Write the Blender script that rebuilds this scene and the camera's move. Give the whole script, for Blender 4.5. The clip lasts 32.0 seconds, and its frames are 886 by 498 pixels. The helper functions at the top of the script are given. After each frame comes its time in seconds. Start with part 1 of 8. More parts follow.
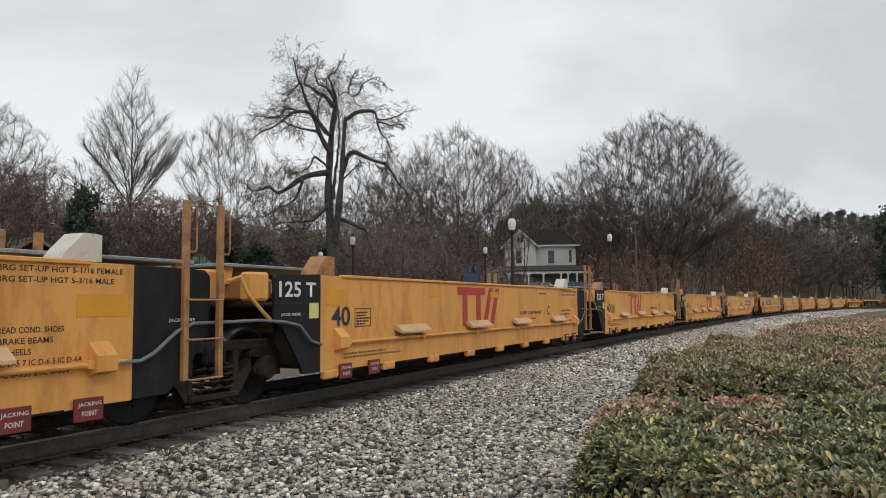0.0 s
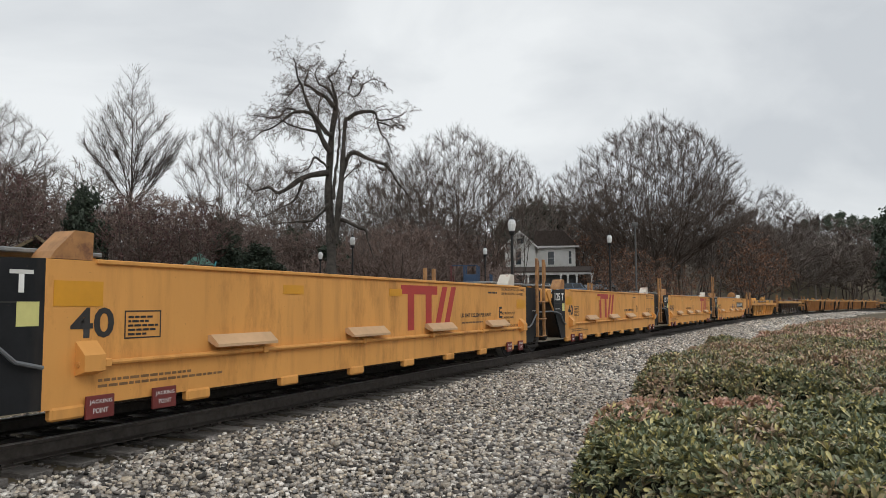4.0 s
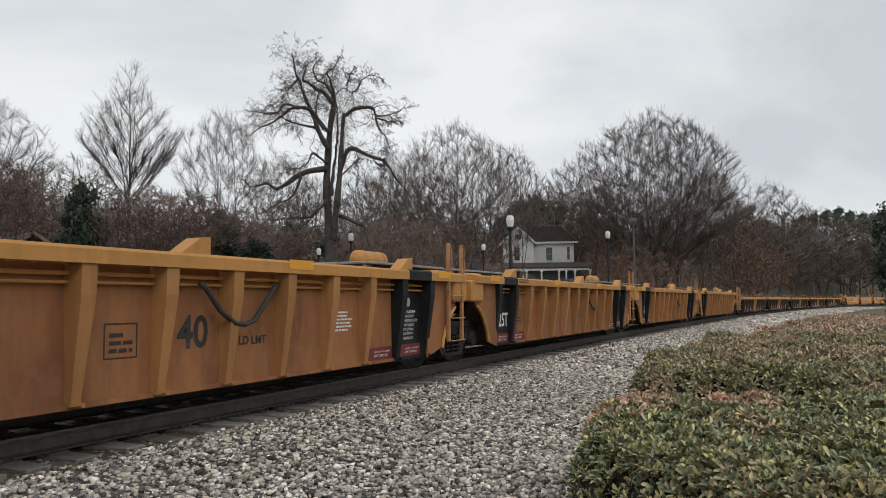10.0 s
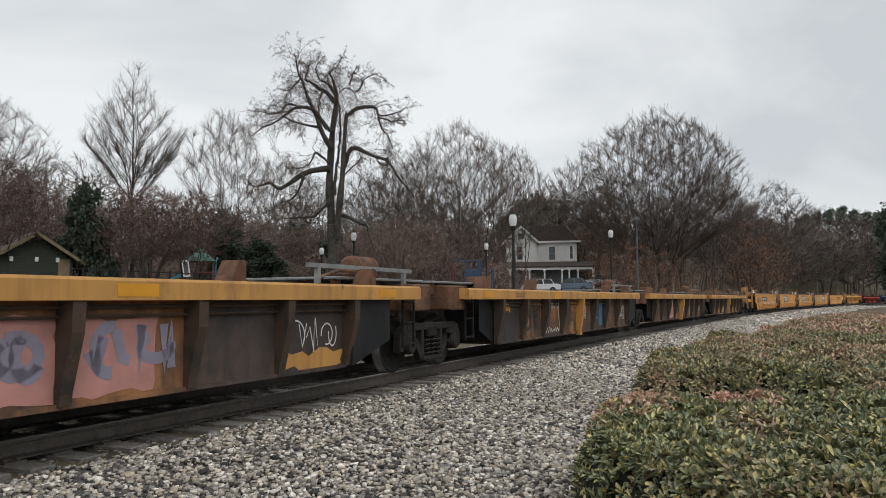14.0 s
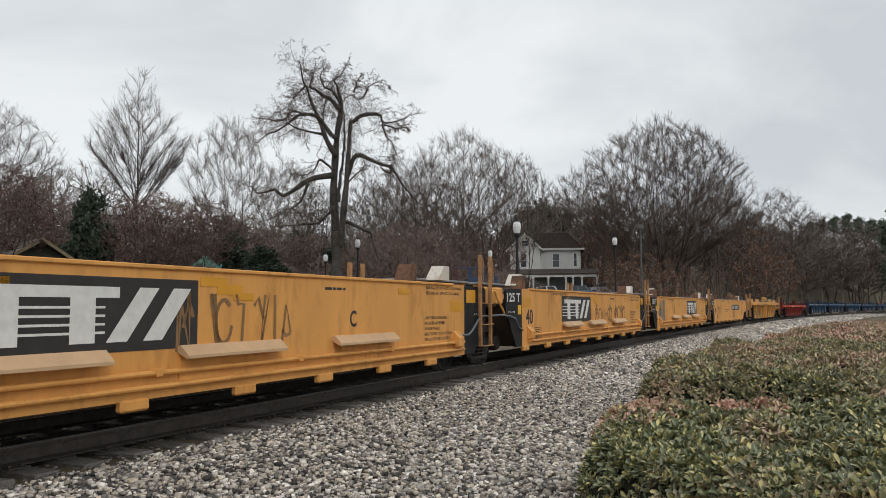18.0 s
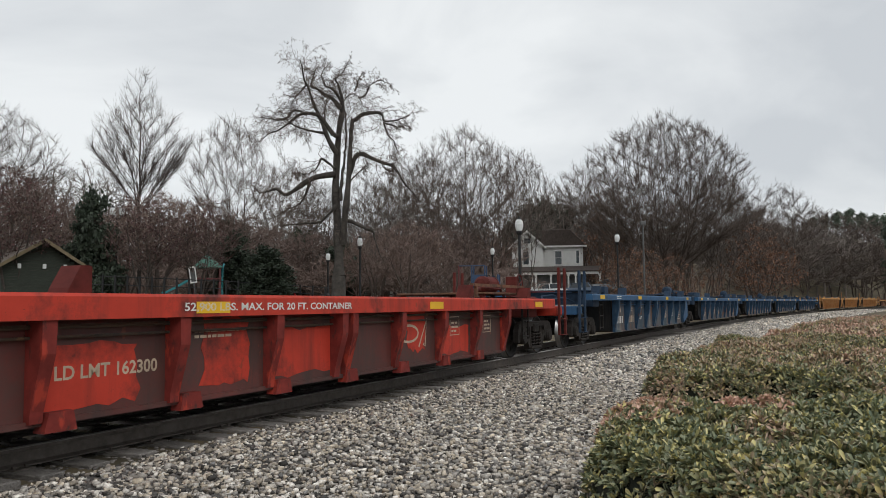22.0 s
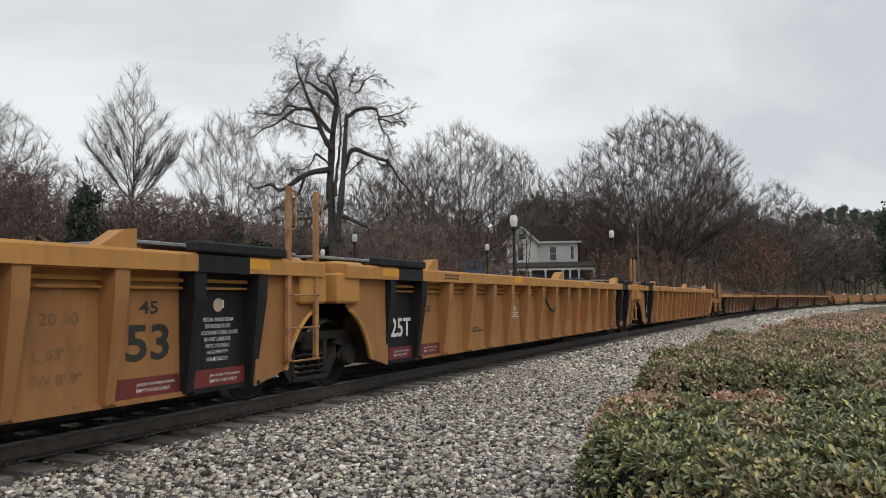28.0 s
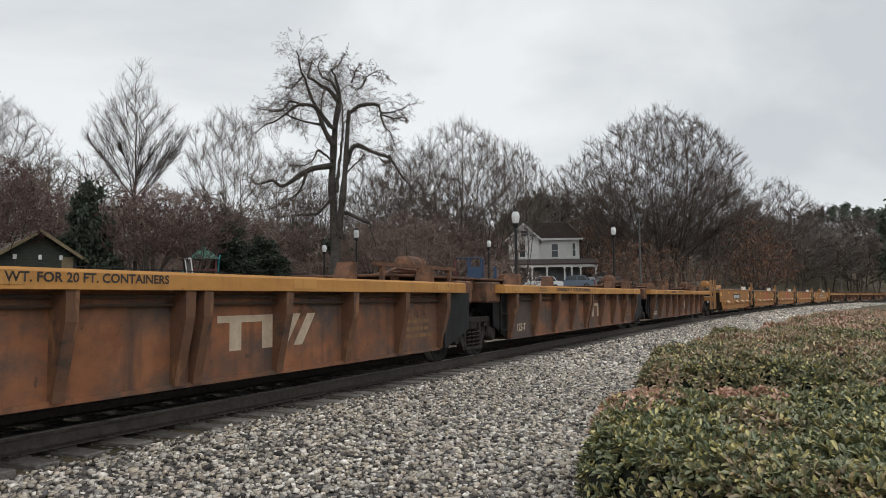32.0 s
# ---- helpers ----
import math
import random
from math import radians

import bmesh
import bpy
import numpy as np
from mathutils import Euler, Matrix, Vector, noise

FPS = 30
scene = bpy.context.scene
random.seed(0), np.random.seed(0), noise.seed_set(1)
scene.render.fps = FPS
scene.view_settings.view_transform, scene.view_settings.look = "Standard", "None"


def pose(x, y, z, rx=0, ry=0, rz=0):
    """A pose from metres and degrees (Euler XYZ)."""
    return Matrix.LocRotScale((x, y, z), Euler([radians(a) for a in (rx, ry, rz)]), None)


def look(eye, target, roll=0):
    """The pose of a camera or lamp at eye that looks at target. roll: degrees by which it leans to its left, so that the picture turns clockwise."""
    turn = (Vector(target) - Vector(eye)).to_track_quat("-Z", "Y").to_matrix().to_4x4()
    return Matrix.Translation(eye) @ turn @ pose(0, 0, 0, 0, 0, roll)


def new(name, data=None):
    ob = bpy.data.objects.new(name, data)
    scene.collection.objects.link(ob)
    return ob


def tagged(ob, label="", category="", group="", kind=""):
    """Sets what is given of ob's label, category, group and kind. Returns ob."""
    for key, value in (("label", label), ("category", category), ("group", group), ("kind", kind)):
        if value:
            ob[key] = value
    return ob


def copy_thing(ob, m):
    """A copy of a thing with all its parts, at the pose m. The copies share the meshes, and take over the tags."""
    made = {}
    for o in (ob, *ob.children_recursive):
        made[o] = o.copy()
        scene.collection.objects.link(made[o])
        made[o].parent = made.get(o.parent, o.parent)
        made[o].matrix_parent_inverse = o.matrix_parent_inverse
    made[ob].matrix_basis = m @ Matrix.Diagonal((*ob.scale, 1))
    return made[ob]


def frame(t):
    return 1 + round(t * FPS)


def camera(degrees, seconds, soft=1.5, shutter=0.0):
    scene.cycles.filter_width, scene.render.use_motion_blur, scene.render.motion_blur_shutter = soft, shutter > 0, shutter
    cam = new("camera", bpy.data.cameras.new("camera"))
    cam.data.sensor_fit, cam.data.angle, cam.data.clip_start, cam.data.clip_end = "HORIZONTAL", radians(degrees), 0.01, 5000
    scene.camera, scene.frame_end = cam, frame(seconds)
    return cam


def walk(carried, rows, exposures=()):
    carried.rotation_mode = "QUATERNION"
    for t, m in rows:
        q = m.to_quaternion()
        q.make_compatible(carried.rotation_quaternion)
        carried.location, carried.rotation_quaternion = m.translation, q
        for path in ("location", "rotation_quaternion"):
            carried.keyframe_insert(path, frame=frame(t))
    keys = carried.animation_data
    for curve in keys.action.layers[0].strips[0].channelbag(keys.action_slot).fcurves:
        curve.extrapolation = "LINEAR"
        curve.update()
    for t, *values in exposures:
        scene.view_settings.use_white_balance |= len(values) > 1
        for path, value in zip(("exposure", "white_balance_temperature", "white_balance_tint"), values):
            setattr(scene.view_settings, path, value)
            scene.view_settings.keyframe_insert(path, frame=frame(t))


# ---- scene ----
# ---- camera and its hand-held sway ----
cam = camera(60.28, 32.0, soft=0.4)
#   seconds, x, height, tilt, lean, turn
SWAY = [
    (0, 0.014, 1.224, 94.161, 0.428, 0.126),
    (0.5, 0.016, 1.223, 94.175, 0.525, 0.155),
    (1, 0.012, 1.220, 94.226, 0.458, 0.136),
    (1.5, 0.005, 1.217, 94.295, 0.322, 0.047),
    (2, -0.002, 1.217, 94.354, 0.239, -0.049),
    (2.5, -0.003, 1.217, 94.368, 0.218, -0.064),
    (3, 0.002, 1.216, 94.306, 0.227, 0.006),
    (3.5, 0.009, 1.216, 94.186, 0.238, 0.114),
    (5.5, 0.007, 1.215, 94.426, 0.264, -0.095),
    (6, 0.007, 1.214, 94.354, 0.332, -0.144),
    (6.5, 0.007, 1.214, 94.315, 0.394, -0.143),
    (7, 0.009, 1.216, 94.299, 0.449, -0.082),
    (7.5, 0.009, 1.216, 94.261, 0.471, -0.022),
    (8, 0.008, 1.216, 94.186, 0.465, -0.007),
    (8.5, 0.008, 1.215, 94.096, 0.466, -0.033),
    (9, 0.008, 1.215, 94.028, 0.439, -0.058),
    (9.5, 0.010, 1.212, 93.987, 0.370, -0.031),
    (10, 0.010, 1.212, 93.921, 0.287, -0.025),
    (10.5, 0.006, 1.214, 93.838, 0.177, -0.083),
    (11, 0.003, 1.213, 93.807, 0.037, -0.105),
    (11.5, -0.000, 1.211, 93.843, -0.046, -0.061),
    (12, -0.001, 1.211, 93.918, 0.001, -0.010),
    (12.5, -0.001, 1.213, 93.968, 0.112, 0.018),
    (13, 0.001, 1.215, 93.943, 0.239, 0.056),
    (13.5, 0.006, 1.215, 93.894, 0.348, 0.129),
    (14, 0.009, 1.212, 93.874, 0.367, 0.194),
    (14.5, 0.008, 1.210, 93.877, 0.321, 0.229),
    (16.5, -0.000, 1.212, 94.476, 0.265, 0.027),
    (17, -0.001, 1.210, 94.448, 0.145, 0.210),
    (17.5, 0.001, 1.210, 94.410, 0.098, 0.363),
    (18, 0.003, 1.209, 94.409, 0.223, 0.464),
    (18.5, 0.003, 1.210, 94.424, 0.421, 0.529),
    (19, 0.003, 1.213, 94.441, 0.561, 0.522),
    (19.5, 0.004, 1.215, 94.520, 0.616, 0.427),
    (20, 0.004, 1.213, 94.630, 0.559, 0.367),
    (20.5, 0.001, 1.210, 94.626, 0.481, 0.436),
    (21, -0.002, 1.211, 94.489, 0.483, 0.550),
    (21.5, -0.004, 1.213, 94.345, 0.545, 0.637),
    (22, -0.003, 1.215, 94.264, 0.602, 0.662),
    (22.5, 0.002, 1.213, 94.217, 0.628, 0.624),
    (23, 0.008, 1.209, 94.162, 0.657, 0.557),
    (23.5, 0.009, 1.210, 94.124, 0.671, 0.452),
    (24, 0.008, 1.211, 94.113, 0.654, 0.354),
    (24.5, 0.003, 1.212, 94.090, 0.636, 0.311),
    (25, -0.002, 1.211, 94.063, 0.647, 0.292),
    (25.5, -0.000, 1.211, 94.058, 0.695, 0.258),
    (27.5, 0.005, 1.210, 94.126, 0.510, 0.318),
    (28, 0.010, 1.211, 93.944, 0.616, 0.277),
    (28.5, 0.008, 1.211, 93.818, 0.672, 0.288),
    (29, 0.005, 1.211, 93.755, 0.705, 0.312),
    (29.5, 0.007, 1.210, 93.732, 0.763, 0.279),
    (30, 0.009, 1.210, 93.726, 0.769, 0.225),
    (30.5, 0.009, 1.208, 93.721, 0.685, 0.223),
    (31, 0.007, 1.205, 93.714, 0.595, 0.267),
    (31.5, 0.004, 1.202, 93.704, 0.514, 0.324),
    (32, 0.002, 1.201, 93.688, 0.420, 0.386),
]
walk(cam, [(t, pose(x, 0, z, rx, ry, rz)) for t, x, z, rx, ry, rz in SWAY], exposures=[(0.0, 0.0), (32.0, 0.0)])

# ---- overcast daylight ----
world = bpy.data.worlds.new("overcast_sky")
scene.world = world
world.use_nodes = True
wn, wl = world.node_tree.nodes, world.node_tree.links
wn.clear()
w_out = wn.new("ShaderNodeOutputWorld")
w_bg = wn.new("ShaderNodeBackground")
w_sky = wn.new("ShaderNodeTexSky")
w_sky.sky_type = "NISHITA"
w_sky.sun_disc = False
w_sky.sun_elevation, w_sky.sun_rotation = radians(38), radians(160)
w_co = wn.new("ShaderNodeTexCoord")
w_map = wn.new("ShaderNodeMapping")
w_map.inputs["Scale"].default_value = (1.0, 1.0, 2.2)
w_map.inputs["Location"].default_value = (0.35, 0.1, 0.4)
w_n1 = wn.new("ShaderNodeTexNoise")
w_n1.inputs["Scale"].default_value = 1.9
w_n1.inputs["Detail"].default_value = 7
w_n1.inputs["Roughness"].default_value = 0.5
w_n1.inputs["Distortion"].default_value = 0.5
w_ramp = wn.new("ShaderNodeValToRGB")
w_ramp.color_ramp.elements[0].position, w_ramp.color_ramp.elements[0].color = 0.34, (0.62, 0.65, 0.68, 1)
w_ramp.color_ramp.elements[1].position, w_ramp.color_ramp.elements[1].color = 0.58, (0.88, 0.905, 0.915, 1)
w_mix = wn.new("ShaderNodeMixRGB")
w_mix.inputs[0].default_value = 0.94
w_gain = wn.new("ShaderNodeMixRGB")
w_gain.blend_type = "MULTIPLY"
w_gain.inputs[0].default_value = 1.0
w_gain.inputs[2].default_value = (0.1, 0.1, 0.1, 1)
wl.new(w_co.outputs["Generated"], w_map.inputs["Vector"])
wl.new(w_map.outputs["Vector"], w_n1.inputs["Vector"])
wl.new(w_n1.outputs["Fac"], w_ramp.inputs["Fac"])
wl.new(w_sky.outputs["Color"], w_gain.inputs[1])
wl.new(w_gain.outputs["Color"], w_mix.inputs[1])
wl.new(w_ramp.outputs["Color"], w_mix.inputs[2])
wl.new(w_mix.outputs["Color"], w_bg.inputs["Color"])
w_bg.inputs["Strength"].default_value = 1.0
wl.new(w_bg.outputs["Background"], w_out.inputs["Surface"])

sun = new("sun", bpy.data.lights.new("sun", "SUN"))
sun.data.energy, sun.data.angle, sun.data.color = 0.7, radians(25), (1.0, 0.97, 0.92)
sun.matrix_world = look((30, -60, 60), (0, 0, 0))

# ---- small tools ----
RNG = random.Random(7)
NPR = np.random.default_rng(11)
MATS = {}


def mat(name, col, rough=0.6, metal=0.0, vary=0.25, scale=3.0, dirt=None, dirt_amount=0.0, dirt_scale=1.2, bump=0.0, bump_scale=60.0,
        per=0.0, stretch=(1, 1, 1), island=False, spec=0.5, layers=()):
    """A procedural surface: base colour, fine and broad variation, patches of dirt, relief."""
    m = bpy.data.materials.new(name)
    m.use_nodes = True
    n, l = m.node_tree.nodes, m.node_tree.links
    b = n["Principled BSDF"]
    b.inputs["Roughness"].default_value, b.inputs["Metallic"].default_value = rough, metal
    b.inputs["Specular IOR Level"].default_value = spec
    co = n.new("ShaderNodeTexCoord")
    mp = n.new("ShaderNodeMapping")
    mp.inputs["Scale"].default_value = stretch
    oi = n.new("ShaderNodeObjectInfo")
    shift = n.new("ShaderNodeVectorMath")
    shift.operation = "MULTIPLY_ADD"
    shift.inputs[1].default_value = (61.0, 17.0, 43.0)
    l.new(oi.outputs["Random"], shift.inputs[0])
    l.new(co.outputs["Object"], shift.inputs[2])
    l.new(shift.outputs["Vector"], mp.inputs["Vector"])
    n1 = n.new("ShaderNodeTexNoise")
    n1.inputs["Scale"].default_value, n1.inputs["Detail"].default_value, n1.inputs["Roughness"].default_value = scale, 8, 0.65
    l.new(mp.outputs["Vector"], n1.inputs["Vector"])
    rp = n.new("ShaderNodeValToRGB")
    lo, hi = [max(0, c * (1 - vary)) for c in col], [min(1, c * (1 + vary)) for c in col]
    rp.color_ramp.elements[0].position, rp.color_ramp.elements[1].position = 0.32, 0.68
    rp.color_ramp.elements[0].color, rp.color_ramp.elements[1].color = (*lo, 1), (*hi, 1)
    l.new(n1.outputs["Fac"], rp.inputs["Fac"])
    out = rp.outputs["Color"]
    if per:
        hs = n.new("ShaderNodeHueSaturation")
        mr = n.new("ShaderNodeMapRange")
        mr.inputs["To Min"].default_value, mr.inputs["To Max"].default_value = 1 - per, 1 + per
        src = n.new("ShaderNodeNewGeometry").outputs["Random Per Island"] if island else n.new("ShaderNodeObjectInfo").outputs["Random"]
        l.new(src, mr.inputs["Value"])
        l.new(mr.outputs["Result"], hs.inputs["Value"])
        l.new(out, hs.inputs["Color"])
        out = hs.outputs["Color"]
    if dirt:
        n2 = n.new("ShaderNodeTexNoise")
        n2.inputs["Scale"].default_value, n2.inputs["Detail"].default_value, n2.inputs["Roughness"].default_value = dirt_scale, 10, 0.7
        l.new(mp.outputs["Vector"], n2.inputs["Vector"])
        r2 = n.new("ShaderNodeValToRGB")
        r2.color_ramp.elements[0].position, r2.color_ramp.elements[1].position = 0.62 - 0.3 * dirt_amount, 0.74 - 0.2 * dirt_amount
        l.new(n2.outputs["Fac"], r2.inputs["Fac"])
        mx = n.new("ShaderNodeMixRGB")
        mx.inputs[2].default_value = (*dirt, 1)
        l.new(r2.outputs["Color"], mx.inputs[0])
        l.new(out, mx.inputs[1])
        out = mx.outputs["Color"]
    # further coats of wear: colour, noise scale, stretch, threshold from and to, strength
    for colour, sc, st, lo_, hi_, amount in layers:
        m2 = n.new("ShaderNodeMapping")
        m2.inputs["Scale"].default_value = st
        l.new(shift.outputs["Vector"], m2.inputs["Vector"])
        n4 = n.new("ShaderNodeTexNoise")
        n4.inputs["Scale"].default_value, n4.inputs["Detail"].default_value, n4.inputs["Roughness"].default_value = sc, 6, 0.6
        l.new(m2.outputs["Vector"], n4.inputs["Vector"])
        mr4 = n.new("ShaderNodeMapRange")
        mr4.inputs["From Min"].default_value, mr4.inputs["From Max"].default_value, mr4.inputs["To Max"].default_value = lo_, hi_, amount
        l.new(n4.outputs["Fac"], mr4.inputs["Value"])
        mx4 = n.new("ShaderNodeMixRGB")
        mx4.inputs[2].default_value = (*colour, 1)
        l.new(mr4.outputs["Result"], mx4.inputs[0])
        l.new(out, mx4.inputs[1])
        out = mx4.outputs["Color"]
    l.new(out, b.inputs["Base Color"])
    if bump:
        n3 = n.new("ShaderNodeTexNoise")
        n3.inputs["Scale"].default_value, n3.inputs["Detail"].default_value = bump_scale, 5
        l.new(co.outputs["Object"], n3.inputs["Vector"])
        bp = n.new("ShaderNodeBump")
        bp.inputs["Strength"].default_value, bp.inputs["Distance"].default_value = bump, 0.02
        l.new(n3.outputs["Fac"], bp.inputs["Height"])
        l.new(bp.outputs["Normal"], b.inputs["Normal"])
    MATS[name] = m
    return m


def empty(name, label, category, group="", m=None, kind=""):
    ob = new(name)
    ob.empty_display_size = 0.2
    if m is not None:
        ob.matrix_basis = m
    return tagged(ob, label, category, group, kind)


def mesh_of(bm, name="mesh"):
    me = bpy.data.meshes.new(name)
    bm.normal_update()
    bm.to_mesh(me)
    bm.free()
    return me


def part(name, bm, material, parent, label="", m=None):
    """One mesh object under a thing or a part. bm may be a bmesh or a finished mesh."""
    me = bm if isinstance(bm, bpy.types.Mesh) else mesh_of(bm, name)
    if not me.materials:
        me.materials.append(material)
    ob = new(name, me)
    ob.parent = parent
    if m is not None:
        ob.matrix_basis = m
    return tagged(ob, label)


def thing(name, bm, material, label, category, group="", kind="", m=None):
    me = bm if isinstance(bm, bpy.types.Mesh) else mesh_of(bm, name)
    if not me.materials:
        me.materials.append(material)
    ob = new(name, me)
    if m is not None:
        ob.matrix_basis = m
    return tagged(ob, label, category, group, kind)


def box(bm, x0, x1, y0, y1, z0, z1, bev=0.0, m=None):
    r = bmesh.ops.create_cube(bm, size=1.0)
    vs = r["verts"]
    for v in vs:
        v.co = Vector(((x0 + x1) / 2 + v.co.x * (x1 - x0), (y0 + y1) / 2 + v.co.y * (y1 - y0), (z0 + z1) / 2 + v.co.z * (z1 - z0)))
    if bev:
        es = list({e for v in vs for e in v.link_edges})
        r2 = bmesh.ops.bevel(bm, geom=es, offset=bev, segments=1, affect="EDGES")
        vs = list({v for f in r2["faces"] for v in f.verts} | {v for v in vs if v.is_valid})
    if m is not None:
        bmesh.ops.transform(bm, matrix=m, verts=[v for v in vs if v.is_valid])
    return bm


def boxes(*specs, bev=0.0):
    bm = bmesh.new()
    for s in specs:
        box(bm, *s, bev=bev)
    return bm


def prism(pts, axis, a, b):
    """The outline pts, drawn across one axis, pulled from a to b along it."""
    bm = bmesh.new()
    put = {"x": lambda p, t: (t, p[0], p[1]), "y": lambda p, t: (p[0], t, p[1]), "z": lambda p, t: (p[0], p[1], t)}[axis]
    lo, hi = [bm.verts.new(put(p, a)) for p in pts], [bm.verts.new(put(p, b)) for p in pts]
    bm.faces.new(lo), bm.faces.new(hi[::-1])
    k = len(pts)
    for i in range(k):
        bm.faces.new((lo[i], hi[i], hi[(i + 1) % k], lo[(i + 1) % k]))
    bmesh.ops.recalc_face_normals(bm, faces=bm.faces)
    return bm


def rod(bm, pts, r, sides=6):
    """A round bar along the points."""
    pts = [Vector(p) for p in pts]
    rings = []
    for i, p in enumerate(pts):
        d = (pts[min(i + 1, len(pts) - 1)] - pts[max(i - 1, 0)]).normalized()
        u = d.cross(Vector((0, 0, 1)))
        if u.length < 0.05:
            u = d.cross(Vector((0, 1, 0)))
        u.normalize()
        w = d.cross(u)
        rr = r[i] if isinstance(r, (list, tuple)) else r
        rings.append([bm.verts.new(p + (u * math.cos(2 * math.pi * k / sides) + w * math.sin(2 * math.pi * k / sides)) * rr) for k in range(sides)])
    for a, b in zip(rings, rings[1:]):
        for k in range(sides):
            bm.faces.new((a[k], a[(k + 1) % sides], b[(k + 1) % sides], b[k]))
    bm.faces.new(rings[0][::-1]), bm.faces.new(rings[-1])
    return bm


def rods(*paths, r=0.02, sides=6):
    bm = bmesh.new()
    for p in paths:
        rod(bm, p, r, sides)
    return bm


def lathe(profile, axis="y", sides=24, bm=None, at=(0, 0, 0)):
    """A turned body: (place along the axis, radius) pairs."""
    bm = bm or bmesh.new()
    at = Vector(at)
    rings = []
    for t, r in profile:
        ring = []
        for k in range(sides):
            a = 2 * math.pi * k / sides
            c, s = r * math.cos(a), r * math.sin(a)
            ring.append(bm.verts.new(at + Vector({"x": (t, c, s), "y": (c, t, s), "z": (c, s, t)}[axis])))
        rings.append(ring)
    fs = []
    for a, b in zip(rings, rings[1:]):
        for k in range(sides):
            fs.append(bm.faces.new((a[k], a[(k + 1) % sides], b[(k + 1) % sides], b[k])))
    fs += [bm.faces.new(rings[0]), bm.faces.new(rings[-1])]
    bmesh.ops.recalc_face_normals(bm, faces=fs)
    return bm


def raw_mesh(name, verts, faces, material, smooth=False):
    """A mesh from numpy arrays; faces all have the same number of corners."""
    me = bpy.data.meshes.new(name)
    k = faces.shape[1]
    me.vertices.add(len(verts))
    me.vertices.foreach_set("co", np.ascontiguousarray(verts, dtype=np.float32).ravel())
    me.loops.add(faces.size)
    me.loops.foreach_set("vertex_index", np.ascontiguousarray(faces, dtype=np.int32).ravel())
    me.polygons.add(len(faces))
    me.polygons.foreach_set("loop_start", np.arange(0, faces.size, k, dtype=np.int32))
    if smooth:
        me.polygons.foreach_set("use_smooth", np.ones(len(faces), dtype=bool))
    me.update(calc_edges=True)
    me.validate()
    if material is not None:
        me.materials.append(material)
    return me


# ---- the line of the track ----
TH, FAR, S_CURVE, R_CURVE = radians(25.09), 7.19, 13.0, 753.0
FOOT = Vector((-FAR * math.cos(TH), FAR * math.sin(TH), 0))
BEND = FOOT + S_CURVE * Vector((math.sin(TH), math.cos(TH), 0))
HUB = BEND + R_CURVE * Vector((math.cos(TH), -math.sin(TH), 0))


def track(s, side=0.0, z=0.0):
    """A place s metres along the track, side metres to the left of its middle, and the heading in degrees."""
    if s <= S_CURVE:
        psi = TH
        p = FOOT + s * Vector((math.sin(TH), math.cos(TH), 0))
    else:
        psi = TH + (s - S_CURVE) / R_CURVE
        p = HUB + R_CURVE * Vector((-math.cos(psi), math.sin(psi), 0))
    p = p + side * Vector((-math.cos(psi), math.sin(psi), 0)) + Vector((0, 0, z))
    return p, 90 - math.degrees(psi)


def track_pose(s, side=0.0, z=0.0):
    p, a = track(s, side, z)
    return pose(p.x, p.y, p.z, 0, 0, a)


def lateral(x, y):
    """How far the places (x, y) lie to the left of the track's middle, and how far along."""
    dx, dy = x - FOOT.x, y - FOOT.y
    along = dx * math.sin(TH) + dy * math.cos(TH)
    straight = -dx * math.cos(TH) + dy * math.sin(TH)
    hx, hy = x - HUB.x, y - HUB.y
    arc = np.hypot(hx, hy) - R_CURVE
    ang = np.arctan2(hy, -hx) - TH
    return np.where(along <= S_CURVE, straight, arc), np.where(along <= S_CURVE, along, S_CURVE + R_CURVE * ang)


def smooth01(t):
    t = np.clip(t, 0, 1)
    return t * t * (3 - 2 * t)


def ground_z(x, y):
    """The height of the ground: ballast bed, shallow ditch, park rising behind the track, wooded hills far off."""
    x, y = np.asarray(x, float), np.asarray(y, float)
    d, s = lateral(x, y)
    near = -0.23 - 0.16 * smooth01((-d - 1.6) / 3.0)
    farz = -0.23 - 0.3 * smooth01((d - 1.6) / 2.5) + 2.7 * smooth01((d - 6) / 27)
    z = np.where(d < 0, near, farz)
    r = np.hypot(x, y)
    hill = smooth01((r - 140) / 240) * (18 + 8 * smooth01((x - 20) / 150))
    return z + np.where(np.abs(d) > 25, hill * smooth01((np.abs(d) - 25) / 40), 0)


def gz(x, y):
    return float(ground_z(x, y))


def seen_at(u, v, dist):
    """A place at that distance ahead, on the bearing of the column u and the height of the row v, in a level view."""
    return (u - 784) / 1350 * dist, dist, 1.21 + (533.5 - v) / 1350 * dist

# ---- surfaces ----
M_GROUND = mat("park_grass", (0.1, 0.08, 0.045), 0.95, vary=0.45, scale=0.6, dirt=(0.15, 0.11, 0.065), dirt_amount=0.5, dirt_scale=0.15, bump=0.6, bump_scale=18)
# bed coloured dark so that gaps between the loose stones read as shade
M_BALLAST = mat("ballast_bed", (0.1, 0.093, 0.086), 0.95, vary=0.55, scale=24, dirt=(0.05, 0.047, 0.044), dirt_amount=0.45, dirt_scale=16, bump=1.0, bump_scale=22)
M_STONE = mat("ballast_stone", (0.71, 0.675, 0.625), 0.8, vary=0.3, scale=30, per=0.3, island=True, bump=0.3, bump_scale=90)
M_OILY = mat("oily_ballast", (0.2, 0.18, 0.165), 0.75, vary=0.5, scale=30, per=0.6, island=True)
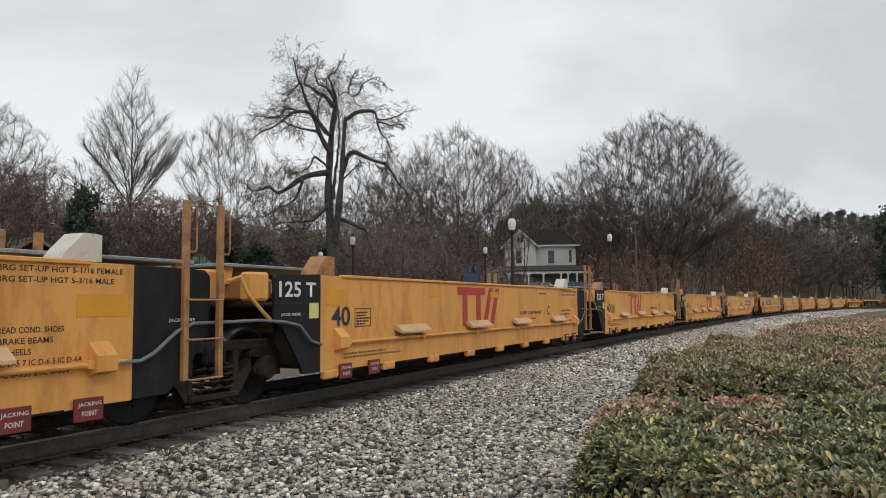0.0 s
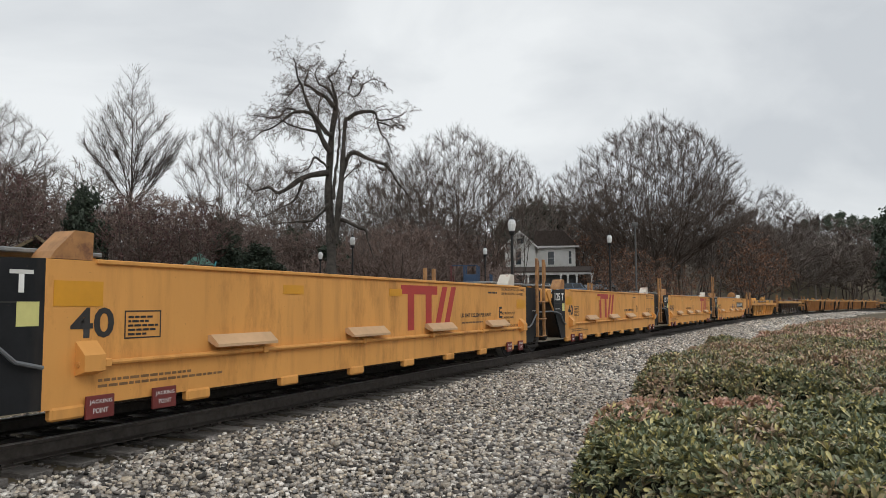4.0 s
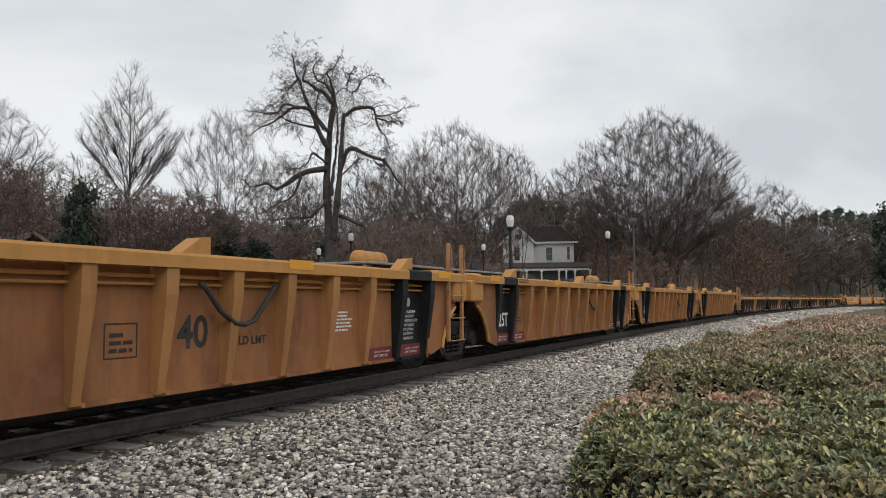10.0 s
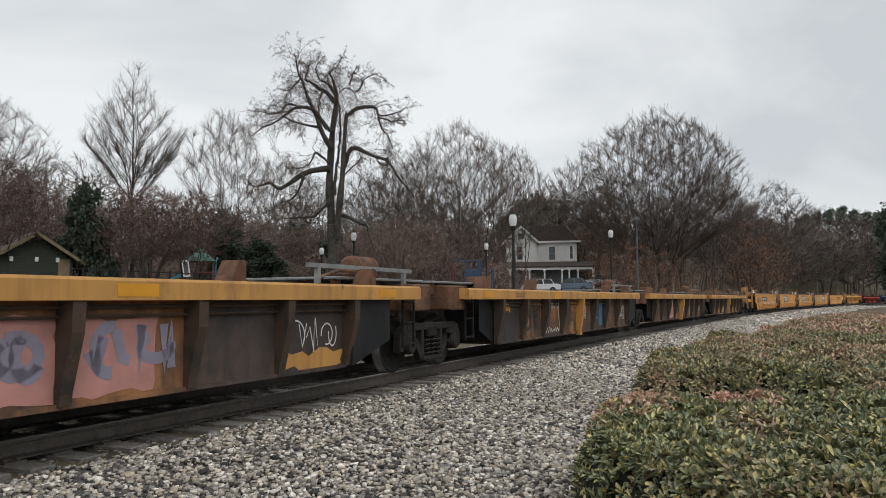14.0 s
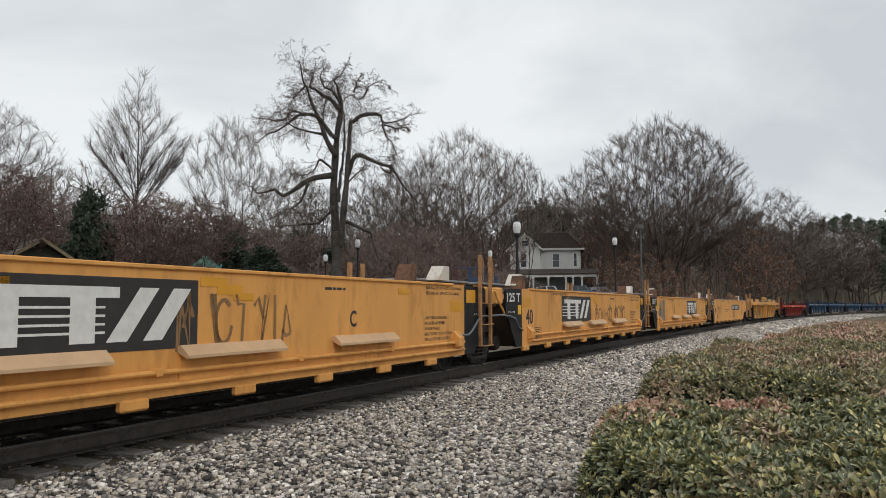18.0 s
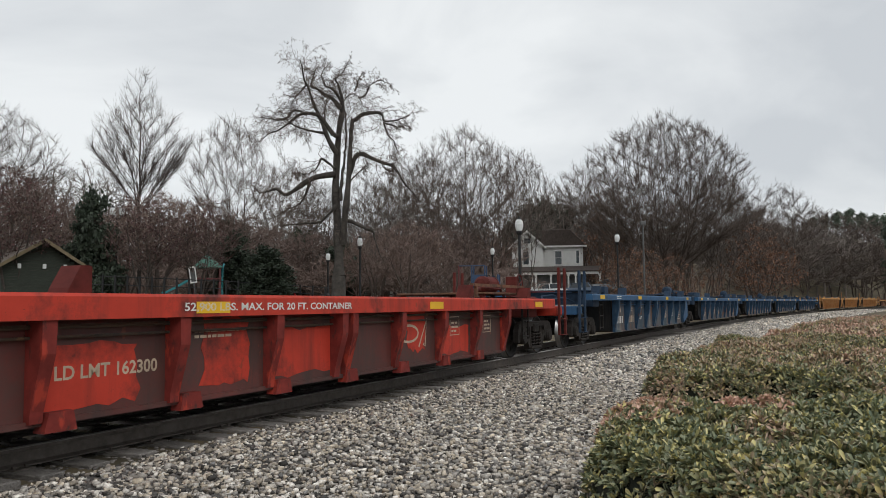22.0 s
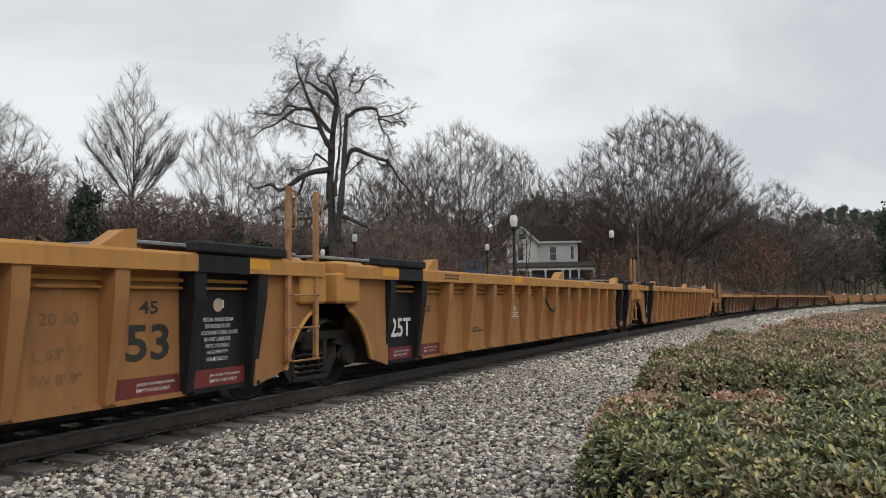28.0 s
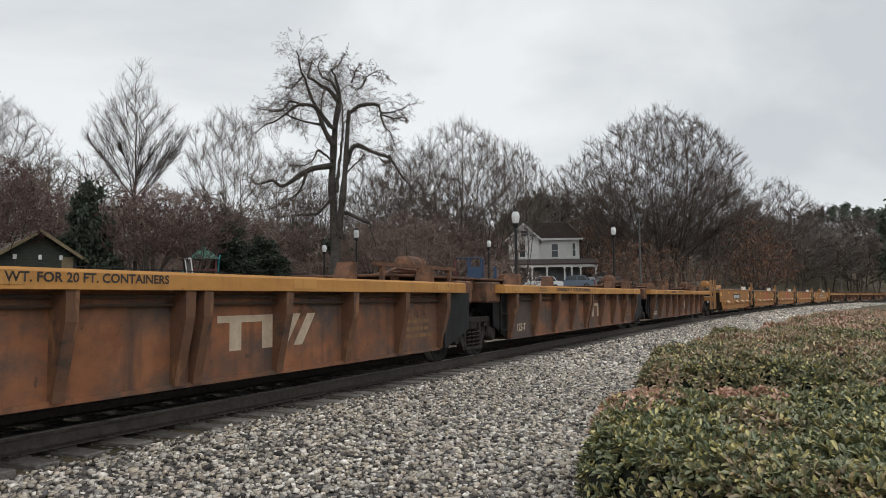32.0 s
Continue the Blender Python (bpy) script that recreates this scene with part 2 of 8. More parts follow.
M_TIE = mat("creosoted_wood", (0.2, 0.183, 0.168), 0.75, vary=0.45, scale=9, stretch=(6, 1, 6), bump=0.7, bump_scale=40, per=0.4)
M_RAIL = mat("rusty_rail_steel", (0.1, 0.085, 0.074), 0.65, 0.3, vary=0.35, scale=12)
M_RAILTOP = mat("worn_rail_head", (0.5, 0.48, 0.46), 0.38, 0.35, vary=0.2, scale=20)
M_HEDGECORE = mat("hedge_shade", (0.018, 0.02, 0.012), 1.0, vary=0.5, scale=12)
DIRTY = (0.2, 0.11, 0.05)
M_YEL = mat("yellow_paint", (0.76, 0.365, 0.1), 0.6, vary=0.07, scale=1.1, spec=0.3, dirt=(0.52, 0.235, 0.06), dirt_amount=0.3, dirt_scale=1.6, stretch=(1, 1, 0.35), bump=0.03, bump_scale=5, layers=(((0.4, 0.19, 0.055), 5.0, (1, 1, 0.12), 0.5, 0.75, 0.4), ((0.25, 0.1, 0.035), 38.0, (1, 1, 1), 0.68, 0.73, 0.6), ((0.3, 0.14, 0.05), 2.2, (1, 1, 0.5), 0.6, 0.78, 0.4)))
M_YELWORN = mat("weathered_yellow_paint", (0.56, 0.285, 0.075), 0.55, vary=0.14, scale=1.6, dirt=(0.28, 0.13, 0.045), dirt_amount=0.25, dirt_scale=2.5, stretch=(1, 1, 0.3), layers=(((0.22, 0.1, 0.04), 5.0, (1, 1, 0.12), 0.5, 0.75, 0.6), ((0.13, 0.05, 0.022), 7.0, (1, 1, 0.6), 0.66, 0.7, 0.85), ((0.13, 0.05, 0.022), 38.0, (1, 1, 1), 0.68, 0.73, 0.7)))
M_OCHRE = mat("dusty_ochre_paint", (0.38, 0.185, 0.07), 0.75, spec=0.2, vary=0.14, scale=1.2, dirt=(0.3, 0.15, 0.065), dirt_amount=0.35, dirt_scale=1.1, stretch=(1, 1, 0.4), per=0.08, layers=(((0.16, 0.085, 0.045), 5.0, (1, 1, 0.12), 0.5, 0.75, 0.5), ((0.12, 0.06, 0.03), 38.0, (1, 1, 1), 0.68, 0.73, 0.6), ((0.42, 0.27, 0.14), 1.1, (1, 1, 1), 0.55, 0.75, 0.4)))
M_OCHRERUST = mat("rust_stained_ochre_paint", (0.32, 0.14, 0.06), 0.75, spec=0.2, vary=0.14, scale=1.2, dirt=(0.2, 0.085, 0.045), dirt_amount=0.5, dirt_scale=1.1, stretch=(1, 1, 0.4), per=0.08, layers=(((0.16, 0.085, 0.045), 5.0, (1, 1, 0.12), 0.5, 0.75, 0.5), ((0.12, 0.06, 0.03), 38.0, (1, 1, 1), 0.68, 0.73, 0.6), ((0.42, 0.27, 0.14), 1.1, (1, 1, 1), 0.55, 0.75, 0.4)))
M_OCHRETOP = mat("faded_orange_chord_paint", (0.5, 0.245, 0.07), 0.6, spec=0.3, vary=0.12, scale=1.5, dirt=(0.42, 0.2, 0.06), dirt_amount=0.3, dirt_scale=0.9, stretch=(0.6, 1, 2), layers=(((0.17, 0.07, 0.03), 7.0, (1, 1, 0.6), 0.66, 0.7, 0.7), ((0.26, 0.12, 0.045), 5.0, (1, 1, 0.12), 0.5, 0.75, 0.5), ((0.13, 0.05, 0.022), 38.0, (1, 1, 1), 0.68, 0.73, 0.6)))
M_GRIME = mat("grimy_brown_panel_paint", (0.19, 0.09, 0.038), 0.75, vary=0.35, scale=1.4, dirt=(0.075, 0.05, 0.038), dirt_amount=0.75, dirt_scale=1.5, stretch=(1, 1, 0.6), per=0.3, layers=(((0.44, 0.2, 0.085), 1.3, (1, 1, 0.7), 0.48, 0.62, 0.75), ((0.05, 0.032, 0.025), 5.0, (1, 1, 0.12), 0.5, 0.75, 0.85), ((0.035, 0.026, 0.022), 7.0, (1, 1, 0.6), 0.66, 0.7, 0.8), ((0.2, 0.07, 0.03), 38.0, (1, 1, 1), 0.68, 0.73, 0.6)))
M_SOOT = mat("sooty_panel_paint", (0.27, 0.105, 0.045), 0.7, vary=0.3, scale=1.2, dirt=(0.09, 0.066, 0.055), dirt_amount=0.72, dirt_scale=0.8, stretch=(1, 1, 1.6), per=0.2, layers=(((0.36, 0.15, 0.065), 1.5, (1, 1, 0.7), 0.55, 0.68, 0.6), ((0.05, 0.035, 0.03), 5.0, (1, 1, 0.12), 0.5, 0.75, 0.8), ((0.04, 0.03, 0.025), 7.0, (1, 1, 0.6), 0.66, 0.7, 0.7)))
M_RIB = mat("rusty_rib_paint", (0.085, 0.05, 0.03), 0.75, vary=0.4, scale=3, dirt=(0.035, 0.028, 0.024), dirt_amount=0.6, dirt_scale=3, layers=(((0.025, 0.02, 0.018), 5.0, (1, 1, 0.12), 0.5, 0.75, 0.6), ((0.2, 0.1, 0.045), 7.0, (1, 1, 0.6), 0.66, 0.7, 0.5)))
M_SOOTRIB = mat("rusty_brown_rib_paint", (0.15, 0.07, 0.037), 0.7, vary=0.35, scale=3, dirt=(0.05, 0.035, 0.028), dirt_amount=0.45, dirt_scale=3, layers=(((0.34, 0.17, 0.08), 4.0, (1, 1, 0.3), 0.58, 0.66, 0.6),))
M_DUSK = mat("soot_black_panel_paint", (0.07, 0.05, 0.043), 0.7, vary=0.3, scale=1.4, dirt=(0.035, 0.03, 0.03), dirt_amount=0.5, dirt_scale=1.2, per=0.2, layers=(((0.22, 0.12, 0.07), 1.3, (1, 1, 0.6), 0.56, 0.7, 0.7), ((0.025, 0.02, 0.02), 5.0, (1, 1, 0.12), 0.5, 0.75, 0.8)))
M_RUBBER = mat("black_rubber_hose", (0.03, 0.028, 0.027), 0.6, vary=0.3)
M_RED = mat("red_car_paint", (0.56, 0.055, 0.032), 0.6, spec=0.25, vary=0.16, scale=1.4, dirt=(0.13, 0.03, 0.024), dirt_amount=0.4, dirt_scale=1.4, layers=(((0.12, 0.028, 0.022), 5.0, (1, 1, 0.12), 0.5, 0.75, 0.6), ((0.16, 0.06, 0.035), 7.0, (1, 1, 0.6), 0.66, 0.7, 0.6), ((0.06, 0.03, 0.025), 38.0, (1, 1, 1), 0.68, 0.73, 0.6)))
M_REDPANEL = mat("sooty_red_panel_paint", (0.14, 0.032, 0.026), 0.65, vary=0.2, scale=1.2, dirt=(0.075, 0.04, 0.034), dirt_amount=0.85, dirt_scale=0.9, per=0.15, layers=(((0.05, 0.03, 0.026), 5.0, (1, 1, 0.12), 0.5, 0.75, 0.85), ((0.2, 0.06, 0.035), 7.0, (1, 1, 0.6), 0.66, 0.7, 0.7), ((0.03, 0.025, 0.022), 38.0, (1, 1, 1), 0.68, 0.73, 0.7)))
M_REDDARK = mat("sooty_dark_red_gear", (0.11, 0.022, 0.018), 0.75, spec=0.2, vary=0.4, scale=3)
M_BLUEDARK = mat("grimy_dark_blue_gear", (0.022, 0.042, 0.075), 0.7, spec=0.25, vary=0.4, scale=3)
M_REDRIB = mat("scuffed_dark_red_rib", (0.2, 0.03, 0.024), 0.7, spec=0.25, vary=0.35, scale=3, layers=(((0.5, 0.06, 0.035), 5.0, (1, 1, 0.4), 0.56, 0.64, 0.8), ((0.05, 0.03, 0.026), 9.0, (1, 1, 0.4), 0.56, 0.66, 0.8)))
M_BLUERIB = mat("scuffed_dark_blue_rib", (0.025, 0.06, 0.11), 0.6, spec=0.3, vary=0.35, scale=3, layers=(((0.12, 0.17, 0.21), 4.0, (1, 1, 0.3), 0.58, 0.66, 0.7), ((0.15, 0.07, 0.045), 8.0, (1, 1, 0.5), 0.62, 0.68, 0.7)))
M_FRAME = mat("dusty_cast_bogie_steel", (0.032, 0.027, 0.024), 0.8, spec=0.25, vary=0.4, scale=6, bump=0.3)
M_BLUE = mat("blue_car_paint", (0.03, 0.1, 0.21), 0.55, spec=0.3, vary=0.2, scale=1.4, dirt=(0.06, 0.09, 0.13), dirt_amount=0.25, dirt_scale=2, layers=(((0.02, 0.035, 0.06), 5.0, (1, 1, 0.12), 0.5, 0.75, 0.6), ((0.16, 0.075, 0.045), 7.0, (1, 1, 0.6), 0.66, 0.7, 0.6), ((0.12, 0.06, 0.04), 38.0, (1, 1, 1), 0.68, 0.73, 0.6)))
M_BLUEPANEL = mat("rust_streaked_blue_panel", (0.085, 0.12, 0.15), 0.75, spec=0.2, vary=0.3, scale=1.3, dirt=(0.14, 0.085, 0.062), dirt_amount=0.68, dirt_scale=1.3, stretch=(1, 1, 0.5), per=0.25, layers=(((0.3, 0.31, 0.3), 1.2, (1, 1, 0.6), 0.54, 0.68, 0.55), ((0.045, 0.05, 0.055), 5.0, (1, 1, 0.12), 0.5, 0.75, 0.75), ((0.17, 0.075, 0.045), 7.0, (1, 1, 0.6), 0.66, 0.7, 0.85), ((0.1, 0.05, 0.035), 38.0, (1, 1, 1), 0.68, 0.73, 0.7)))
# ledges paler than the sides: the skylight they catch is put into the colour
M_LEDGE = mat("skylit_ledge_paint", (0.6, 0.39, 0.22), 0.7, vary=0.12, scale=3)
M_BLACK = mat("black_paint", (0.013, 0.014, 0.016), 0.6, vary=0.4, scale=3, spec=0.25, layers=(((0.05, 0.042, 0.036), 5.0, (1, 1, 0.12), 0.5, 0.75, 0.5), ((0.09, 0.06, 0.045), 38.0, (1, 1, 1), 0.68, 0.73, 0.5)))
M_DARK = mat("dirty_running_gear", (0.02, 0.017, 0.015), 0.75, 0.0, spec=0.25, vary=0.5, scale=8, bump=0.3)
M_WHEEL = mat("oily_wheel_face", (0.02, 0.018, 0.017), 0.6, 0.0, spec=0.3, vary=0.4, scale=6)
M_TREAD = mat("polished_wheel_tread", (0.3, 0.3, 0.3), 0.32, 1.0, vary=0.15, scale=10)
M_RUSTGEAR = mat("rusty_deck_gear", (0.16, 0.075, 0.04), 0.8, vary=0.45, scale=4, dirt=(0.06, 0.035, 0.025), dirt_amount=0.5, dirt_scale=5)
M_LADDER = mat("worn_orange_ladder_paint", (0.4, 0.2, 0.075), 0.6, vary=0.25, scale=5, dirt=(0.2, 0.09, 0.045), dirt_amount=0.4, dirt_scale=6, layers=(((0.13, 0.055, 0.03), 7.0, (1, 1, 0.6), 0.66, 0.7, 0.7), ((0.1, 0.05, 0.03), 38.0, (1, 1, 1), 0.68, 0.73, 0.7)))
M_GRATE = mat("galvanised_grating", (0.3, 0.31, 0.31), 0.5, 0.6, vary=0.25, scale=9, bump=0.5, bump_scale=80)
M_PALE = mat("chalky_white_guide_paint", (0.66, 0.61, 0.53), 0.65, vary=0.12, scale=3, dirt=(0.33, 0.15, 0.08), dirt_amount=0.35, dirt_scale=3)
M_HOSE = mat("grey_rubber_hose", (0.16, 0.17, 0.18), 0.7, vary=0.2)
M_WHITE = mat("white_stencil_paint", (0.74, 0.73, 0.69), 0.6, vary=0.12, scale=6)
M_INK = mat("black_stencil_paint", (0.03, 0.027, 0.025), 0.6, vary=0.2, scale=6)
M_FADED = mat("faded_stencil_paint", (0.22, 0.12, 0.05), 0.7, vary=0.3, scale=5)
M_TAN = mat("pale_tan_stencil_paint", (0.52, 0.41, 0.3), 0.7, vary=0.2, scale=5)
M_REFLECT = mat("orange_reflector_tape", (0.72, 0.33, 0.02), 0.35, vary=0.08)
M_BRIGHT = mat("bright_yellow_reflector", (0.85, 0.5, 0.02), 0.35, vary=0.06)
M_LOGO = mat("red_emblem_paint", (0.46, 0.045, 0.035), 0.55, vary=0.12, scale=3)
M_MAROON = mat("maroon_jacking_paint", (0.17, 0.028, 0.024), 0.6, vary=0.2, scale=3)
M_NOTE = mat("yellow_notice_card", (0.7, 0.66, 0.25), 0.6, vary=0.1)
M_BLUESPRAY = mat("blue_spray_paint", (0.05, 0.15, 0.3), 0.6, vary=0.25, scale=3)
M_TEAL = mat("teal_spray_paint", (0.05, 0.32, 0.36), 0.6, vary=0.2)
M_GREENSPRAY = mat("green_spray_paint", (0.05, 0.2, 0.06), 0.6, vary=0.2)
M_PINK = mat("pale_pink_spray_paint", (0.5, 0.24, 0.21), 0.7, vary=0.2, scale=2)
M_LILAC = mat("grey_lilac_spray_paint", (0.27, 0.25, 0.32), 0.7, vary=0.2, scale=2)
M_PURPLE = mat("dark_purple_spray_paint", (0.07, 0.03, 0.05), 0.6, vary=0.25)
M_SMEAR = mat("brown_spray_paint", (0.27, 0.15, 0.06), 0.7, vary=0.2)
M_ROSE = mat("crimson_spray_paint", (0.28, 0.03, 0.07), 0.6, vary=0.2)
M_BARK = mat("bare_bark", (0.06, 0.05, 0.043), 0.95, vary=0.4, scale=4, bump=0.5, bump_scale=14)
M_OAK = mat("dark_wet_bark", (0.06, 0.053, 0.046), 0.9, vary=0.5, scale=3, bump=0.8, bump_scale=9)
M_TWIG = mat("grey_brown_twigs", (0.11, 0.086, 0.073), 0.95, vary=0.3, scale=2, per=0.25)
M_REDTWIG = mat("reddish_twigs", (0.2, 0.146, 0.125), 0.95, vary=0.3, scale=2, per=0.2)

# ---- ground, one sheet to the horizon ----
def build_ground():
    rad = np.concatenate([np.arange(0, 40, 0.8), np.geomspace(40, 3500, 90)])
    ang = np.linspace(0, 2 * np.pi, 221)[:-1]
    X, Y = np.outer(rad, np.sin(ang)), np.outer(rad, np.cos(ang))
    v = np.stack([X, Y, ground_z(X, Y)], -1).reshape(-1, 3)
    nr, na = X.shape
    i = np.arange(nr - 1)[:, None] * na
    j = np.arange(na)[None, :]
    j2 = (j + 1) % na
    f = np.stack([i + j, i + j2, i + na + j2, i + na + j], -1).reshape(-1, 4)
    thing("ground", raw_mesh("ground", v, f, M_GROUND, True), M_GROUND, "winter-brown park grass with leaf litter beside the railway", "ground", kind="structure")
    # the gravel bed along the track
    s = np.concatenate([np.arange(-80, 60, 0.5), np.arange(60, 420, 4.0)])
    d = np.concatenate([np.arange(-6.6, -1.4, 0.26), np.arange(-1.4, 1.41, 0.35), np.arange(1.6, 3.4, 0.3)])
    psi = TH + np.maximum(s - S_CURVE, 0) / R_CURVE
    px = np.where(s <= S_CURVE, FOOT.x + s * math.sin(TH), HUB.x - R_CURVE * np.cos(psi))
    py = np.where(s <= S_CURVE, FOOT.y + s * math.cos(TH), HUB.y + R_CURVE * np.sin(psi))
    X = px[:, None] - d[None, :] * np.cos(psi)[:, None]
    Y = py[:, None] + d[None, :] * np.sin(psi)[:, None]
    bumps = 0.02 * np.sin(X * 2.1 + 1.3 * np.sin(Y * 1.3)) + 0.015 * np.sin(Y * 3.7 + X) - 0.2 * smooth01((np.abs(d)[None, :] - 6.2) / 0.4)
    Z = ground_z(X, Y) + 0.035 + 0.35 * bumps * (np.abs(d)[None, :] > 1.5) - 0.05 * (np.abs(d)[None, :] < 1.45)
    v = np.stack([X, Y, Z], -1).reshape(-1, 3)
    ns, nd = X.shape
    a = np.arange(ns - 1)[:, None] * nd + np.arange(nd - 1)[None, :]
    f = np.stack([a, a + nd, a + nd + 1, a + 1], -1).reshape(-1, 4)[:, ::-1]
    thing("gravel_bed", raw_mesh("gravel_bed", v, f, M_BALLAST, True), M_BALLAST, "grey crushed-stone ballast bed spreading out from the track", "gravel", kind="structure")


build_ground()


def place_sd(s, d):
    """World x, y of arrays of places along and across the track."""
    psi = TH + np.maximum(s - S_CURVE, 0) / R_CURVE
    px = np.where(s <= S_CURVE, FOOT.x + s * math.sin(TH), HUB.x - R_CURVE * np.cos(psi))
    py = np.where(s <= S_CURVE, FOOT.y + s * math.cos(TH), HUB.y + R_CURVE * np.sin(psi))
    return px - d * np.cos(psi), py + d * np.sin(psi)


def sprinkle(name, s, d, size, material, label, fine=True, lift=0.03, sunk=0.0):
    """Loose angular stones as one mesh."""
    n = len(s)
    if fine:
        base = np.array([(x, y, z) for x in (-0.62, 0.62) for y in (-0.62, 0.62) for z in (-0.62, 0.62)])
        tri = np.array([(0, 1, 3), (0, 3, 2), (4, 6, 7), (4, 7, 5), (0, 4, 5), (0, 5, 1), (2, 3, 7), (2, 7, 6), (1, 5, 7), (1, 7, 3), (0, 2, 6), (0, 6, 4)])
    else:
        base = np.array([(1, 0, 0), (0, 1, 0), (-1, 0, 0), (0, -1, 0), (0, 0, 1), (0, 0, -1)], float)
        tri = np.array([(0, 1, 4), (1, 2, 4), (2, 3, 4), (3, 0, 4), (1, 0, 5), (2, 1, 5), (3, 2, 5), (0, 3, 5)])
    x, y = place_sd(s, d)
    z = ground_z(x, y) + 0.02 - sunk + lift * NPR.random(n)
    v = base[None] * (1 + (0.26 if fine else 0.3) * NPR.standard_normal((n, len(base), 3 if fine else 1)).clip(-1.7, 1.7))
    v = v * (size[:, None, None] * 0.5) * np.stack([0.8 + 0.6 * NPR.random(n), 0.7 + 0.4 * NPR.random(n), 0.5 + 0.35 * NPR.random(n)], -1)[:, None, :]
    a, b = NPR.random(n) * 6.283, NPR.normal(0, 0.5, n)
    ca, sa, cb, sb = np.cos(a), np.sin(a), np.cos(b), np.sin(b)
    vx, vy, vz = v[..., 0], v[..., 1], v[..., 2]
    vy, vz = vy * cb[:, None] - vz * sb[:, None], vy * sb[:, None] + vz * cb[:, None]
    v = np.stack([vx * ca[:, None] - vy * sa[:, None] + x[:, None], vx * sa[:, None] + vy * ca[:, None] + y[:, None], vz + z[:, None]], -1)
    f = (tri[None] + (np.arange(n) * len(base))[:, None, None]).reshape(-1, 3)
    thing(name, raw_mesh(name, v.reshape(-1, 3), f, material), material, label, "stones", kind="stuff" if n > 1 else "")


def stone_material():
    """Crushed stone of several colours, one to a stone."""
    n, l = M_STONE.node_tree.nodes, M_STONE.node_tree.links
    b = n["Principled BSDF"]
    src = b.inputs["Base Color"].links[0].from_socket
    rp = n.new("ShaderNodeValToRGB")
    e = rp.color_ramp.elements
    e[0].position, e[0].color = 0.0, (0.06, 0.057, 0.055, 1)
    e[1].position, e[1].color = 1.0, (1.2, 1.18, 1.15, 1)
    for pos, col in ((0.16, (0.22, 0.21, 0.21, 1)), (0.32, (0.74, 0.66, 0.55, 1)), (0.46, (0.32, 0.33, 0.35, 1)), (0.6, (1.0, 0.91, 0.79, 1)), (0.74, (0.5, 0.48, 0.47, 1)), (0.88, (1.05, 1.03, 1.0, 1))):
        k = e.new(pos)
        k.color = col
    wn_ = n.new("ShaderNodeTexWhiteNoise")
    wn_.noise_dimensions = "1D"
    l.new(n.new("ShaderNodeNewGeometry").outputs["Random Per Island"], wn_.inputs["W"])
    l.new(wn_.outputs["Value"], rp.inputs["Fac"])
    mx = n.new("ShaderNodeMixRGB")
    mx.blend_type = "MULTIPLY"
    mx.inputs[0].default_value = 1.0
    l.new(src, mx.inputs[1])
    l.new(rp.outputs["Color"], mx.inputs[2])
    l.new(mx.outputs["Color"], b.inputs["Base Color"])


stone_material()
# near stones, then coarser ones farther along; oily ones between and beside the rails
NS = 52000
ss = 2.4 + 13.4 * NPR.random(NS)
dd = -1.45 - 5.2 * NPR.random(NS) - 0.3 * NPR.random(NS) ** 2
sprinkle("ballast_stones", ss, dd, NPR.uniform(0.032, 0.066, NS) * (1 + 0.4 * (NPR.random(NS) > 0.93)), M_STONE, "pale grey and tan crushed ballast stones lying loose", lift=0.045)
NS = 24000
sprinkle("ballast_stones", 15.0 + 45 * NPR.random(NS) ** 1.35, -1.5 - 4.8 * NPR.random(NS), NPR.uniform(0.07, 0.13, NS), M_STONE, "pale grey crushed ballast stones along the curve", fine=False)
NS = 9000
sprinkle("ballast_stones", 52.0 + 110 * NPR.random(NS) ** 1.3, -1.5 - 5.2 * NPR.random(NS), NPR.uniform(0.16, 0.34, NS), M_STONE, "pale crushed ballast along the far curve", fine=False, lift=0.0)
NS = 8000
sprinkle("oily_ballast_stones", 2.0 + 26 * NPR.random(NS) ** 1.3, NPR.uniform(-1.95, 0.9, NS), NPR.uniform(0.035, 0.075, NS), M_OILY, "dark oily ballast stones between the sleepers", lift=0.01, sunk=0.035)
for s_, d_, w_ in ((11.0, -2.05, 0.16), (9.2, -1.75, 0.12), (6.3, -1.55, 0.18)):
    sprinkle("loose_rock", np.array([s_]), np.array([d_]), np.array([w_]), M_OILY, "dark lump of rock lying on the gravel", lift=0.0)
NS = 9000
sprinkle("ballast_stones", -16.0 + 18.6 * NPR.random(NS), -1.5 - 4.9 * NPR.random(NS), NPR.uniform(0.06, 0.12, NS), M_STONE, "pale crushed ballast behind the viewpoint", fine=False, lift=0.04)
NS = 5000
sprinkle("ballast_stones", 2.0 + 34 * NPR.random(NS) ** 1.2, NPR.uniform(1.3, 3.3, NS), NPR.uniform(0.06, 0.11, NS), M_STONE, "pale crushed stones on the far shoulder of the track", fine=False)


def sweep_profile(prof, side, s0, s1, step):
    bm = bmesh.new()
    prev, s, k = None, s0, len(prof)
    while s <= s1 + 1e-6:
        ring = [bm.verts.new(track(s, side + o, z)[0]) for o, z in prof]
        if prev:
            for i in range(k):
                bm.faces.new((prev[i], ring[i], ring[(i + 1) % k], prev[(i + 1) % k]))
        prev = ring
        s += step if s < 80 else 6
    bmesh.ops.recalc_face_normals(bm, faces=bm.faces)
    for f in bm.faces:
        if f.calc_center_median().z > -0.004:
            f.material_index = 1
    return bm


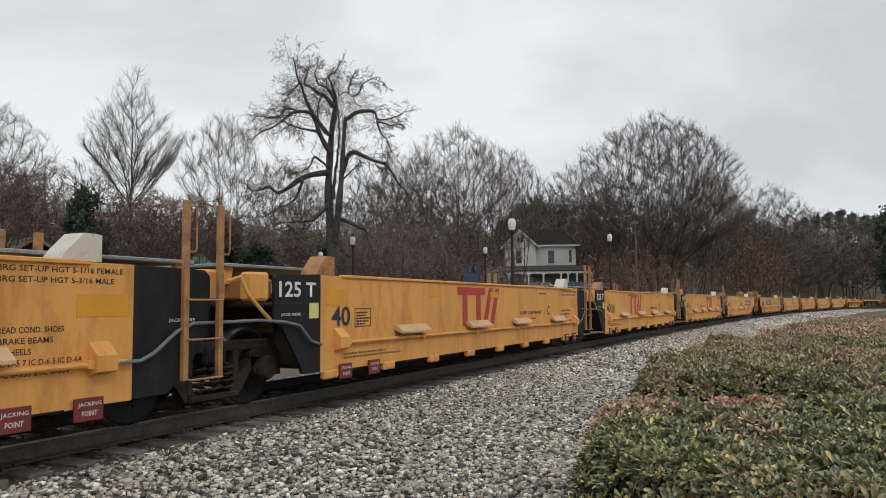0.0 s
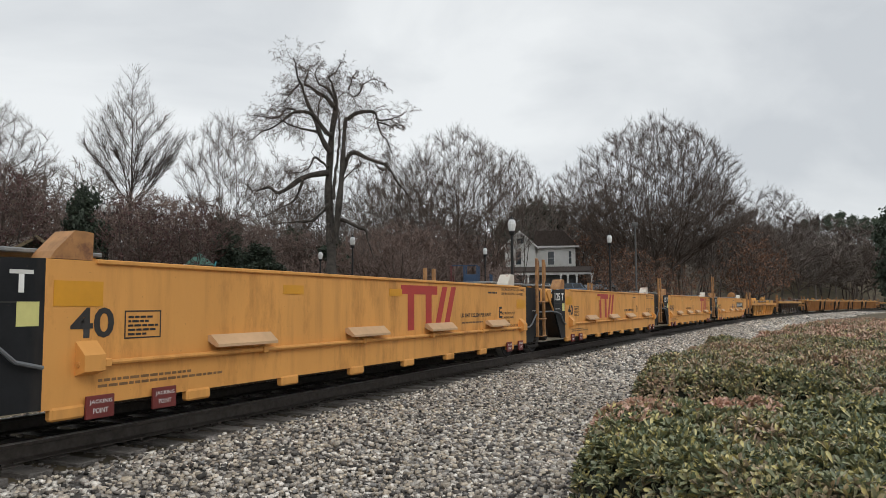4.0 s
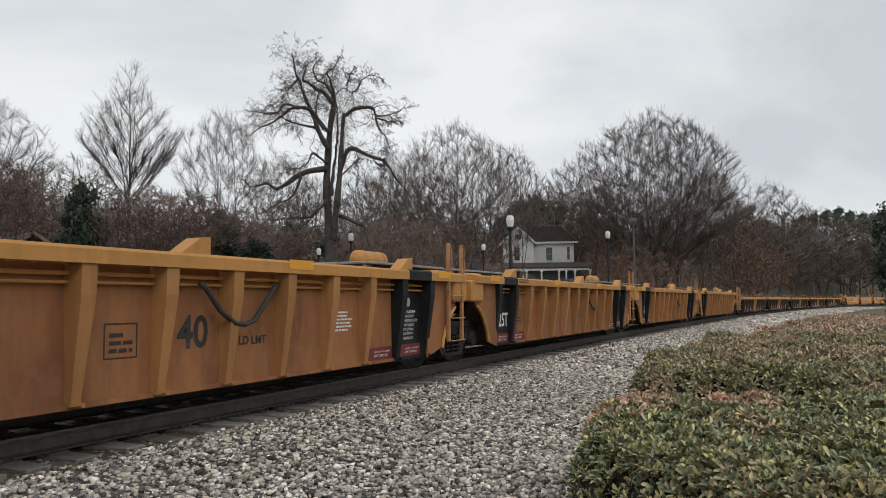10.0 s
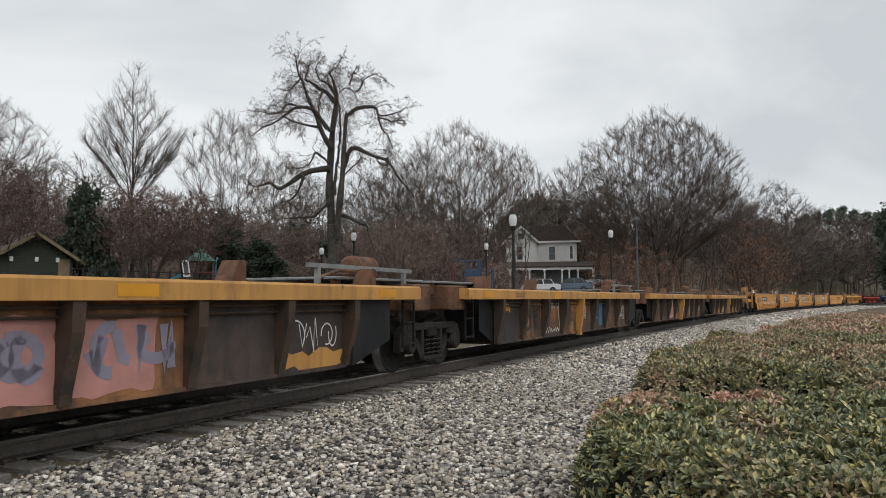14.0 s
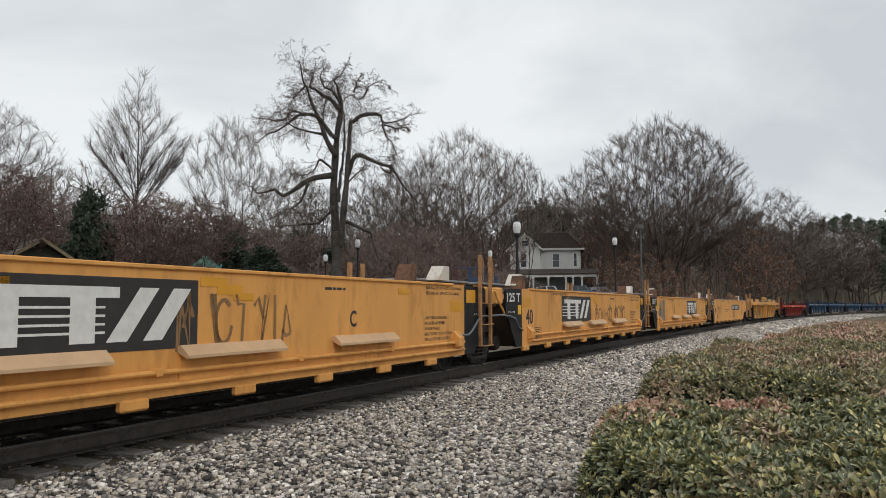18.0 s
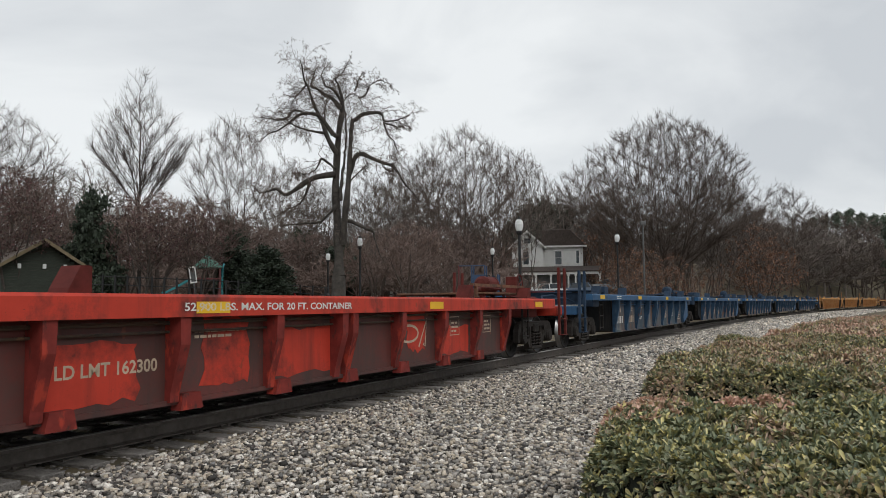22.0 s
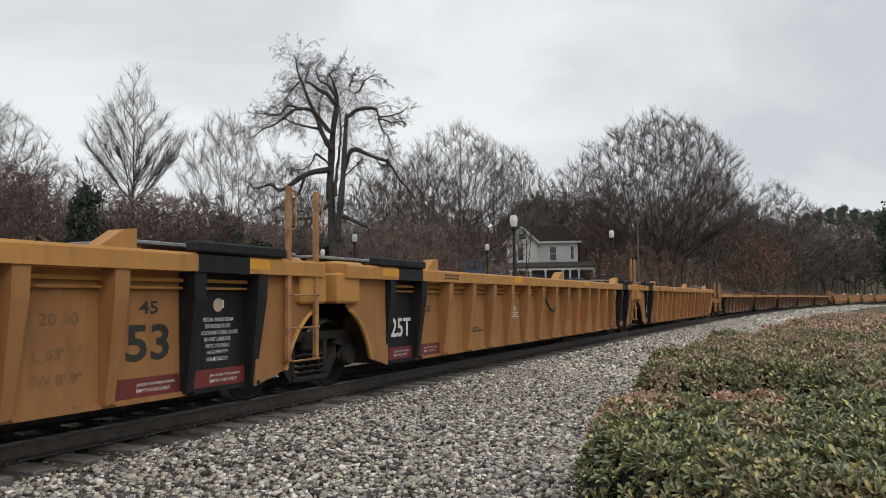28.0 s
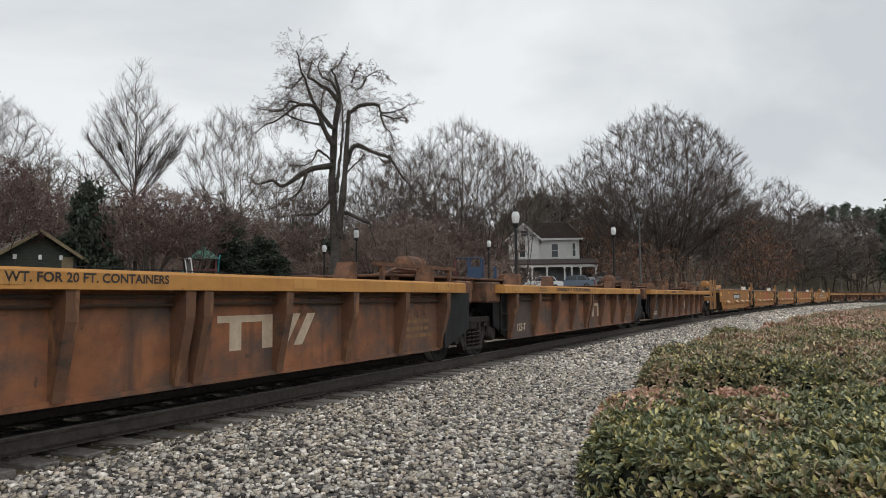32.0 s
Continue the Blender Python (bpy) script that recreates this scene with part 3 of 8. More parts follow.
RAIL_PROFILE = [(-0.07, -0.172), (-0.07, -0.16), (-0.012, -0.14), (-0.009, -0.045), (-0.036, -0.036), (-0.036, -0.007), (-0.026, 0.0), (0.026, 0.0), (0.036, -0.007),
                (0.036, -0.036), (0.009, -0.045), (0.012, -0.14), (0.07, -0.16), (0.07, -0.172)]
TRACKBED = empty("railway_track", "standard-gauge track of rusty rails on dark wooden sleepers", "railway track", kind="structure")
for side in (-0.755, 0.755):
    ob = part("rail", sweep_profile(RAIL_PROFILE, side, -90, 420, 2.0), M_RAIL, TRACKBED, "rusty steel rail with a shiny worn head")
    ob.data.materials.append(M_RAILTOP)


def build_sleepers():
    bm = bmesh.new()
    box(bm, -0.115, 0.115, -1.3, 1.3, -0.18, 0.0, 0.012)
    tie = mesh_of(bm, "sleeper")
    tie.materials.append(M_TIE)
    plate = mesh_of(boxes((-0.1, 0.1, -0.17, 0.17, 0.0, 0.014), (-0.075, -0.045, -0.115, -0.085, 0.014, 0.035), (0.045, 0.075, -0.115, -0.085, 0.014, 0.035),
                          (-0.06, -0.03, 0.085, 0.115, 0.014, 0.035), (0.045, 0.075, 0.085, 0.115, 0.014, 0.035)), "tie_plate")
    plate.materials.append(M_RAIL)
    rng = random.Random(5)
    s = -4.0
    while s < 118:
        m = track_pose(s, rng.gauss(0, 0.03), -0.186 - rng.random() * 0.012)
        m = m @ pose(0, 0, 0, rng.gauss(0, 0.4), rng.gauss(0, 0.5), rng.gauss(0, 1.2))
        t = part("sleeper", tie, M_TIE, TRACKBED, m=m)
        if s < 26:
            for y in (-0.755, 0.755):
                part("tie_plate", plate, M_RAIL, t, m=pose(0, y, 0))
        s += 0.5 + rng.gauss(0, 0.02)


build_sleepers()


# ---- clipped evergreen hedge beds ----
def leaf_material(name, young):
    """Glossy leaves from dark to yellowish green, bronze where the young growth stands; young: where its patches begin."""
    m = mat(name, (0.305, 0.3, 0.19), 0.32, vary=0.3, scale=14, spec=0.6)
    n, l = m.node_tree.nodes, m.node_tree.links
    b = n["Principled BSDF"]
    src = b.inputs["Base Color"].links[0].from_socket
    geo = n.new("ShaderNodeNewGeometry")
    tint = n.new("ShaderNodeValToRGB")
    e = tint.color_ramp.elements
    e[0].position, e[0].color = 0.0, (0.35, 0.48, 0.42, 1)
    e[1].position, e[1].color = 1.0, (2.3, 2.0, 1.25, 1)
    k = e.new(0.65)
    k.color = (0.95, 1.0, 0.9, 1)
    wn_ = n.new("ShaderNodeTexWhiteNoise")
    wn_.noise_dimensions = "1D"
    l.new(geo.outputs["Random Per Island"], wn_.inputs["W"])
    l.new(wn_.outputs["Value"], tint.inputs["Fac"])
    mul = n.new("ShaderNodeMixRGB")
    mul.blend_type = "MULTIPLY"
    mul.inputs[0].default_value = 1.0
    l.new(src, mul.inputs[1])
    l.new(tint.outputs["Color"], mul.inputs[2])
    co = n.new("ShaderNodeTexCoord")
    no = n.new("ShaderNodeTexNoise")
    no.inputs["Scale"].default_value, no.inputs["Detail"].default_value, no.inputs["Roughness"].default_value = 0.95, 6, 0.62
    l.new(co.outputs["Object"], no.inputs["Vector"])
    add = n.new("ShaderNodeMath")
    add.operation = "MULTIPLY_ADD"
    add.inputs[1].default_value = 0.3
    l.new(geo.outputs["Random Per Island"], add.inputs[0])
    l.new(no.outputs["Fac"], add.inputs[2])
    rp = n.new("ShaderNodeValToRGB")
    rp.color_ramp.elements[0].position, rp.color_ramp.elements[1].position = young, young + 0.26
    l.new(add.outputs[0], rp.inputs["Fac"])
    mx = n.new("ShaderNodeMixRGB")
    mx.inputs[2].default_value = (0.66, 0.42, 0.32, 1)
    l.new(rp.outputs["Color"], mx.inputs[0])
    l.new(mul.outputs["Color"], mx.inputs[1])
    l.new(mx.outputs["Color"], b.inputs["Base Color"])
    return m


M_LEAF = leaf_material("hedge_leaves", 0.74)
M_LEAFYOUNG = leaf_material("hedge_leaves_with_bronze_shoots", 0.6)
M_LEAFFAR = leaf_material("bronze_hedge_leaves", 0.46)
M_LEAFSHOOT = leaf_material("rosy_new_shoots", 0.3)


def hedge(name, label, inside, bounds, top, density, leaf, seed, leaves, cluster=7, bare_to=0.34, rough=1.0, rosy=None):
    """A bed of shrubs: a dark inner body and a coat of single leaves set in rosettes. inside(x, y): depth in metres from the edge, negative outside."""
    rng = np.random.default_rng(seed)
    x0, x1, y0, y1 = bounds
    ob = empty(name, label, "hedge")

    def lumps(x, y):
        return 0.05 * np.sin(2.3 * x + 1.1 * np.sin(1.7 * y + seed)) + 0.045 * np.sin(2.9 * y + 0.7 * x + seed) + rough * (0.03 * np.sin(6.1 * x + 4.3 * y) + 0.022 * np.sin(13.0 * x - 5.0 * y + 2.0 * np.sin(7.0 * y)) * np.sin(11.0 * y + 3.0 * x))

    def surf(x, y):
        e = inside(x, y)
        g = ground_z(x, y)
        return g + (top - g + lumps(x, y)) * np.sqrt(np.clip(1 - (1 - np.clip(e / 0.42, 0, 1)) ** 3.2, 0, 1)), e

    step = 0.12 if density > 1500 else 0.4
    gx, gy = np.meshgrid(np.arange(x0, x1, step), np.arange(y0, y1, step), indexing="ij")
    h, e = surf(gx, gy)
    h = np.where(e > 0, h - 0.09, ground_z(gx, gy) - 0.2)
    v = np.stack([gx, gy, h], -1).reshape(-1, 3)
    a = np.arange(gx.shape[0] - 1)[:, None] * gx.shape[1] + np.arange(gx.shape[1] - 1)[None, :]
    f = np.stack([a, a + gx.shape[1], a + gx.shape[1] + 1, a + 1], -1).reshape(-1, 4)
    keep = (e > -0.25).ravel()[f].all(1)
    # near-black sheet below the leaves, painted as the shade inside the hedge
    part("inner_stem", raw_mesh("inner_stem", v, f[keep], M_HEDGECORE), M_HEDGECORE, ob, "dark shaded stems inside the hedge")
    area = (x1 - x0) * (y1 - y0)
    n = int(area * density / cluster)
    cx, cy = rng.uniform(x0, x1, n), rng.uniform(y0, y1, n)
    # extra shoots for the steep sides
    h, e = surf(cx, cy)
    ok = e > 0.0
    cx, cy, h, e = cx[ok], cy[ok], h[ok], e[ok]
    side = np.nonzero(e < 0.4)[0]
    rep = np.repeat(side, 3)
    cx2, cy2 = cx[rep] + rng.normal(0, 0.05, len(rep)), cy[rep] + rng.normal(0, 0.05, len(rep))
    cx, cy = np.concatenate([cx, cx2]), np.concatenate([cy, cy2])
    h, e = surf(cx, cy)
    ok = e > 0.0
    cx, cy, h, e = cx[ok], cy[ok], h[ok], e[ok]
    d = 0.03
    nx, ny = (surf(cx + d, cy)[0] - surf(cx - d, cy)[0]) / (2 * d), (surf(cx, cy + d)[0] - surf(cx, cy - d)[0]) / (2 * d)
    N = np.stack([-nx, -ny, np.ones_like(nx)], -1)
    N[:, 2] = np.maximum(N[:, 2], 0.25 * np.hypot(N[:, 0], N[:, 1]))
    N /= np.linalg.norm(N, axis=1, keepdims=True)
    N = N + rng.normal(0, 0.24, N.shape) + np.array([0, 0, 0.5])
    N /= np.linalg.norm(N, axis=1, keepdims=True)
    C = np.stack([cx, cy, h], -1) - N * (rng.random((len(cx), 1)) ** 1.3) * 0.12
    bare = (h - ground_z(cx, cy) < bare_to) & (rng.random(len(cx)) < 0.72)
    C, N = C[~bare], N[~bare]
    m = len(C)
    U = np.cross(N, np.array([0.31, 0.2, 0.93]))
    U /= np.linalg.norm(U, axis=1, keepdims=True)
    W = np.cross(N, U)
    ang = rng.uniform(0, 6.283, (m, 1)) + np.arange(cluster)[None, :] * 2.4
    open_ = rng.uniform(0.2, 1.15, (m, cluster))
    D = (U[:, None] * np.cos(ang)[..., None] + W[:, None] * np.sin(ang)[..., None]) * np.sin(open_)[..., None] + N[:, None] * np.cos(open_)[..., None]
    S = np.cross(D, N[:, None])
    S /= np.maximum(np.linalg.norm(S, axis=2, keepdims=True), 1e-4)
    T = np.cross(S, D)
    ln = leaf * rng.uniform(0.7, 1.25, (m, cluster, 1))
    P = C[:, None] + rng.normal(0, 0.007, (m, cluster, 3))
    wd = ln * 0.155
    tip = P + D * ln - T * ln * 0.14
    a1, a2 = P + D * ln * 0.42 + S * wd * 0.8 + T * ln * 0.05, P + D * ln * 0.78 + S * wd * 1.05 + T * ln * 0.02
    b1, b2 = P + D * ln * 0.42 - S * wd * 0.8 + T * ln * 0.05, P + D * ln * 0.78 - S * wd * 1.05 + T * ln * 0.02
    young = rosy(C[:, 0], C[:, 1]) + rng.normal(0, 0.22, m) > 0 if rosy else np.zeros(m, bool)
    for pick, material, title, words in ((~young, leaves, "foliage", "small glossy green leaves tipped with bronze"), (young, M_LEAFSHOOT, "new_shoots", "rosy bronze new shoots")):
        if not pick.any():
            continue
        if density > 4000:
            V = np.stack([P, a1, a2, tip, b2, b1], 2)[pick].reshape(-1, 3)
            i = np.arange(len(V) // 6)[:, None] * 6
            F = np.concatenate([i + np.array([[0, 1, 2, 3]]), i + np.array([[0, 3, 4, 5]])])
        else:
            V = np.stack([P, a2, tip, b2], 2)[pick].reshape(-1, 3)
            F = np.arange(len(V)).reshape(-1, 4)
        part(title, raw_mesh(title, V, F, material), material, ob, words)
    return ob


def strip(s0, s1, d0, d1, r=0.8, flare=0.0):
    def depth(x, y):
        d, s = lateral(x, y)
        d = d + flare * np.maximum(s - 18, 0)
        cs, cd, hs, hd = (s0 + s1) / 2, (d0 + d1) / 2, (s1 - s0) / 2, abs(d1 - d0) / 2
        qx, qy = np.abs(s - cs) - hs + r, np.abs(d - cd) - hd + r
        wob = 0.12 * np.sin(1.9 * x + 1.1 * y) + 0.08 * np.sin(3.3 * y - 2 * x)
        return r - np.hypot(np.maximum(qx, 0), np.maximum(qy, 0)) - np.minimum(np.maximum(qx, qy), 0) + wob
    return depth


def cornered(sides, r):
    """The ground inside several lines, each given by a place on it and its bearing, with rounded corners."""
    def depth(x, y):
        out = 0
        for px, py, a in sides:
            nx, ny = math.cos(radians(a)), -math.sin(radians(a))
            e = (x - px) * nx + (y - py) * ny
            out = out + np.exp(-np.clip(e, -3, 3) / r)
        wob = 0.05 * np.sin(3.1 * x + 1.7 * y) + 0.04 * np.sin(5.3 * y - 2 * x)
        return -r * np.log(out) + wob
    return depth


NEAR_BED = cornered(((0.74, 5.1, 21), (0.82, 5.1, -21.0), (3.0, 7.15, 92), (3.0, 3.3, 272), (5.2, 5.0, 180)), 0.12)
hedge("hedge", "clipped evergreen hedge with bronze-tipped leaves beside the gravel", NEAR_BED, (0.4, 5.2, 3.2, 7.4), 0.32, 8200, 0.064, 1, M_LEAF, 9, 0.6, 1.6, lambda x, y: np.minimum(np.minimum(y - 5.75, 2.8 - x), 0.5 - NEAR_BED(x, y)) * 1.5)
hedge("hedge", "low clipped evergreen hedge bed with reddish new growth", strip(9.75, 21.5, -5.0, -13.5), (1.5, 13.5, 6.0, 20.5), 0.3, 2900, 0.075, 2, M_LEAFYOUNG, 7, 0.34, 1.7)
hedge("hedge", "long low hedge bed following the curve of the track", strip(22.0, 46.0, -5.6, -26.0, 1.2, 0.07), (6.0, 32.0, 13.0, 46.0), 0.3, 330, 0.13, 3, M_LEAFFAR, 5)

# ---- the train: shared pieces ----
CACHE = {}


def cached(key, make, *mats):
    """One mesh for all pieces that look alike."""
    if key not in CACHE:
        me = make()
        me = me if isinstance(me, bpy.types.Mesh) else mesh_of(me, str(key[0]))
        for m in mats:
            me.materials.append(m)
        CACHE[key] = me
    return CACHE[key]


def letters(text, height, width, material):
    """Lettering in the built-in font, standing upright and facing -y, from its lower left corner."""
    key = ("letters", text, round(height, 3), round(width, 3), material.name)
    if key not in CACHE:
        cu = bpy.data.curves.new("letters", "FONT")
        cu.body, cu.extrude, cu.offset = text, 0.0, 0.022 if height > 0.08 else 0.008
        cu.resolution_u = 3 if height > 0.08 else 2
        tmp = bpy.data.objects.new("letters", cu)
        me = bpy.data.meshes.new_from_object(tmp)
        bpy.data.objects.remove(tmp)
        bpy.data.curves.remove(cu)
        co = np.empty(len(me.vertices) * 3, dtype=np.float32)
        me.vertices.foreach_get("co", co)
        co = co.reshape(-1, 3)
        lo, hi = co.min(0), co.max(0)
        out = np.zeros_like(co)
        out[:, 0] = (co[:, 0] - lo[0]) / (hi[0] - lo[0]) * width
        out[:, 2] = (co[:, 1] - lo[1]) / (hi[1] - lo[1]) * height
        me.vertices.foreach_set("co", out.ravel())
        me.update()
        me.materials.clear()
        me.materials.append(material)
        CACHE[key] = me
    return CACHE[key]


def bars(w, h, rows, seed, material, gap=0.5):
    """Rows of small bars in place of writing too small to read."""
    key = ("bars", round(w, 3), round(h, 3), rows, seed, material.name)

    def make():
        rng = random.Random(seed)
        bm = bmesh.new()
        rh = h / rows
        for r in range(rows):
            x, end = 0.0, w * rng.uniform(0.62, 1.0)
            ch = rh * (1 - gap)
            z = h - (r + 1) * rh
            while x < end - 0.01:
                cw = min(ch * rng.uniform(1.6, 4.6), w - x)
                if cw < ch * 0.5:
                    break
                bm.faces.new([bm.verts.new(p) for p in ((x, 0, z), (x + cw, 0, z), (x + cw, 0, z + ch), (x, 0, z + ch))])
                x += cw + ch * 0.6
        return bm
    return cached(key, make, material)


def glyphs(w, h, n, seed, material, slant=0.12):
    """Plain upright bars in place of a painted number."""
    key = ("glyphs", w, h, n, seed, material.name)

    def make():
        rng = random.Random(seed)
        bm = bmesh.new()
        cw = w / n
        for i in range(n):
            x = i * cw
            for x0, x1 in ((x, x + cw * 0.52),):
                bm.faces.new([bm.verts.new((px + slant * pz, 0, pz)) for px, pz in ((x0, 0), (x1, 0), (x1, h), (x0, h))])
        return bm
    return cached(key, make, material)


def stroke(bm, pts, w):
    """A flat brush line in the upright plane."""
    pts = [Vector((p[0], 0, p[1])) for p in pts]
    L, R = [], []
    for i, p in enumerate(pts):
        d = (pts[min(i + 1, len(pts) - 1)] - pts[max(i - 1, 0)])
        n = Vector((-d.z, 0, d.x)).normalized() * w / 2
        L.append(bm.verts.new(p + n)), R.append(bm.verts.new(p - n))
    for i in range(len(pts) - 1):
        bm.faces.new((L[i], R[i], R[i + 1], L[i + 1]))


def scrawl(w, h, n, seed, width, material):
    """Sprayed loops and strokes."""
    def make():
        rng = random.Random(seed)
        bm = bmesh.new()
        nn = n * 2
        for i in range(nn):
            cx = min(max(w * (i + 0.5) / nn + rng.gauss(0, 0.04) * w, 0.12 * w), 0.88 * w)
            kind = rng.random()
            if kind < 0.45:
                a0, a1 = rng.uniform(0, 6), rng.uniform(3.5, 6.5)
                rx, rz = w / nn * rng.uniform(0.5, 1.1), h * rng.uniform(0.2, 0.48)
                stroke(bm, [(cx + rx * math.cos(a0 + a1 * k / 14), h / 2 + rz * math.sin(a0 + a1 * k / 14)) for k in range(15)], width)
            elif kind < 0.8:
                pts = [(cx + w / nn * rng.uniform(-0.5, 0.5), h * (0.05 + 0.9 * ((k % 2) if rng.random() < 0.85 else rng.random()))) for k in range(4)]
                stroke(bm, pts, width)
            else:
                stroke(bm, [(cx - w / nn * 0.4, h * rng.random()), (cx, h * rng.random()), (cx + w / nn * 0.5, h * rng.random())], width)
        return bm
    return cached(("scrawl", w, h, n, seed, width, material.name), make, material)


def emblem(w, h, material):
    """The owner's mark as plain shapes: a long bar on two posts and two leaning bars."""
    def make():
        bm = bmesh.new()
        for x0, x1, z0, z1 in ((0, 0.64, 0.8, 1), (0.11, 0.22, 0, 0.8), (0.42, 0.53, 0, 0.8)):
            bm.faces.new([bm.verts.new((x * w, 0, z * h)) for x, z in ((x0, z0), (x1, z0), (x1, z1), (x0, z1))])
        for a, b in ((0.58, 0.74), (0.76, 0.92)):
            bm.faces.new([bm.verts.new((x * w, 0, z * h)) for x, z in ((a, 0), (a + 0.1, 0), (b + 0.1, 1), (b, 1))])
        return bm
    return cached(("emblem", w, h, material.name), make, material)


def blot(w, h, material, seed):
    """A sprayed or repainted patch with an uneven edge."""
    def make():
        rng = random.Random(seed)
        pts = []
        for (x0, z0), (x1, z1), k in (((0, 0), (w, 0), 7), ((w, 0), (w, h), 5), ((w, h), (0, h), 7), ((0, h), (0, 0), 5)):
            pts += [(x0 + (x1 - x0) * i / k + rng.gauss(0, 0.025), z0 + (z1 - z0) * i / k + rng.gauss(0, 0.025)) for i in range(k)]
        return prism(pts, "y", -0.001, 0.003)
    return cached(("blot", round(w, 3), round(h, 3), material.name, seed), make, material)


def jagged(w, h, seed, width, material):
    """A sprayed outline with a toothed edge above and below."""
    def make():
        rng = random.Random(seed)
        bm = bmesh.new()
        for base, up in ((0.0, 0.16), (h, -0.2)):
            pts, x, k = [], 0.0, 0
            while x < w:
                pts.append((x, base + up * h * (k % 2) * rng.uniform(0.4, 1.1) + rng.gauss(0, 0.01)))
                x += w * rng.uniform(0.04, 0.1)
                k += 1
            stroke(bm, pts + [(w, base)], width)
        stroke(bm, [(0, 0), (w * 0.02, h * 0.5), (0, h)], width)
        stroke(bm, [(w, 0), (w * 1.04, h * 0.3), (w * 0.97, h * 0.7), (w, h)], width)
        return bm
    return cached(("jag", w, h, seed, width, material.name), make, material)


def quad(w, h, material):
    return cached(("patch", round(w, 3), round(h, 3), material.name), lambda: prism([(0, 0), (w, 0), (w, h), (0, h)], "y", -0.001, 0.003), material)


def outline(w, h, t, material):
    return cached(("outline", w, h, material.name), lambda: boxes((0, w, 0, 0.003, 0, t), (0, w, 0, 0.003, h - t, h), (0, t, 0, 0.003, t, h - t), (w - t, w, 0, 0.003, t, h - t)), material)


class Unit:
    """One well of the train; x runs back along the train, the camera's side is -y, z is above the rail heads."""

    def __init__(self, label, a, b):
        self.ob = empty("well_car", label, "rail car", "well cars of the train")
        self.L, self.a, self.b = b - a, a, b
        MOVERS.append((self.ob, a, b))

    def put(self, name, me, x=0, y=0, z=0, label="", parent=None, m=None):
        if self.a > 725 and name in ("jacking_pad", "pipe_clamp", "small_print", "stencil_line", "lettering", "bracket", "rung", "strap", "brake_rod", "brake_pipe", "tie_plate"):
            return None
        return part(name, me, None, parent or self.ob, label, m if m is not None else Matrix.Translation((x, y, z)))

    def text(self, s, x, z, h, w, material, y, label="", parent=None):
        return self.put("lettering", letters(s, h, w, material), x, y, z, label or "painted lettering", parent)


def ladder(u, x0, x1, z0, z1, y, material, rungs=3, top=0.0):
    me = cached(("ladder_post", z0, z1, material.name), lambda: boxes((-0.035, 0.035, -0.03, 0.03, z0, z1), bev=0.008), material)
    lad = u.put("ladder", me, x0, y, 0, "worn orange steel ladder")
    u.put("ladder_post", me, x1 - x0, 0, 0, parent=lad)
    for k in range(rungs):
        z = z0 + 0.02 + k * 0.4
        u.put("rung", cached(("rung", x1 - x0, material.name), lambda: rods([(0, 0, 0), (0.02, -0.05, -0.01), (x1 - x0 - 0.02, -0.05, -0.01), (x1 - x0, 0, 0)], r=0.013), material), 0, -0.02, z, parent=lad)
    if top:
        for x in (0.0, x1 - x0):
            u.put("grab_iron", cached(("grab", material.name), lambda: rods([(0, 0, 0), (0.11, 0, 0.0), (0.13, 0, 0.05), (0.13, 0, 0.42), (0.11, 0, 0.47), (0, 0, 0.47)], r=0.011), material),
                  x + 0.02, 0, z1 - 0.52, parent=lad)


def tank(u, x, y, z, r, length, material):
    prof = [(-length / 2, 0.02), (-length / 2 + 0.03, r * 0.7), (-length / 2 + 0.1, r), (length / 2 - 0.1, r), (length / 2 - 0.03, r * 0.7), (length / 2, 0.02)]
    t = u.put("air_reservoir", cached(("tank", r, length, material.name), lambda: lathe(prof, "x", 18), material), x, y, z, "rounded steel air reservoir")
    for k in (-0.3, 0.3):
        u.put("strap", cached(("strap", r, material.name), lambda: lathe([(-0.03, r + 0.008), (0.03, r + 0.008)], "x", 18), material), k * length, 0, 0, parent=t)
    return t


def wheel_crank(u, x, y, z, material):
    def make():
        bm = bmesh.new()
        n, r = 20, 0.25
        rod(bm, [(r * math.cos(k * 6.2832 / n), 0, r * math.sin(k * 6.2832 / n)) for k in range(n + 1)], 0.016)
        for k in range(4):
            a = k * 1.5708 + 0.4
            rod(bm, [(0, 0, 0), (r * math.cos(a), 0, r * math.sin(a))], 0.012)
        return bm
    u.put("brake_wheel", cached(("brake_wheel", material.name), make, material), x, y, z, "round hand-brake wheel")


def guide(u, x, z, material, y=-1.18, w=0.42, h=0.32):
    """A sloped container guide standing on the deck."""
    u.put("container_guide", cached(("guide", w, h, material.name), lambda: prism([(-w / 2, 0), (w / 2, 0), (w / 2, h * 0.96), (w * 0.36, h), (w * 0.05, h), (-w * 0.4, h * 0.25)], "y", -0.13, 0.13), material), x, y, z)


def deck(u, x0, x1, z, material, legs=None, y0=-1.05, y1=1.05):
    d = u.put("walkway", cached(("deck", round(x1 - x0, 2), material.name), lambda: boxes((0, x1 - x0, y0, y1, 0, 0.045), bev=0.01), material), x0, 0, z, "grey steel walkway")
    if legs:
        for x in (0.12, x1 - x0 - 0.12):
            for y in (y0 + 0.1, y1 - 0.1):
                u.put("bracket", cached(("deckleg", material.name, legs.name), lambda: prism([(-0.06, -0.2), (0.06, -0.2), (0.1, 0), (-0.1, 0)], "y", -0.03, 0.03), legs), x, y, 0, parent=d)


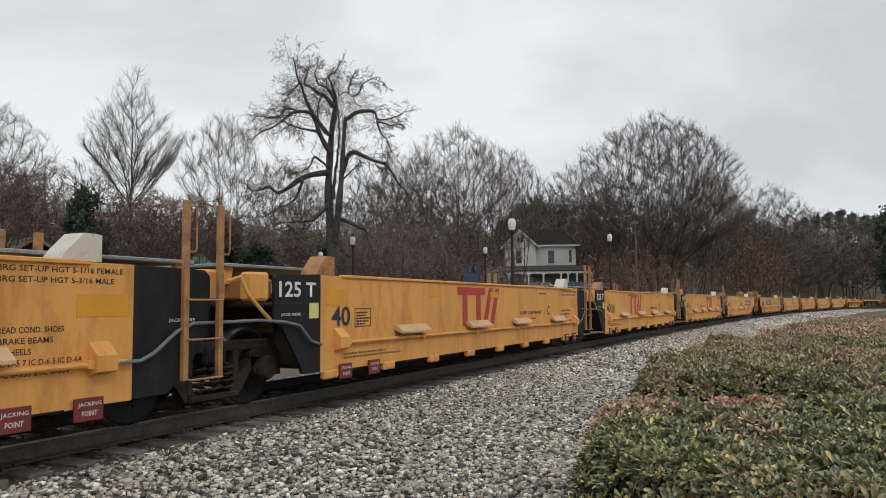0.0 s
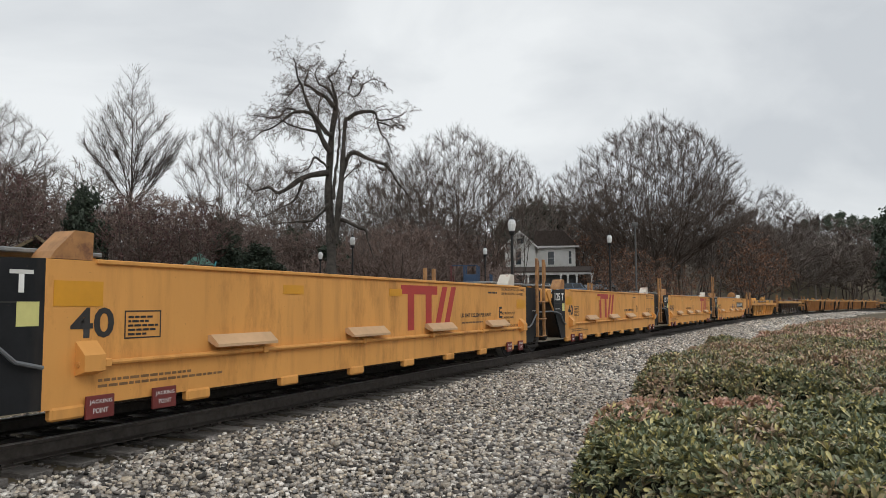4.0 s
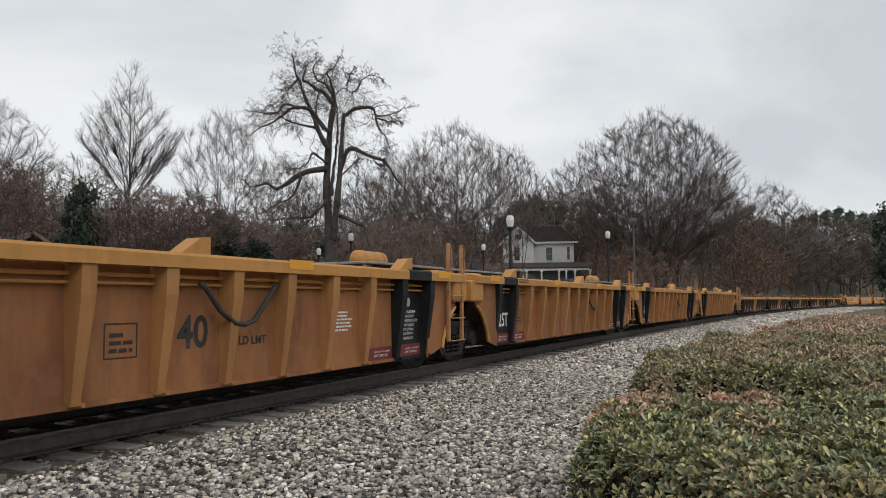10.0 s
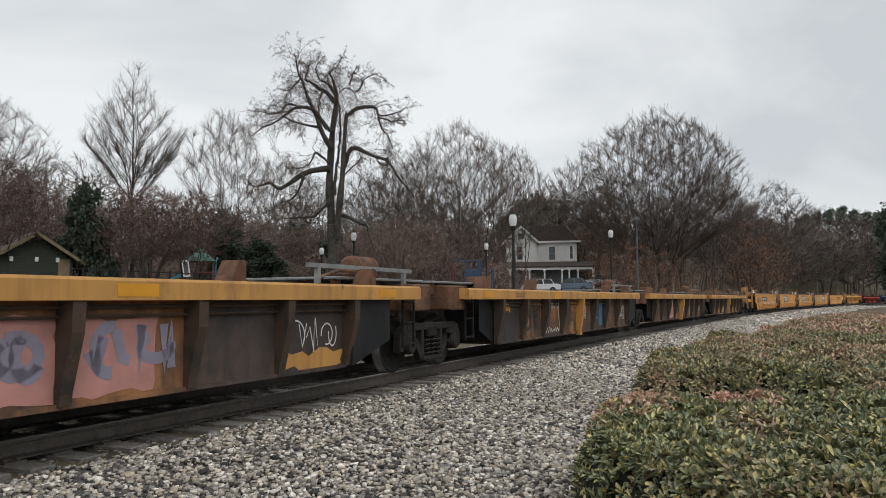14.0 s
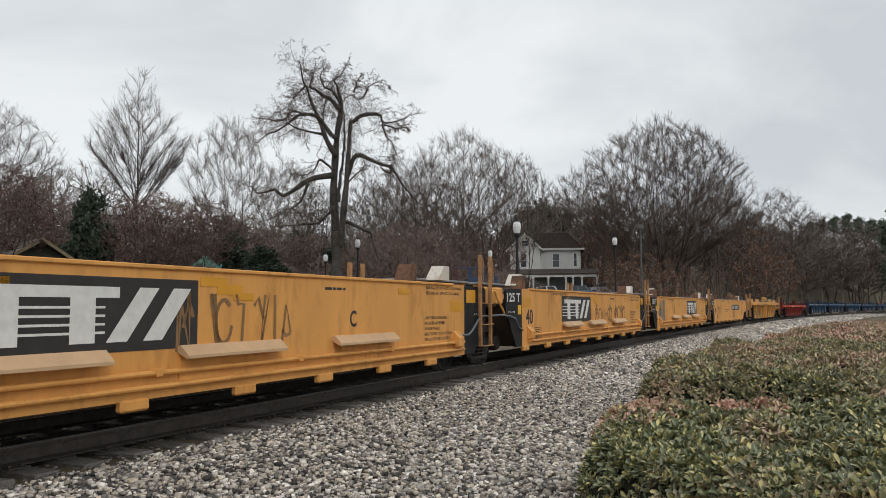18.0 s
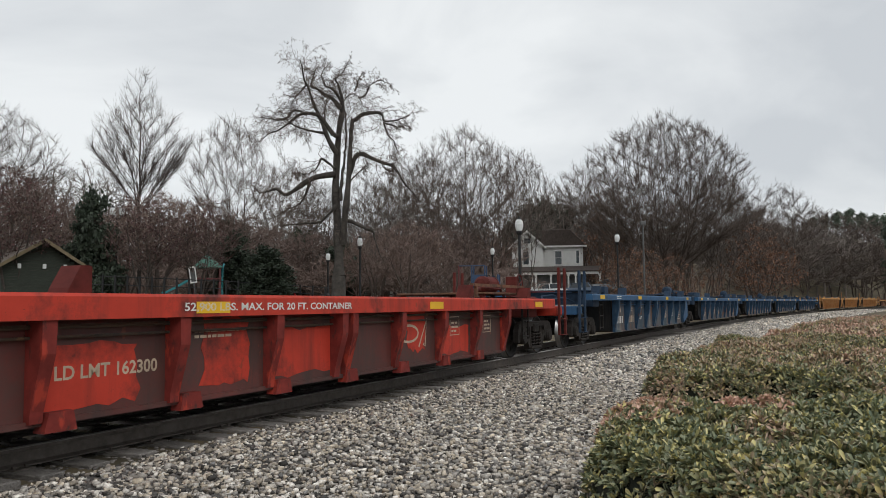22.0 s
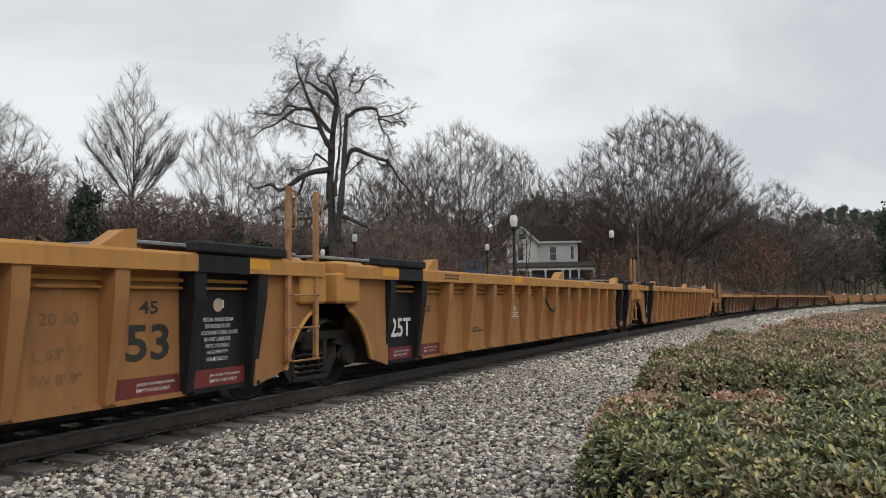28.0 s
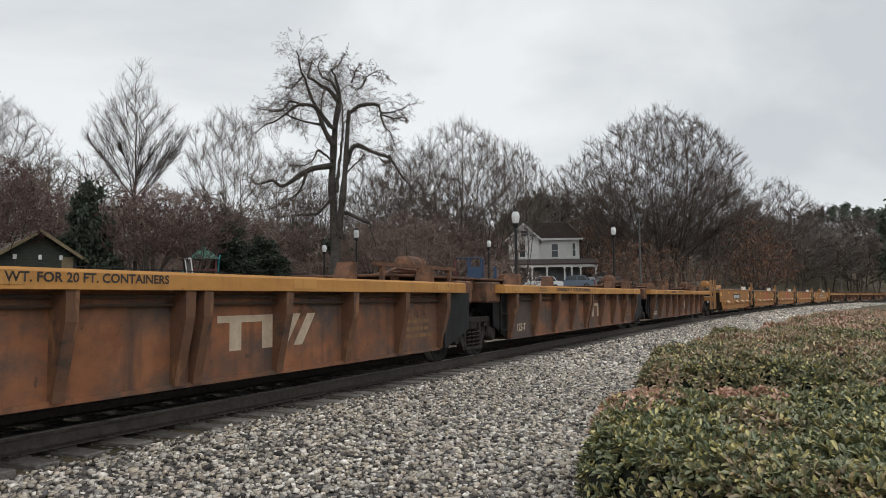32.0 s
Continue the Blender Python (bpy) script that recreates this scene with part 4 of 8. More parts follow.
def coupler(u, x, sign):
    u.put("coupler", cached(("coupler",), lambda: boxes((-0.95, 0.1, -0.1, 0.1, 0.72, 0.96), (-0.05, 0.28, -0.16, 0.16, 0.68, 1.0), bev=0.03), M_DARK), m=Matrix.Translation((x, 0, 0)) @ pose(0, 0, 0, 0, 0, 0 if sign > 0 else 180), label="dark steel knuckle coupler")
    u.put("air_hose", cached(("airhose",), lambda: rods([(0, -0.3, 0.85), (0.2, -0.32, 0.6), (0.42, -0.28, 0.45), (0.6, -0.25, 0.5)], r=0.022), M_HOSE), m=Matrix.Translation((x - 0.3 * sign, 0, 0)) @ pose(0, 0, 0, 0, 0, 0 if sign > 0 else 180))


def car_end(u, x, sign, body, gear, wheel=True):
    """The platform past the last bogie: deck, sill, ladders, brake gear, coupler. x is over the bogie, sign points outwards."""
    s = sign

    def bx(name, x0, x1, y0, y1, z0, z1, material, label=""):
        a, b = sorted((x + s * x0, x + s * x1))
        u.put(name, cached((name, round(b - a, 2), y0, y1, z0, z1, material.name), lambda: boxes((0, b - a, y0, y1, z0, z1), bev=0.012), material), a, label=label)
    bx("end_sill", 1.15, 1.4, -1.35, 1.35, 0.93, 1.17, body, "painted end sill of the platform")
    bx("end_deck", -0.3, 1.2, -1.1, 1.1, 1.16, 1.21, M_GRATE)
    bx("center_sill", -0.9, 1.3, -0.4, 0.4, 0.8, 1.15, M_DARK)
    la, lb = sorted((x + s * 0.9, x + s * 1.4))
    ladder(u, la, lb, 0.45, 2.15, -1.44, gear if gear in (M_REDDARK, M_BLUEDARK) else M_LADDER, 2, 1)
    u.put("end_plate", cached(("end_plate", body.name), lambda: boxes((-0.2, 0.2, -0.02, 0.02, 0.96, 1.14), bev=0.008), body), (la + lb) / 2, -1.36, 0)
    for lx in (0.75, 1.25):
        u.put("post", cached(("post", gear.name), lambda: boxes((-0.04, 0.04, -0.03, 0.03, 1.15, 2.1), bev=0.008), gear), x + s * lx, 1.38, 0)
    u.put("handrail", cached(("handrail", gear.name), lambda: rods([(0, -1.2, 1.55), (0.02, 1.2, 1.55)], r=0.018), gear), x + s * 1.3)
    if wheel:
        wheel_crank(u, x + s * 1.0, -0.35, 1.75, M_LOGO if gear is M_LADDER else gear)
        bx("brake_stand", 0.88, 1.06, -0.3, -0.02, 1.18, 1.95, gear, "upright hand-brake housing")
    for yy, zz in ((-0.55, 1.32), (-0.2, 1.4), (0.3, 1.3)):
        u.put("brake_pipe", cached(("brakepipe", yy, gear.name), lambda: rods([(-0.7, yy, zz - 0.1), (-0.5, yy + 0.1, zz + 0.06), (0.2, yy, zz + 0.1), (0.6, yy - 0.2, zz - 0.05)], r=0.028), gear), x + s * 0.2)
    coupler(u, x + s * 1.55, s)


# ---- bogies ----
def make_bogie():
    b = empty("rail_bogie", "dark oily two-axle freight bogie under the well cars", "bogie", "bogies of the train")
    for y in (-1.06, 1.06):
        def frame_mesh():
            bm = boxes((-0.95, 0.95, -0.07, 0.07, 0.7, 0.82), (-0.4, 0.4, -0.1, 0.1, 0.17, 0.24), (-0.42, -0.33, -0.07, 0.07, 0.24, 0.72), (0.33, 0.42, -0.07, 0.07, 0.24, 0.72), bev=0.015)
            for s in (-1, 1):
                arch = [(s * 0.74, 0.78), (s * 0.95, 0.82), (s * 1.12, 0.76), (s * 1.22, 0.6), (s * 1.22, 0.36), (s * 1.08, 0.36), (s * 1.06, 0.58), (s * 0.76, 0.6), (s * 0.74, 0.38), (s * 0.66, 0.5), (s * 0.62, 0.66)]
                for pts in (arch, [(s * 0.78, 0.6), (s * 0.66, 0.62), (s * 0.26, 0.26), (s * 0.32, 0.18), (s * 0.42, 0.17)]):
                    b2 = prism(pts, "y", -0.06, 0.06)
                    tmp = mesh_of(b2)
                    bm.from_mesh(tmp)
                    bpy.data.meshes.remove(tmp)
            return bm
        sf = part("side_frame", cached(("side_frame",), frame_mesh, M_FRAME), None, b, m=Matrix.Translation((0, y, 0)))
        for x in (-0.22, 0.0, 0.22):
            def coil():
                bm = bmesh.new()
                rod(bm, [(0.085 * math.cos(k * 0.785), 0.085 * math.sin(k * 0.785), 0.24 + 0.34 * k / 36) for k in range(37)], 0.02, 4)
                return bm
            part("spring", cached(("coil",), coil, M_FRAME), None, sf, m=Matrix.Translation((x, -0.02 if y < 0 else 0.02, 0)))
        for x in (-0.91, 0.91):
            part("axle_box", cached(("axle_box",), lambda: lathe([(-0.14, 0.05), (-0.14, 0.13), (-0.09, 0.155), (0.08, 0.155)], "y", 14), M_FRAME), None, sf,
                 m=Matrix.Translation((x, 0, 0.46)) @ pose(0, 0, 0, 0, 0, 0 if y < 0 else 180))
    part("bolster", cached(("bolster",), lambda: boxes((-0.19, 0.19, -1.15, 1.15, 0.56, 0.78), bev=0.03), M_DARK), None, b)
    part("brake_beam", cached(("brake_beam",), lambda: boxes((-0.46, -0.4, -0.8, 0.8, 0.34, 0.46), (0.4, 0.46, -0.8, 0.8, 0.34, 0.46)), M_DARK), None, b)

    def wheelset():
        bm = bmesh.new()
        lathe([(-1.0, 0.075), (1.0, 0.075)], "y", 10, bm)
        for s in (-1, 1):
            lathe([(s * 0.69, 0.515), (s * 0.715, 0.515), (s * 0.73, 0.482), (s * 0.825, 0.474), (s * 0.828, 0.42), (s * 0.79, 0.4), (s * 0.775, 0.2), (s * 0.85, 0.16), (s * 0.85, 0.05)], "y", 32, bm)
        for f in bm.faces:
            c = f.calc_center_median()
            r = math.hypot(c.x, c.z)
            f.material_index = 1 if r > 0.46 and abs(c.y) > 0.7 else 0
            f.smooth = True
        for k in range(5):
            a = k * 1.2566
            for s in (-1, 1):
                box(bm, 0.24, 0.34, s * 0.78 - 0.012, s * 0.78 + 0.012, -0.03, 0.03, m=pose(0, 0, 0, 0, math.degrees(a), 0))
        return bm
    me = cached(("wheelset",), wheelset, M_WHEEL, M_TREAD)
    for x in (-0.91, 0.91):
        part("wheelset", me, None, b, "axle with two wheels, treads polished bright", Matrix.Translation((x, 0, 0.474)))
    return b


# ---- the three builds of well ----
def tidy_ends(u, fe, re):
    """Middle sills out to the joint over each bogie."""
    L = u.L
    for s, end in ((-1, fe), (1, re)):
        if not end:
            x0, x1 = sorted((s * (L / 2 - 2.0), s * (L / 2 - 0.08)))
            u.put("joint_sill", cached(("joint_sill",), lambda: boxes((0, 1.92, -0.42, 0.42, 0.82, 1.2), (0, 1.92, -0.75, 0.75, 1.2, 1.28), bev=0.03), M_RIB), x0, label="sill over the shared bogie")


def smooth_unit(a, b, fe, re, paint, old, spec):
    L = b - a
    u = Unit(spec["label"], a, b)
    Y = -1.5
    xa, xb = -L / 2 + (1.53 if not fe else 0.35), L / 2 - (1.54 if not re else 0.0)
    n = L / 2
    low_a, low_b = (xa + (0.85 if fe else 0), xb - (1.6 if re else 0))
    pts = [(low_a, 0.36), (low_b, 0.36)] + ([(xb - 1.0, 0.86)] if re else []) + [(xb, 0.86 if re else 0.37), (xb, 1.55 if re else 1.62), (xb - 0.5, 1.62), (xa + 0.5, 1.62), (xa, 1.55 if fe else 1.62), (xa, 0.86 if fe else 0.37)] + ([(xa + 0.45, 0.86)] if fe else [])
    pts = [p for i, p in enumerate(pts) if p != pts[i - 1]]
    for y, nm in ((Y, "side_plate"), (-Y, "side_plate")):
        u.put(nm, prism(pts, "y", y - 0.02, y + 0.02).copy() if False else cached((nm, round(L, 2), fe, re, paint.name), lambda: prism(pts, "y", -0.02, 0.02), paint), 0, y, 0, "flat yellow steel side")
    u.put("top_rail", cached(("top_rail", round(xb - xa, 2), paint.name), lambda: boxes((0, xb - xa - 1.0, -0.05, 0.03, -0.03, 0.012), bev=0.008), paint), xa + 0.5, Y, 1.625)
    u.put("well_floor", cached(("floor", round(L, 2)), lambda: boxes((-L / 2 + 2.2, L / 2 - 2.2, -1.45, 1.45, 0.33, 0.4), (-L / 2 + 2.1, -L / 2 + 2.2, -1.45, 1.45, 0.4, 1.4), (L / 2 - 2.2, L / 2 - 2.1, -1.45, 1.45, 0.4, 1.4)), M_RIB))
    tidy_ends(u, fe, re)
    y = Y - 0.0235
    # black end panels over the bogies
    if not fe:
        p = [(0.58, 1.56), (0.62, 1.6), (1.53, 1.62), (1.53, 0.37), (1.15, 0.37), (1.1, 0.48), (0.72, 0.98), (0.58, 1.02)]
        bp = u.put("end_panel", cached(("end_panel_a",), lambda: prism(p, "y", -0.02, 0.02), M_BLACK), -n, Y, 0, "black painted end panel")
        u.text("125 T", 0.66, 1.33, 0.19, 0.76, M_WHITE, -0.0235, "white stencilled rating", bp)
        u.text("JACK HERE", 0.7, 1.09, 0.045, 0.4, M_WHITE, -0.0235, "white stencilled note", bp)
        u.put("stencil_line", quad(0.8, 0.012, M_INK), 0.66, -0.0235, 1.25, parent=bp)
        u.put("notice_card", quad(0.2, 0.2, M_NOTE if not old else M_BRIGHT), 1.28, -0.0235, 1.06, "small yellow notice card", bp)
    if not re:
        p = [(-1.54, 0.37), (-1.54, 1.62), (-0.6, 1.6), (-0.52, 1.54), (-0.52, 1.0), (-0.8, 0.62), (-1.1, 0.37)]
        bp = u.put("end_panel", cached(("end_panel_b",), lambda: prism(p, "y", -0.02, 0.02), M_BLACK), n, Y, 0, "black painted end panel")
        u.text("JACK HERE", -1.1, 1.06, 0.045, 0.36, M_WHITE, -0.0235, "white stencilled note", bp)
        if old:
            u.put("reflector", quad(0.42, 0.24, M_REFLECT), -1.45, -0.0235, 1.3, parent=bp)
        ladder(u, n - 0.95, n - (0.33 if spec.get("post", 2.2) > 2.5 else 0.45), 0.48, spec.get("post", 2.2), Y - 0.09, M_LADDER, 3, 1)
        u.put("hose", cached(("hose_run", old), lambda: rods([(-1.9, 0, 0.72), (-1.5, -0.02, 0.72), (-1.35, -0.03, 0.78), (-1.05, -0.03, 0.98), (-0.8, 0, 1.05), (-0.3, 0.05, 1.05), (0.25, 0.0, 1.06), (0.7, -0.02, 1.03), (1.0, -0.02, 0.98), (1.25, -0.01, 0.78), (1.5, 0, 0.72)], r=0.019, sides=7), M_HOSE), n, Y - 0.06, 0, "grey air hose across the joint")
        u.put("hose", cached(("hose_yel", old), lambda: rods([(-0.15, 0.1, 1.5), (-0.05, 0, 1.55), (0.05, -0.03, 1.35), (0.3, -0.04, 1.15), (0.48, 0, 1.06)], r=0.024, sides=7), paint), n, Y - 0.03, 0, "yellow hose looped across the joint")
        for yy in (1.35,):
            u.put("post", cached(("tall_post",), lambda: boxes((-0.05, 0.05, -0.04, 0.04, 1.3, 2.15), bev=0.01), M_LADDER), n - 0.9, yy, 0)
            u.put("post", cached(("tall_post",), None), n - 0.4, yy, 0)
    # lower sill brackets, ledges, pipe
    k = 0
    xs = np.arange(low_a + 0.25, low_b - 0.2, 1.55)
    for x in xs:
        u.put("jacking_pad", cached(("pad", paint.name), lambda: boxes((-0.17, 0.17, -0.04, 0.05, 0.26, 0.375), bev=0.02), paint), float(x), Y, 0)
    for x in (low_a + 0.55, low_a + 1.3, low_b - 1.2, low_b - 0.5) if not old else ():
        jp = u.put("jacking_plate", cached(("jplate",), lambda: boxes((-0.15, 0.15, -0.012, 0.012, 0.3, 0.5), bev=0.004), M_MAROON), x, Y - 0.055, -0.06, "maroon jacking point plate")
        u.text("JACKING", -0.12, 0.42, 0.045, 0.24, M_WHITE, -0.0155, "white stencilled note", jp)
        u.text("POINT", -0.08, 0.345, 0.045, 0.16, M_WHITE, -0.0155, "white stencilled note", jp)
    led = {0: (0.2, 0.42, 0.62, 0.84), 1: (0.13, 0.45, 0.66, 0.86)}[1 if (fe or re) else 0]
    nl = 2 if old else 4
    for f in (led if not old else () if re else (0.3, 0.5, 0.72)):
        x = low_a + f * (low_b - low_a)
        w = 1.0 if not old else 1.6
        u.put("ledge", cached(("ledge", w), lambda: prism([(0.0, 0.12), (-0.04, 0.13), (-0.15, 0.03), (-0.15, 0.0), (-0.12, 0.0), (0.0, 0.06)], "x", -w / 2, w / 2), M_LEDGE), x, Y - 0.02, 0.79 if not old else 0.72, "sloping steel ledge")
    pz = 0.72 if not old else 0.6
    for dz in ((0,) if not old else () if re else (0, -0.13)):
        u.put("side_pipe", cached(("pipe", round(low_b - low_a, 2), paint.name), lambda: rods([(0.3, 0, 0), (low_b - low_a - 0.1, 0, 0)], r=0.026, sides=8), paint), low_a, Y - 0.06, pz + dz, "long painted air pipe")
    for x in np.linspace(low_a + 0.6, low_b - 0.5, 6) if not (old and re) else ():
        u.put("pipe_clamp", cached(("clamp", paint.name), lambda: boxes((-0.04, 0.04, -0.05, 0.06, -0.04, 0.04), bev=0.01), paint), float(x), Y - 0.05, pz)
    for x in (low_a + 0.42, low_b - 0.38) if not (old and re) else ():
        u.put("pipe_guard", cached(("guard", paint.name), lambda: prism([(0.0, -0.1), (-0.12, -0.06), (-0.12, 0.08), (0.0, 0.2)], "x", -0.11, 0.11), paint), x, Y - 0.02, pz)
    # reflectors and stencils
    rm = M_REFLECT
    for x, z, w, h in ((xa + 0.08, 1.22, 0.5, 0.22), (xa + 3.2, 1.36, 0.42, 0.11), (xa + 0.48 * (xb - xa), 1.36, 0.4, 0.11), (xb - 0.62, 1.14, 0.55, 0.2)):
        u.put("reflector", quad(w, h, rm), x, y, z, "orange reflective tape")
    W = xb - xa
    f0 = xa + (1.05 if fe else 0.15)
    u.text("40", f0 + 0.1, 0.94 if not old else 0.84, 0.27 if not old else 0.33, 0.46, M_INK, y, "large black stencilled 40")
    box_ = u.put("data_box", outline(0.44, 0.26, 0.012, M_INK), f0 + 0.68, y, 0.92 if not old else 0.5, "black outlined data box")
    u.put("small_print", bars(0.36, 0.2, 5, 3, M_INK), 0.04, -0.001, 0.03, parent=box_)
    if not old:
        u.put("small_print", bars(1.6, 0.1, 2, 4, M_FADED), f0 + 0.4, y, 0.5)
    for i, (t_, w_) in enumerate((("2 INCH TREAD COND. SHOES", 0.86), ("NO. 24 BRAKE BEAMS", 0.76), ("38 INCH WHEELS", 0.56), ("SPRG 7 OC D-5 7 IC D-6 5 IC D-6A", 1.05), ("SPRG 2 OC B-353 2 IC B-354", 0.92))):
        u.text(t_, xb - 1.6 if not re else xb - 2.6, 1.02 - 0.088 * i, 0.05, w_, M_INK, y, "black stencilled repair notes")
    for i, t_ in enumerate(("SIDE BRG SET-UP HGT 5-1/16 FEMALE", "SIDE BRG SET-UP HGT 5-3/16 MALE")):
        u.text(t_, xb - 1.55 if not re else xb - 2.7, 1.52 - 0.09 * i, 0.05, 1.42 - 0.1 * i, M_INK, y, "black stencilled bearing notes")
    for kind, f in spec.get("marks", ()):
        x = xa + f * W
        if kind == "red":
            u.put("emblem", emblem(2.05, 0.72, M_LOGO), x, y, 0.82, "large red painted emblem")
        elif kind == "panel":
            p = u.put("name_panel", quad(2.7, 0.68, M_INK), x, y, 0.82, "black panel with a white emblem")
            u.put("emblem", emblem(2.35, 0.5, M_WHITE), 0.2, -0.006, 0.09, parent=p)
            for k in range(4):
                u.put("stripe", quad(1.5, 0.022, M_WHITE), 0.05, -0.004, 0.17 + 0.075 * k, parent=p)
        elif kind == "number":
            p = u.put("number_panel", quad(3.25, 0.36, M_INK), x, y, 0.98, "black panel with a painted number, made as bars")
            u.put("number_bars", glyphs(0.95, 0.22, 4, 3, M_WHITE), 0.16, -0.004, 0.07, parent=p)
            u.put("number_bars", glyphs(1.45, 0.22, 6, 4, M_WHITE), 1.34, -0.004, 0.07, parent=p)
        elif kind in "ABCDE":
            u.text(kind, x, 0.95, 0.23, 0.17, M_INK, y, "black stencilled unit letter")
            u.put("small_print", bars(0.7, 0.07, 1, 8, M_INK), x - 0.6, y, 1.45)
            if not old or kind == "A":
                lx = x + (0.62 if spec.get("limit_after") else -1.95)
                u.text("LD LMT 122,500 PER UNIT" if not old else "LD LMT 124,500 PER UNIT", lx, 0.98, 0.085, 1.5, M_INK, y, "black stencilled load limit")
                u.put("small_print", bars(1.3, 0.06, 1, 9, M_FADED), lx + 0.05, y, 0.88)
        elif kind == "ribbon":
            u.put("emblem", scrawl(0.4, 0.3, 2, 12, 0.05, M_ROSE), x, y, 0.95, "small crossed ribbon emblem")
            u.put("emblem", scrawl(0.4, 0.3, 2, 14, 0.04, M_BLUESPRAY), x + 0.03, y - 0.001, 0.95, "small crossed ribbon emblem")
    if spec.get("tags") == ["jag"]:
        u.put("graffiti", jagged(2.5, 0.72, 4, 0.045, M_WHITE), xa + 0.16 * W, y - 0.002, 0.8, "white sprayed jagged outline")
        spec["tags"] = ()
    for (m, f, z, w, h, nn, seed, wd) in spec.get("tags", ()):
        u.put("graffiti", scrawl(w, h, nn, seed, wd, m), xa + f * W, y - 0.002, z, "sprayed graffiti tag")
    if old:
        # edge trim, patches of fresh tape and a welded access plate
        for x, z, w, h in ((xa + 0.46 * W, 1.44, 0.4, 0.1), (xa + 0.5 * W, 1.3, 0.34, 0.08), (xa + 0.8 * W, 1.42, 0.36, 0.09)):
            u.put("reflector", quad(w, h, M_REFLECT), x, y - 0.001, z, "orange reflective tape")
        u.put("access_plate", cached(("access", paint.name), lambda: boxes((-0.28, 0.28, -0.012, 0.012, -0.13, 0.13), bev=0.006), paint), xa + 0.46 * W, y, 0.62, "welded yellow access plate")
        u.text("LOAD LIMIT 124,500 PER UNIT", xa + 0.17 * W, 1.5, 0.06, 1.2, M_INK, y, "black stencilled load limit")
    # gear above the ends
    for s, end in ((-1, fe), (1, re)):
        x0, x1 = sorted((s * (n - 0.25), s * (n - 2.5)))
        deck(u, x0, x1, 1.69, M_GRATE, paint)
        gx = s * (n - 1.95)
        guide(u, gx, 1.64 if not old else 1.7, M_PALE if (s > 0 or old) else M_LADDER, w=0.44, h=0.26)
        if old:
            guide(u, s * (n - 3.4) if s > 0 else gx - 0.1, 1.62, M_RUSTGEAR, w=0.3, h=0.3, y=-1.3)
        if not end:
            u.put("corner_bracket", cached(("corner", paint.name), lambda: boxes((-0.16, 0.16, -0.1, 0.1, 1.28, 1.62), bev=0.03), paint), s * (n - 0.38), Y + 0.12, 0, "rounded yellow bracket")
            u.put("cross_beam", cached(("xbeam", paint.name), lambda: boxes((-0.2, 0.2, -1.3, 1.3, 1.3, 1.55), bev=0.02), M_OCHRE), s * (n - 0.62))
    if fe:
        car_end(u, -n, -1, paint, M_LADDER, wheel=False)
        tank(u, -n + 0.7, -0.6, 1.92, 0.24, 1.1, M_OCHRE)
    if re:
        car_end(u, n, 1, paint, M_LADDER if not old else M_RUSTGEAR)
        tank(u, n - 0.5, -0.55, 1.9, 0.22, 1.0, M_OCHRE if not old else M_RUSTGEAR)
        u.put("relay_box", cached(("relay", paint.name), lambda: boxes((-0.2, 0.2, 0.0, 0.3, 1.2, 1.48), bev=0.02), M_OCHRE), n + 0.5, Y + 0.2, 0)
    return u


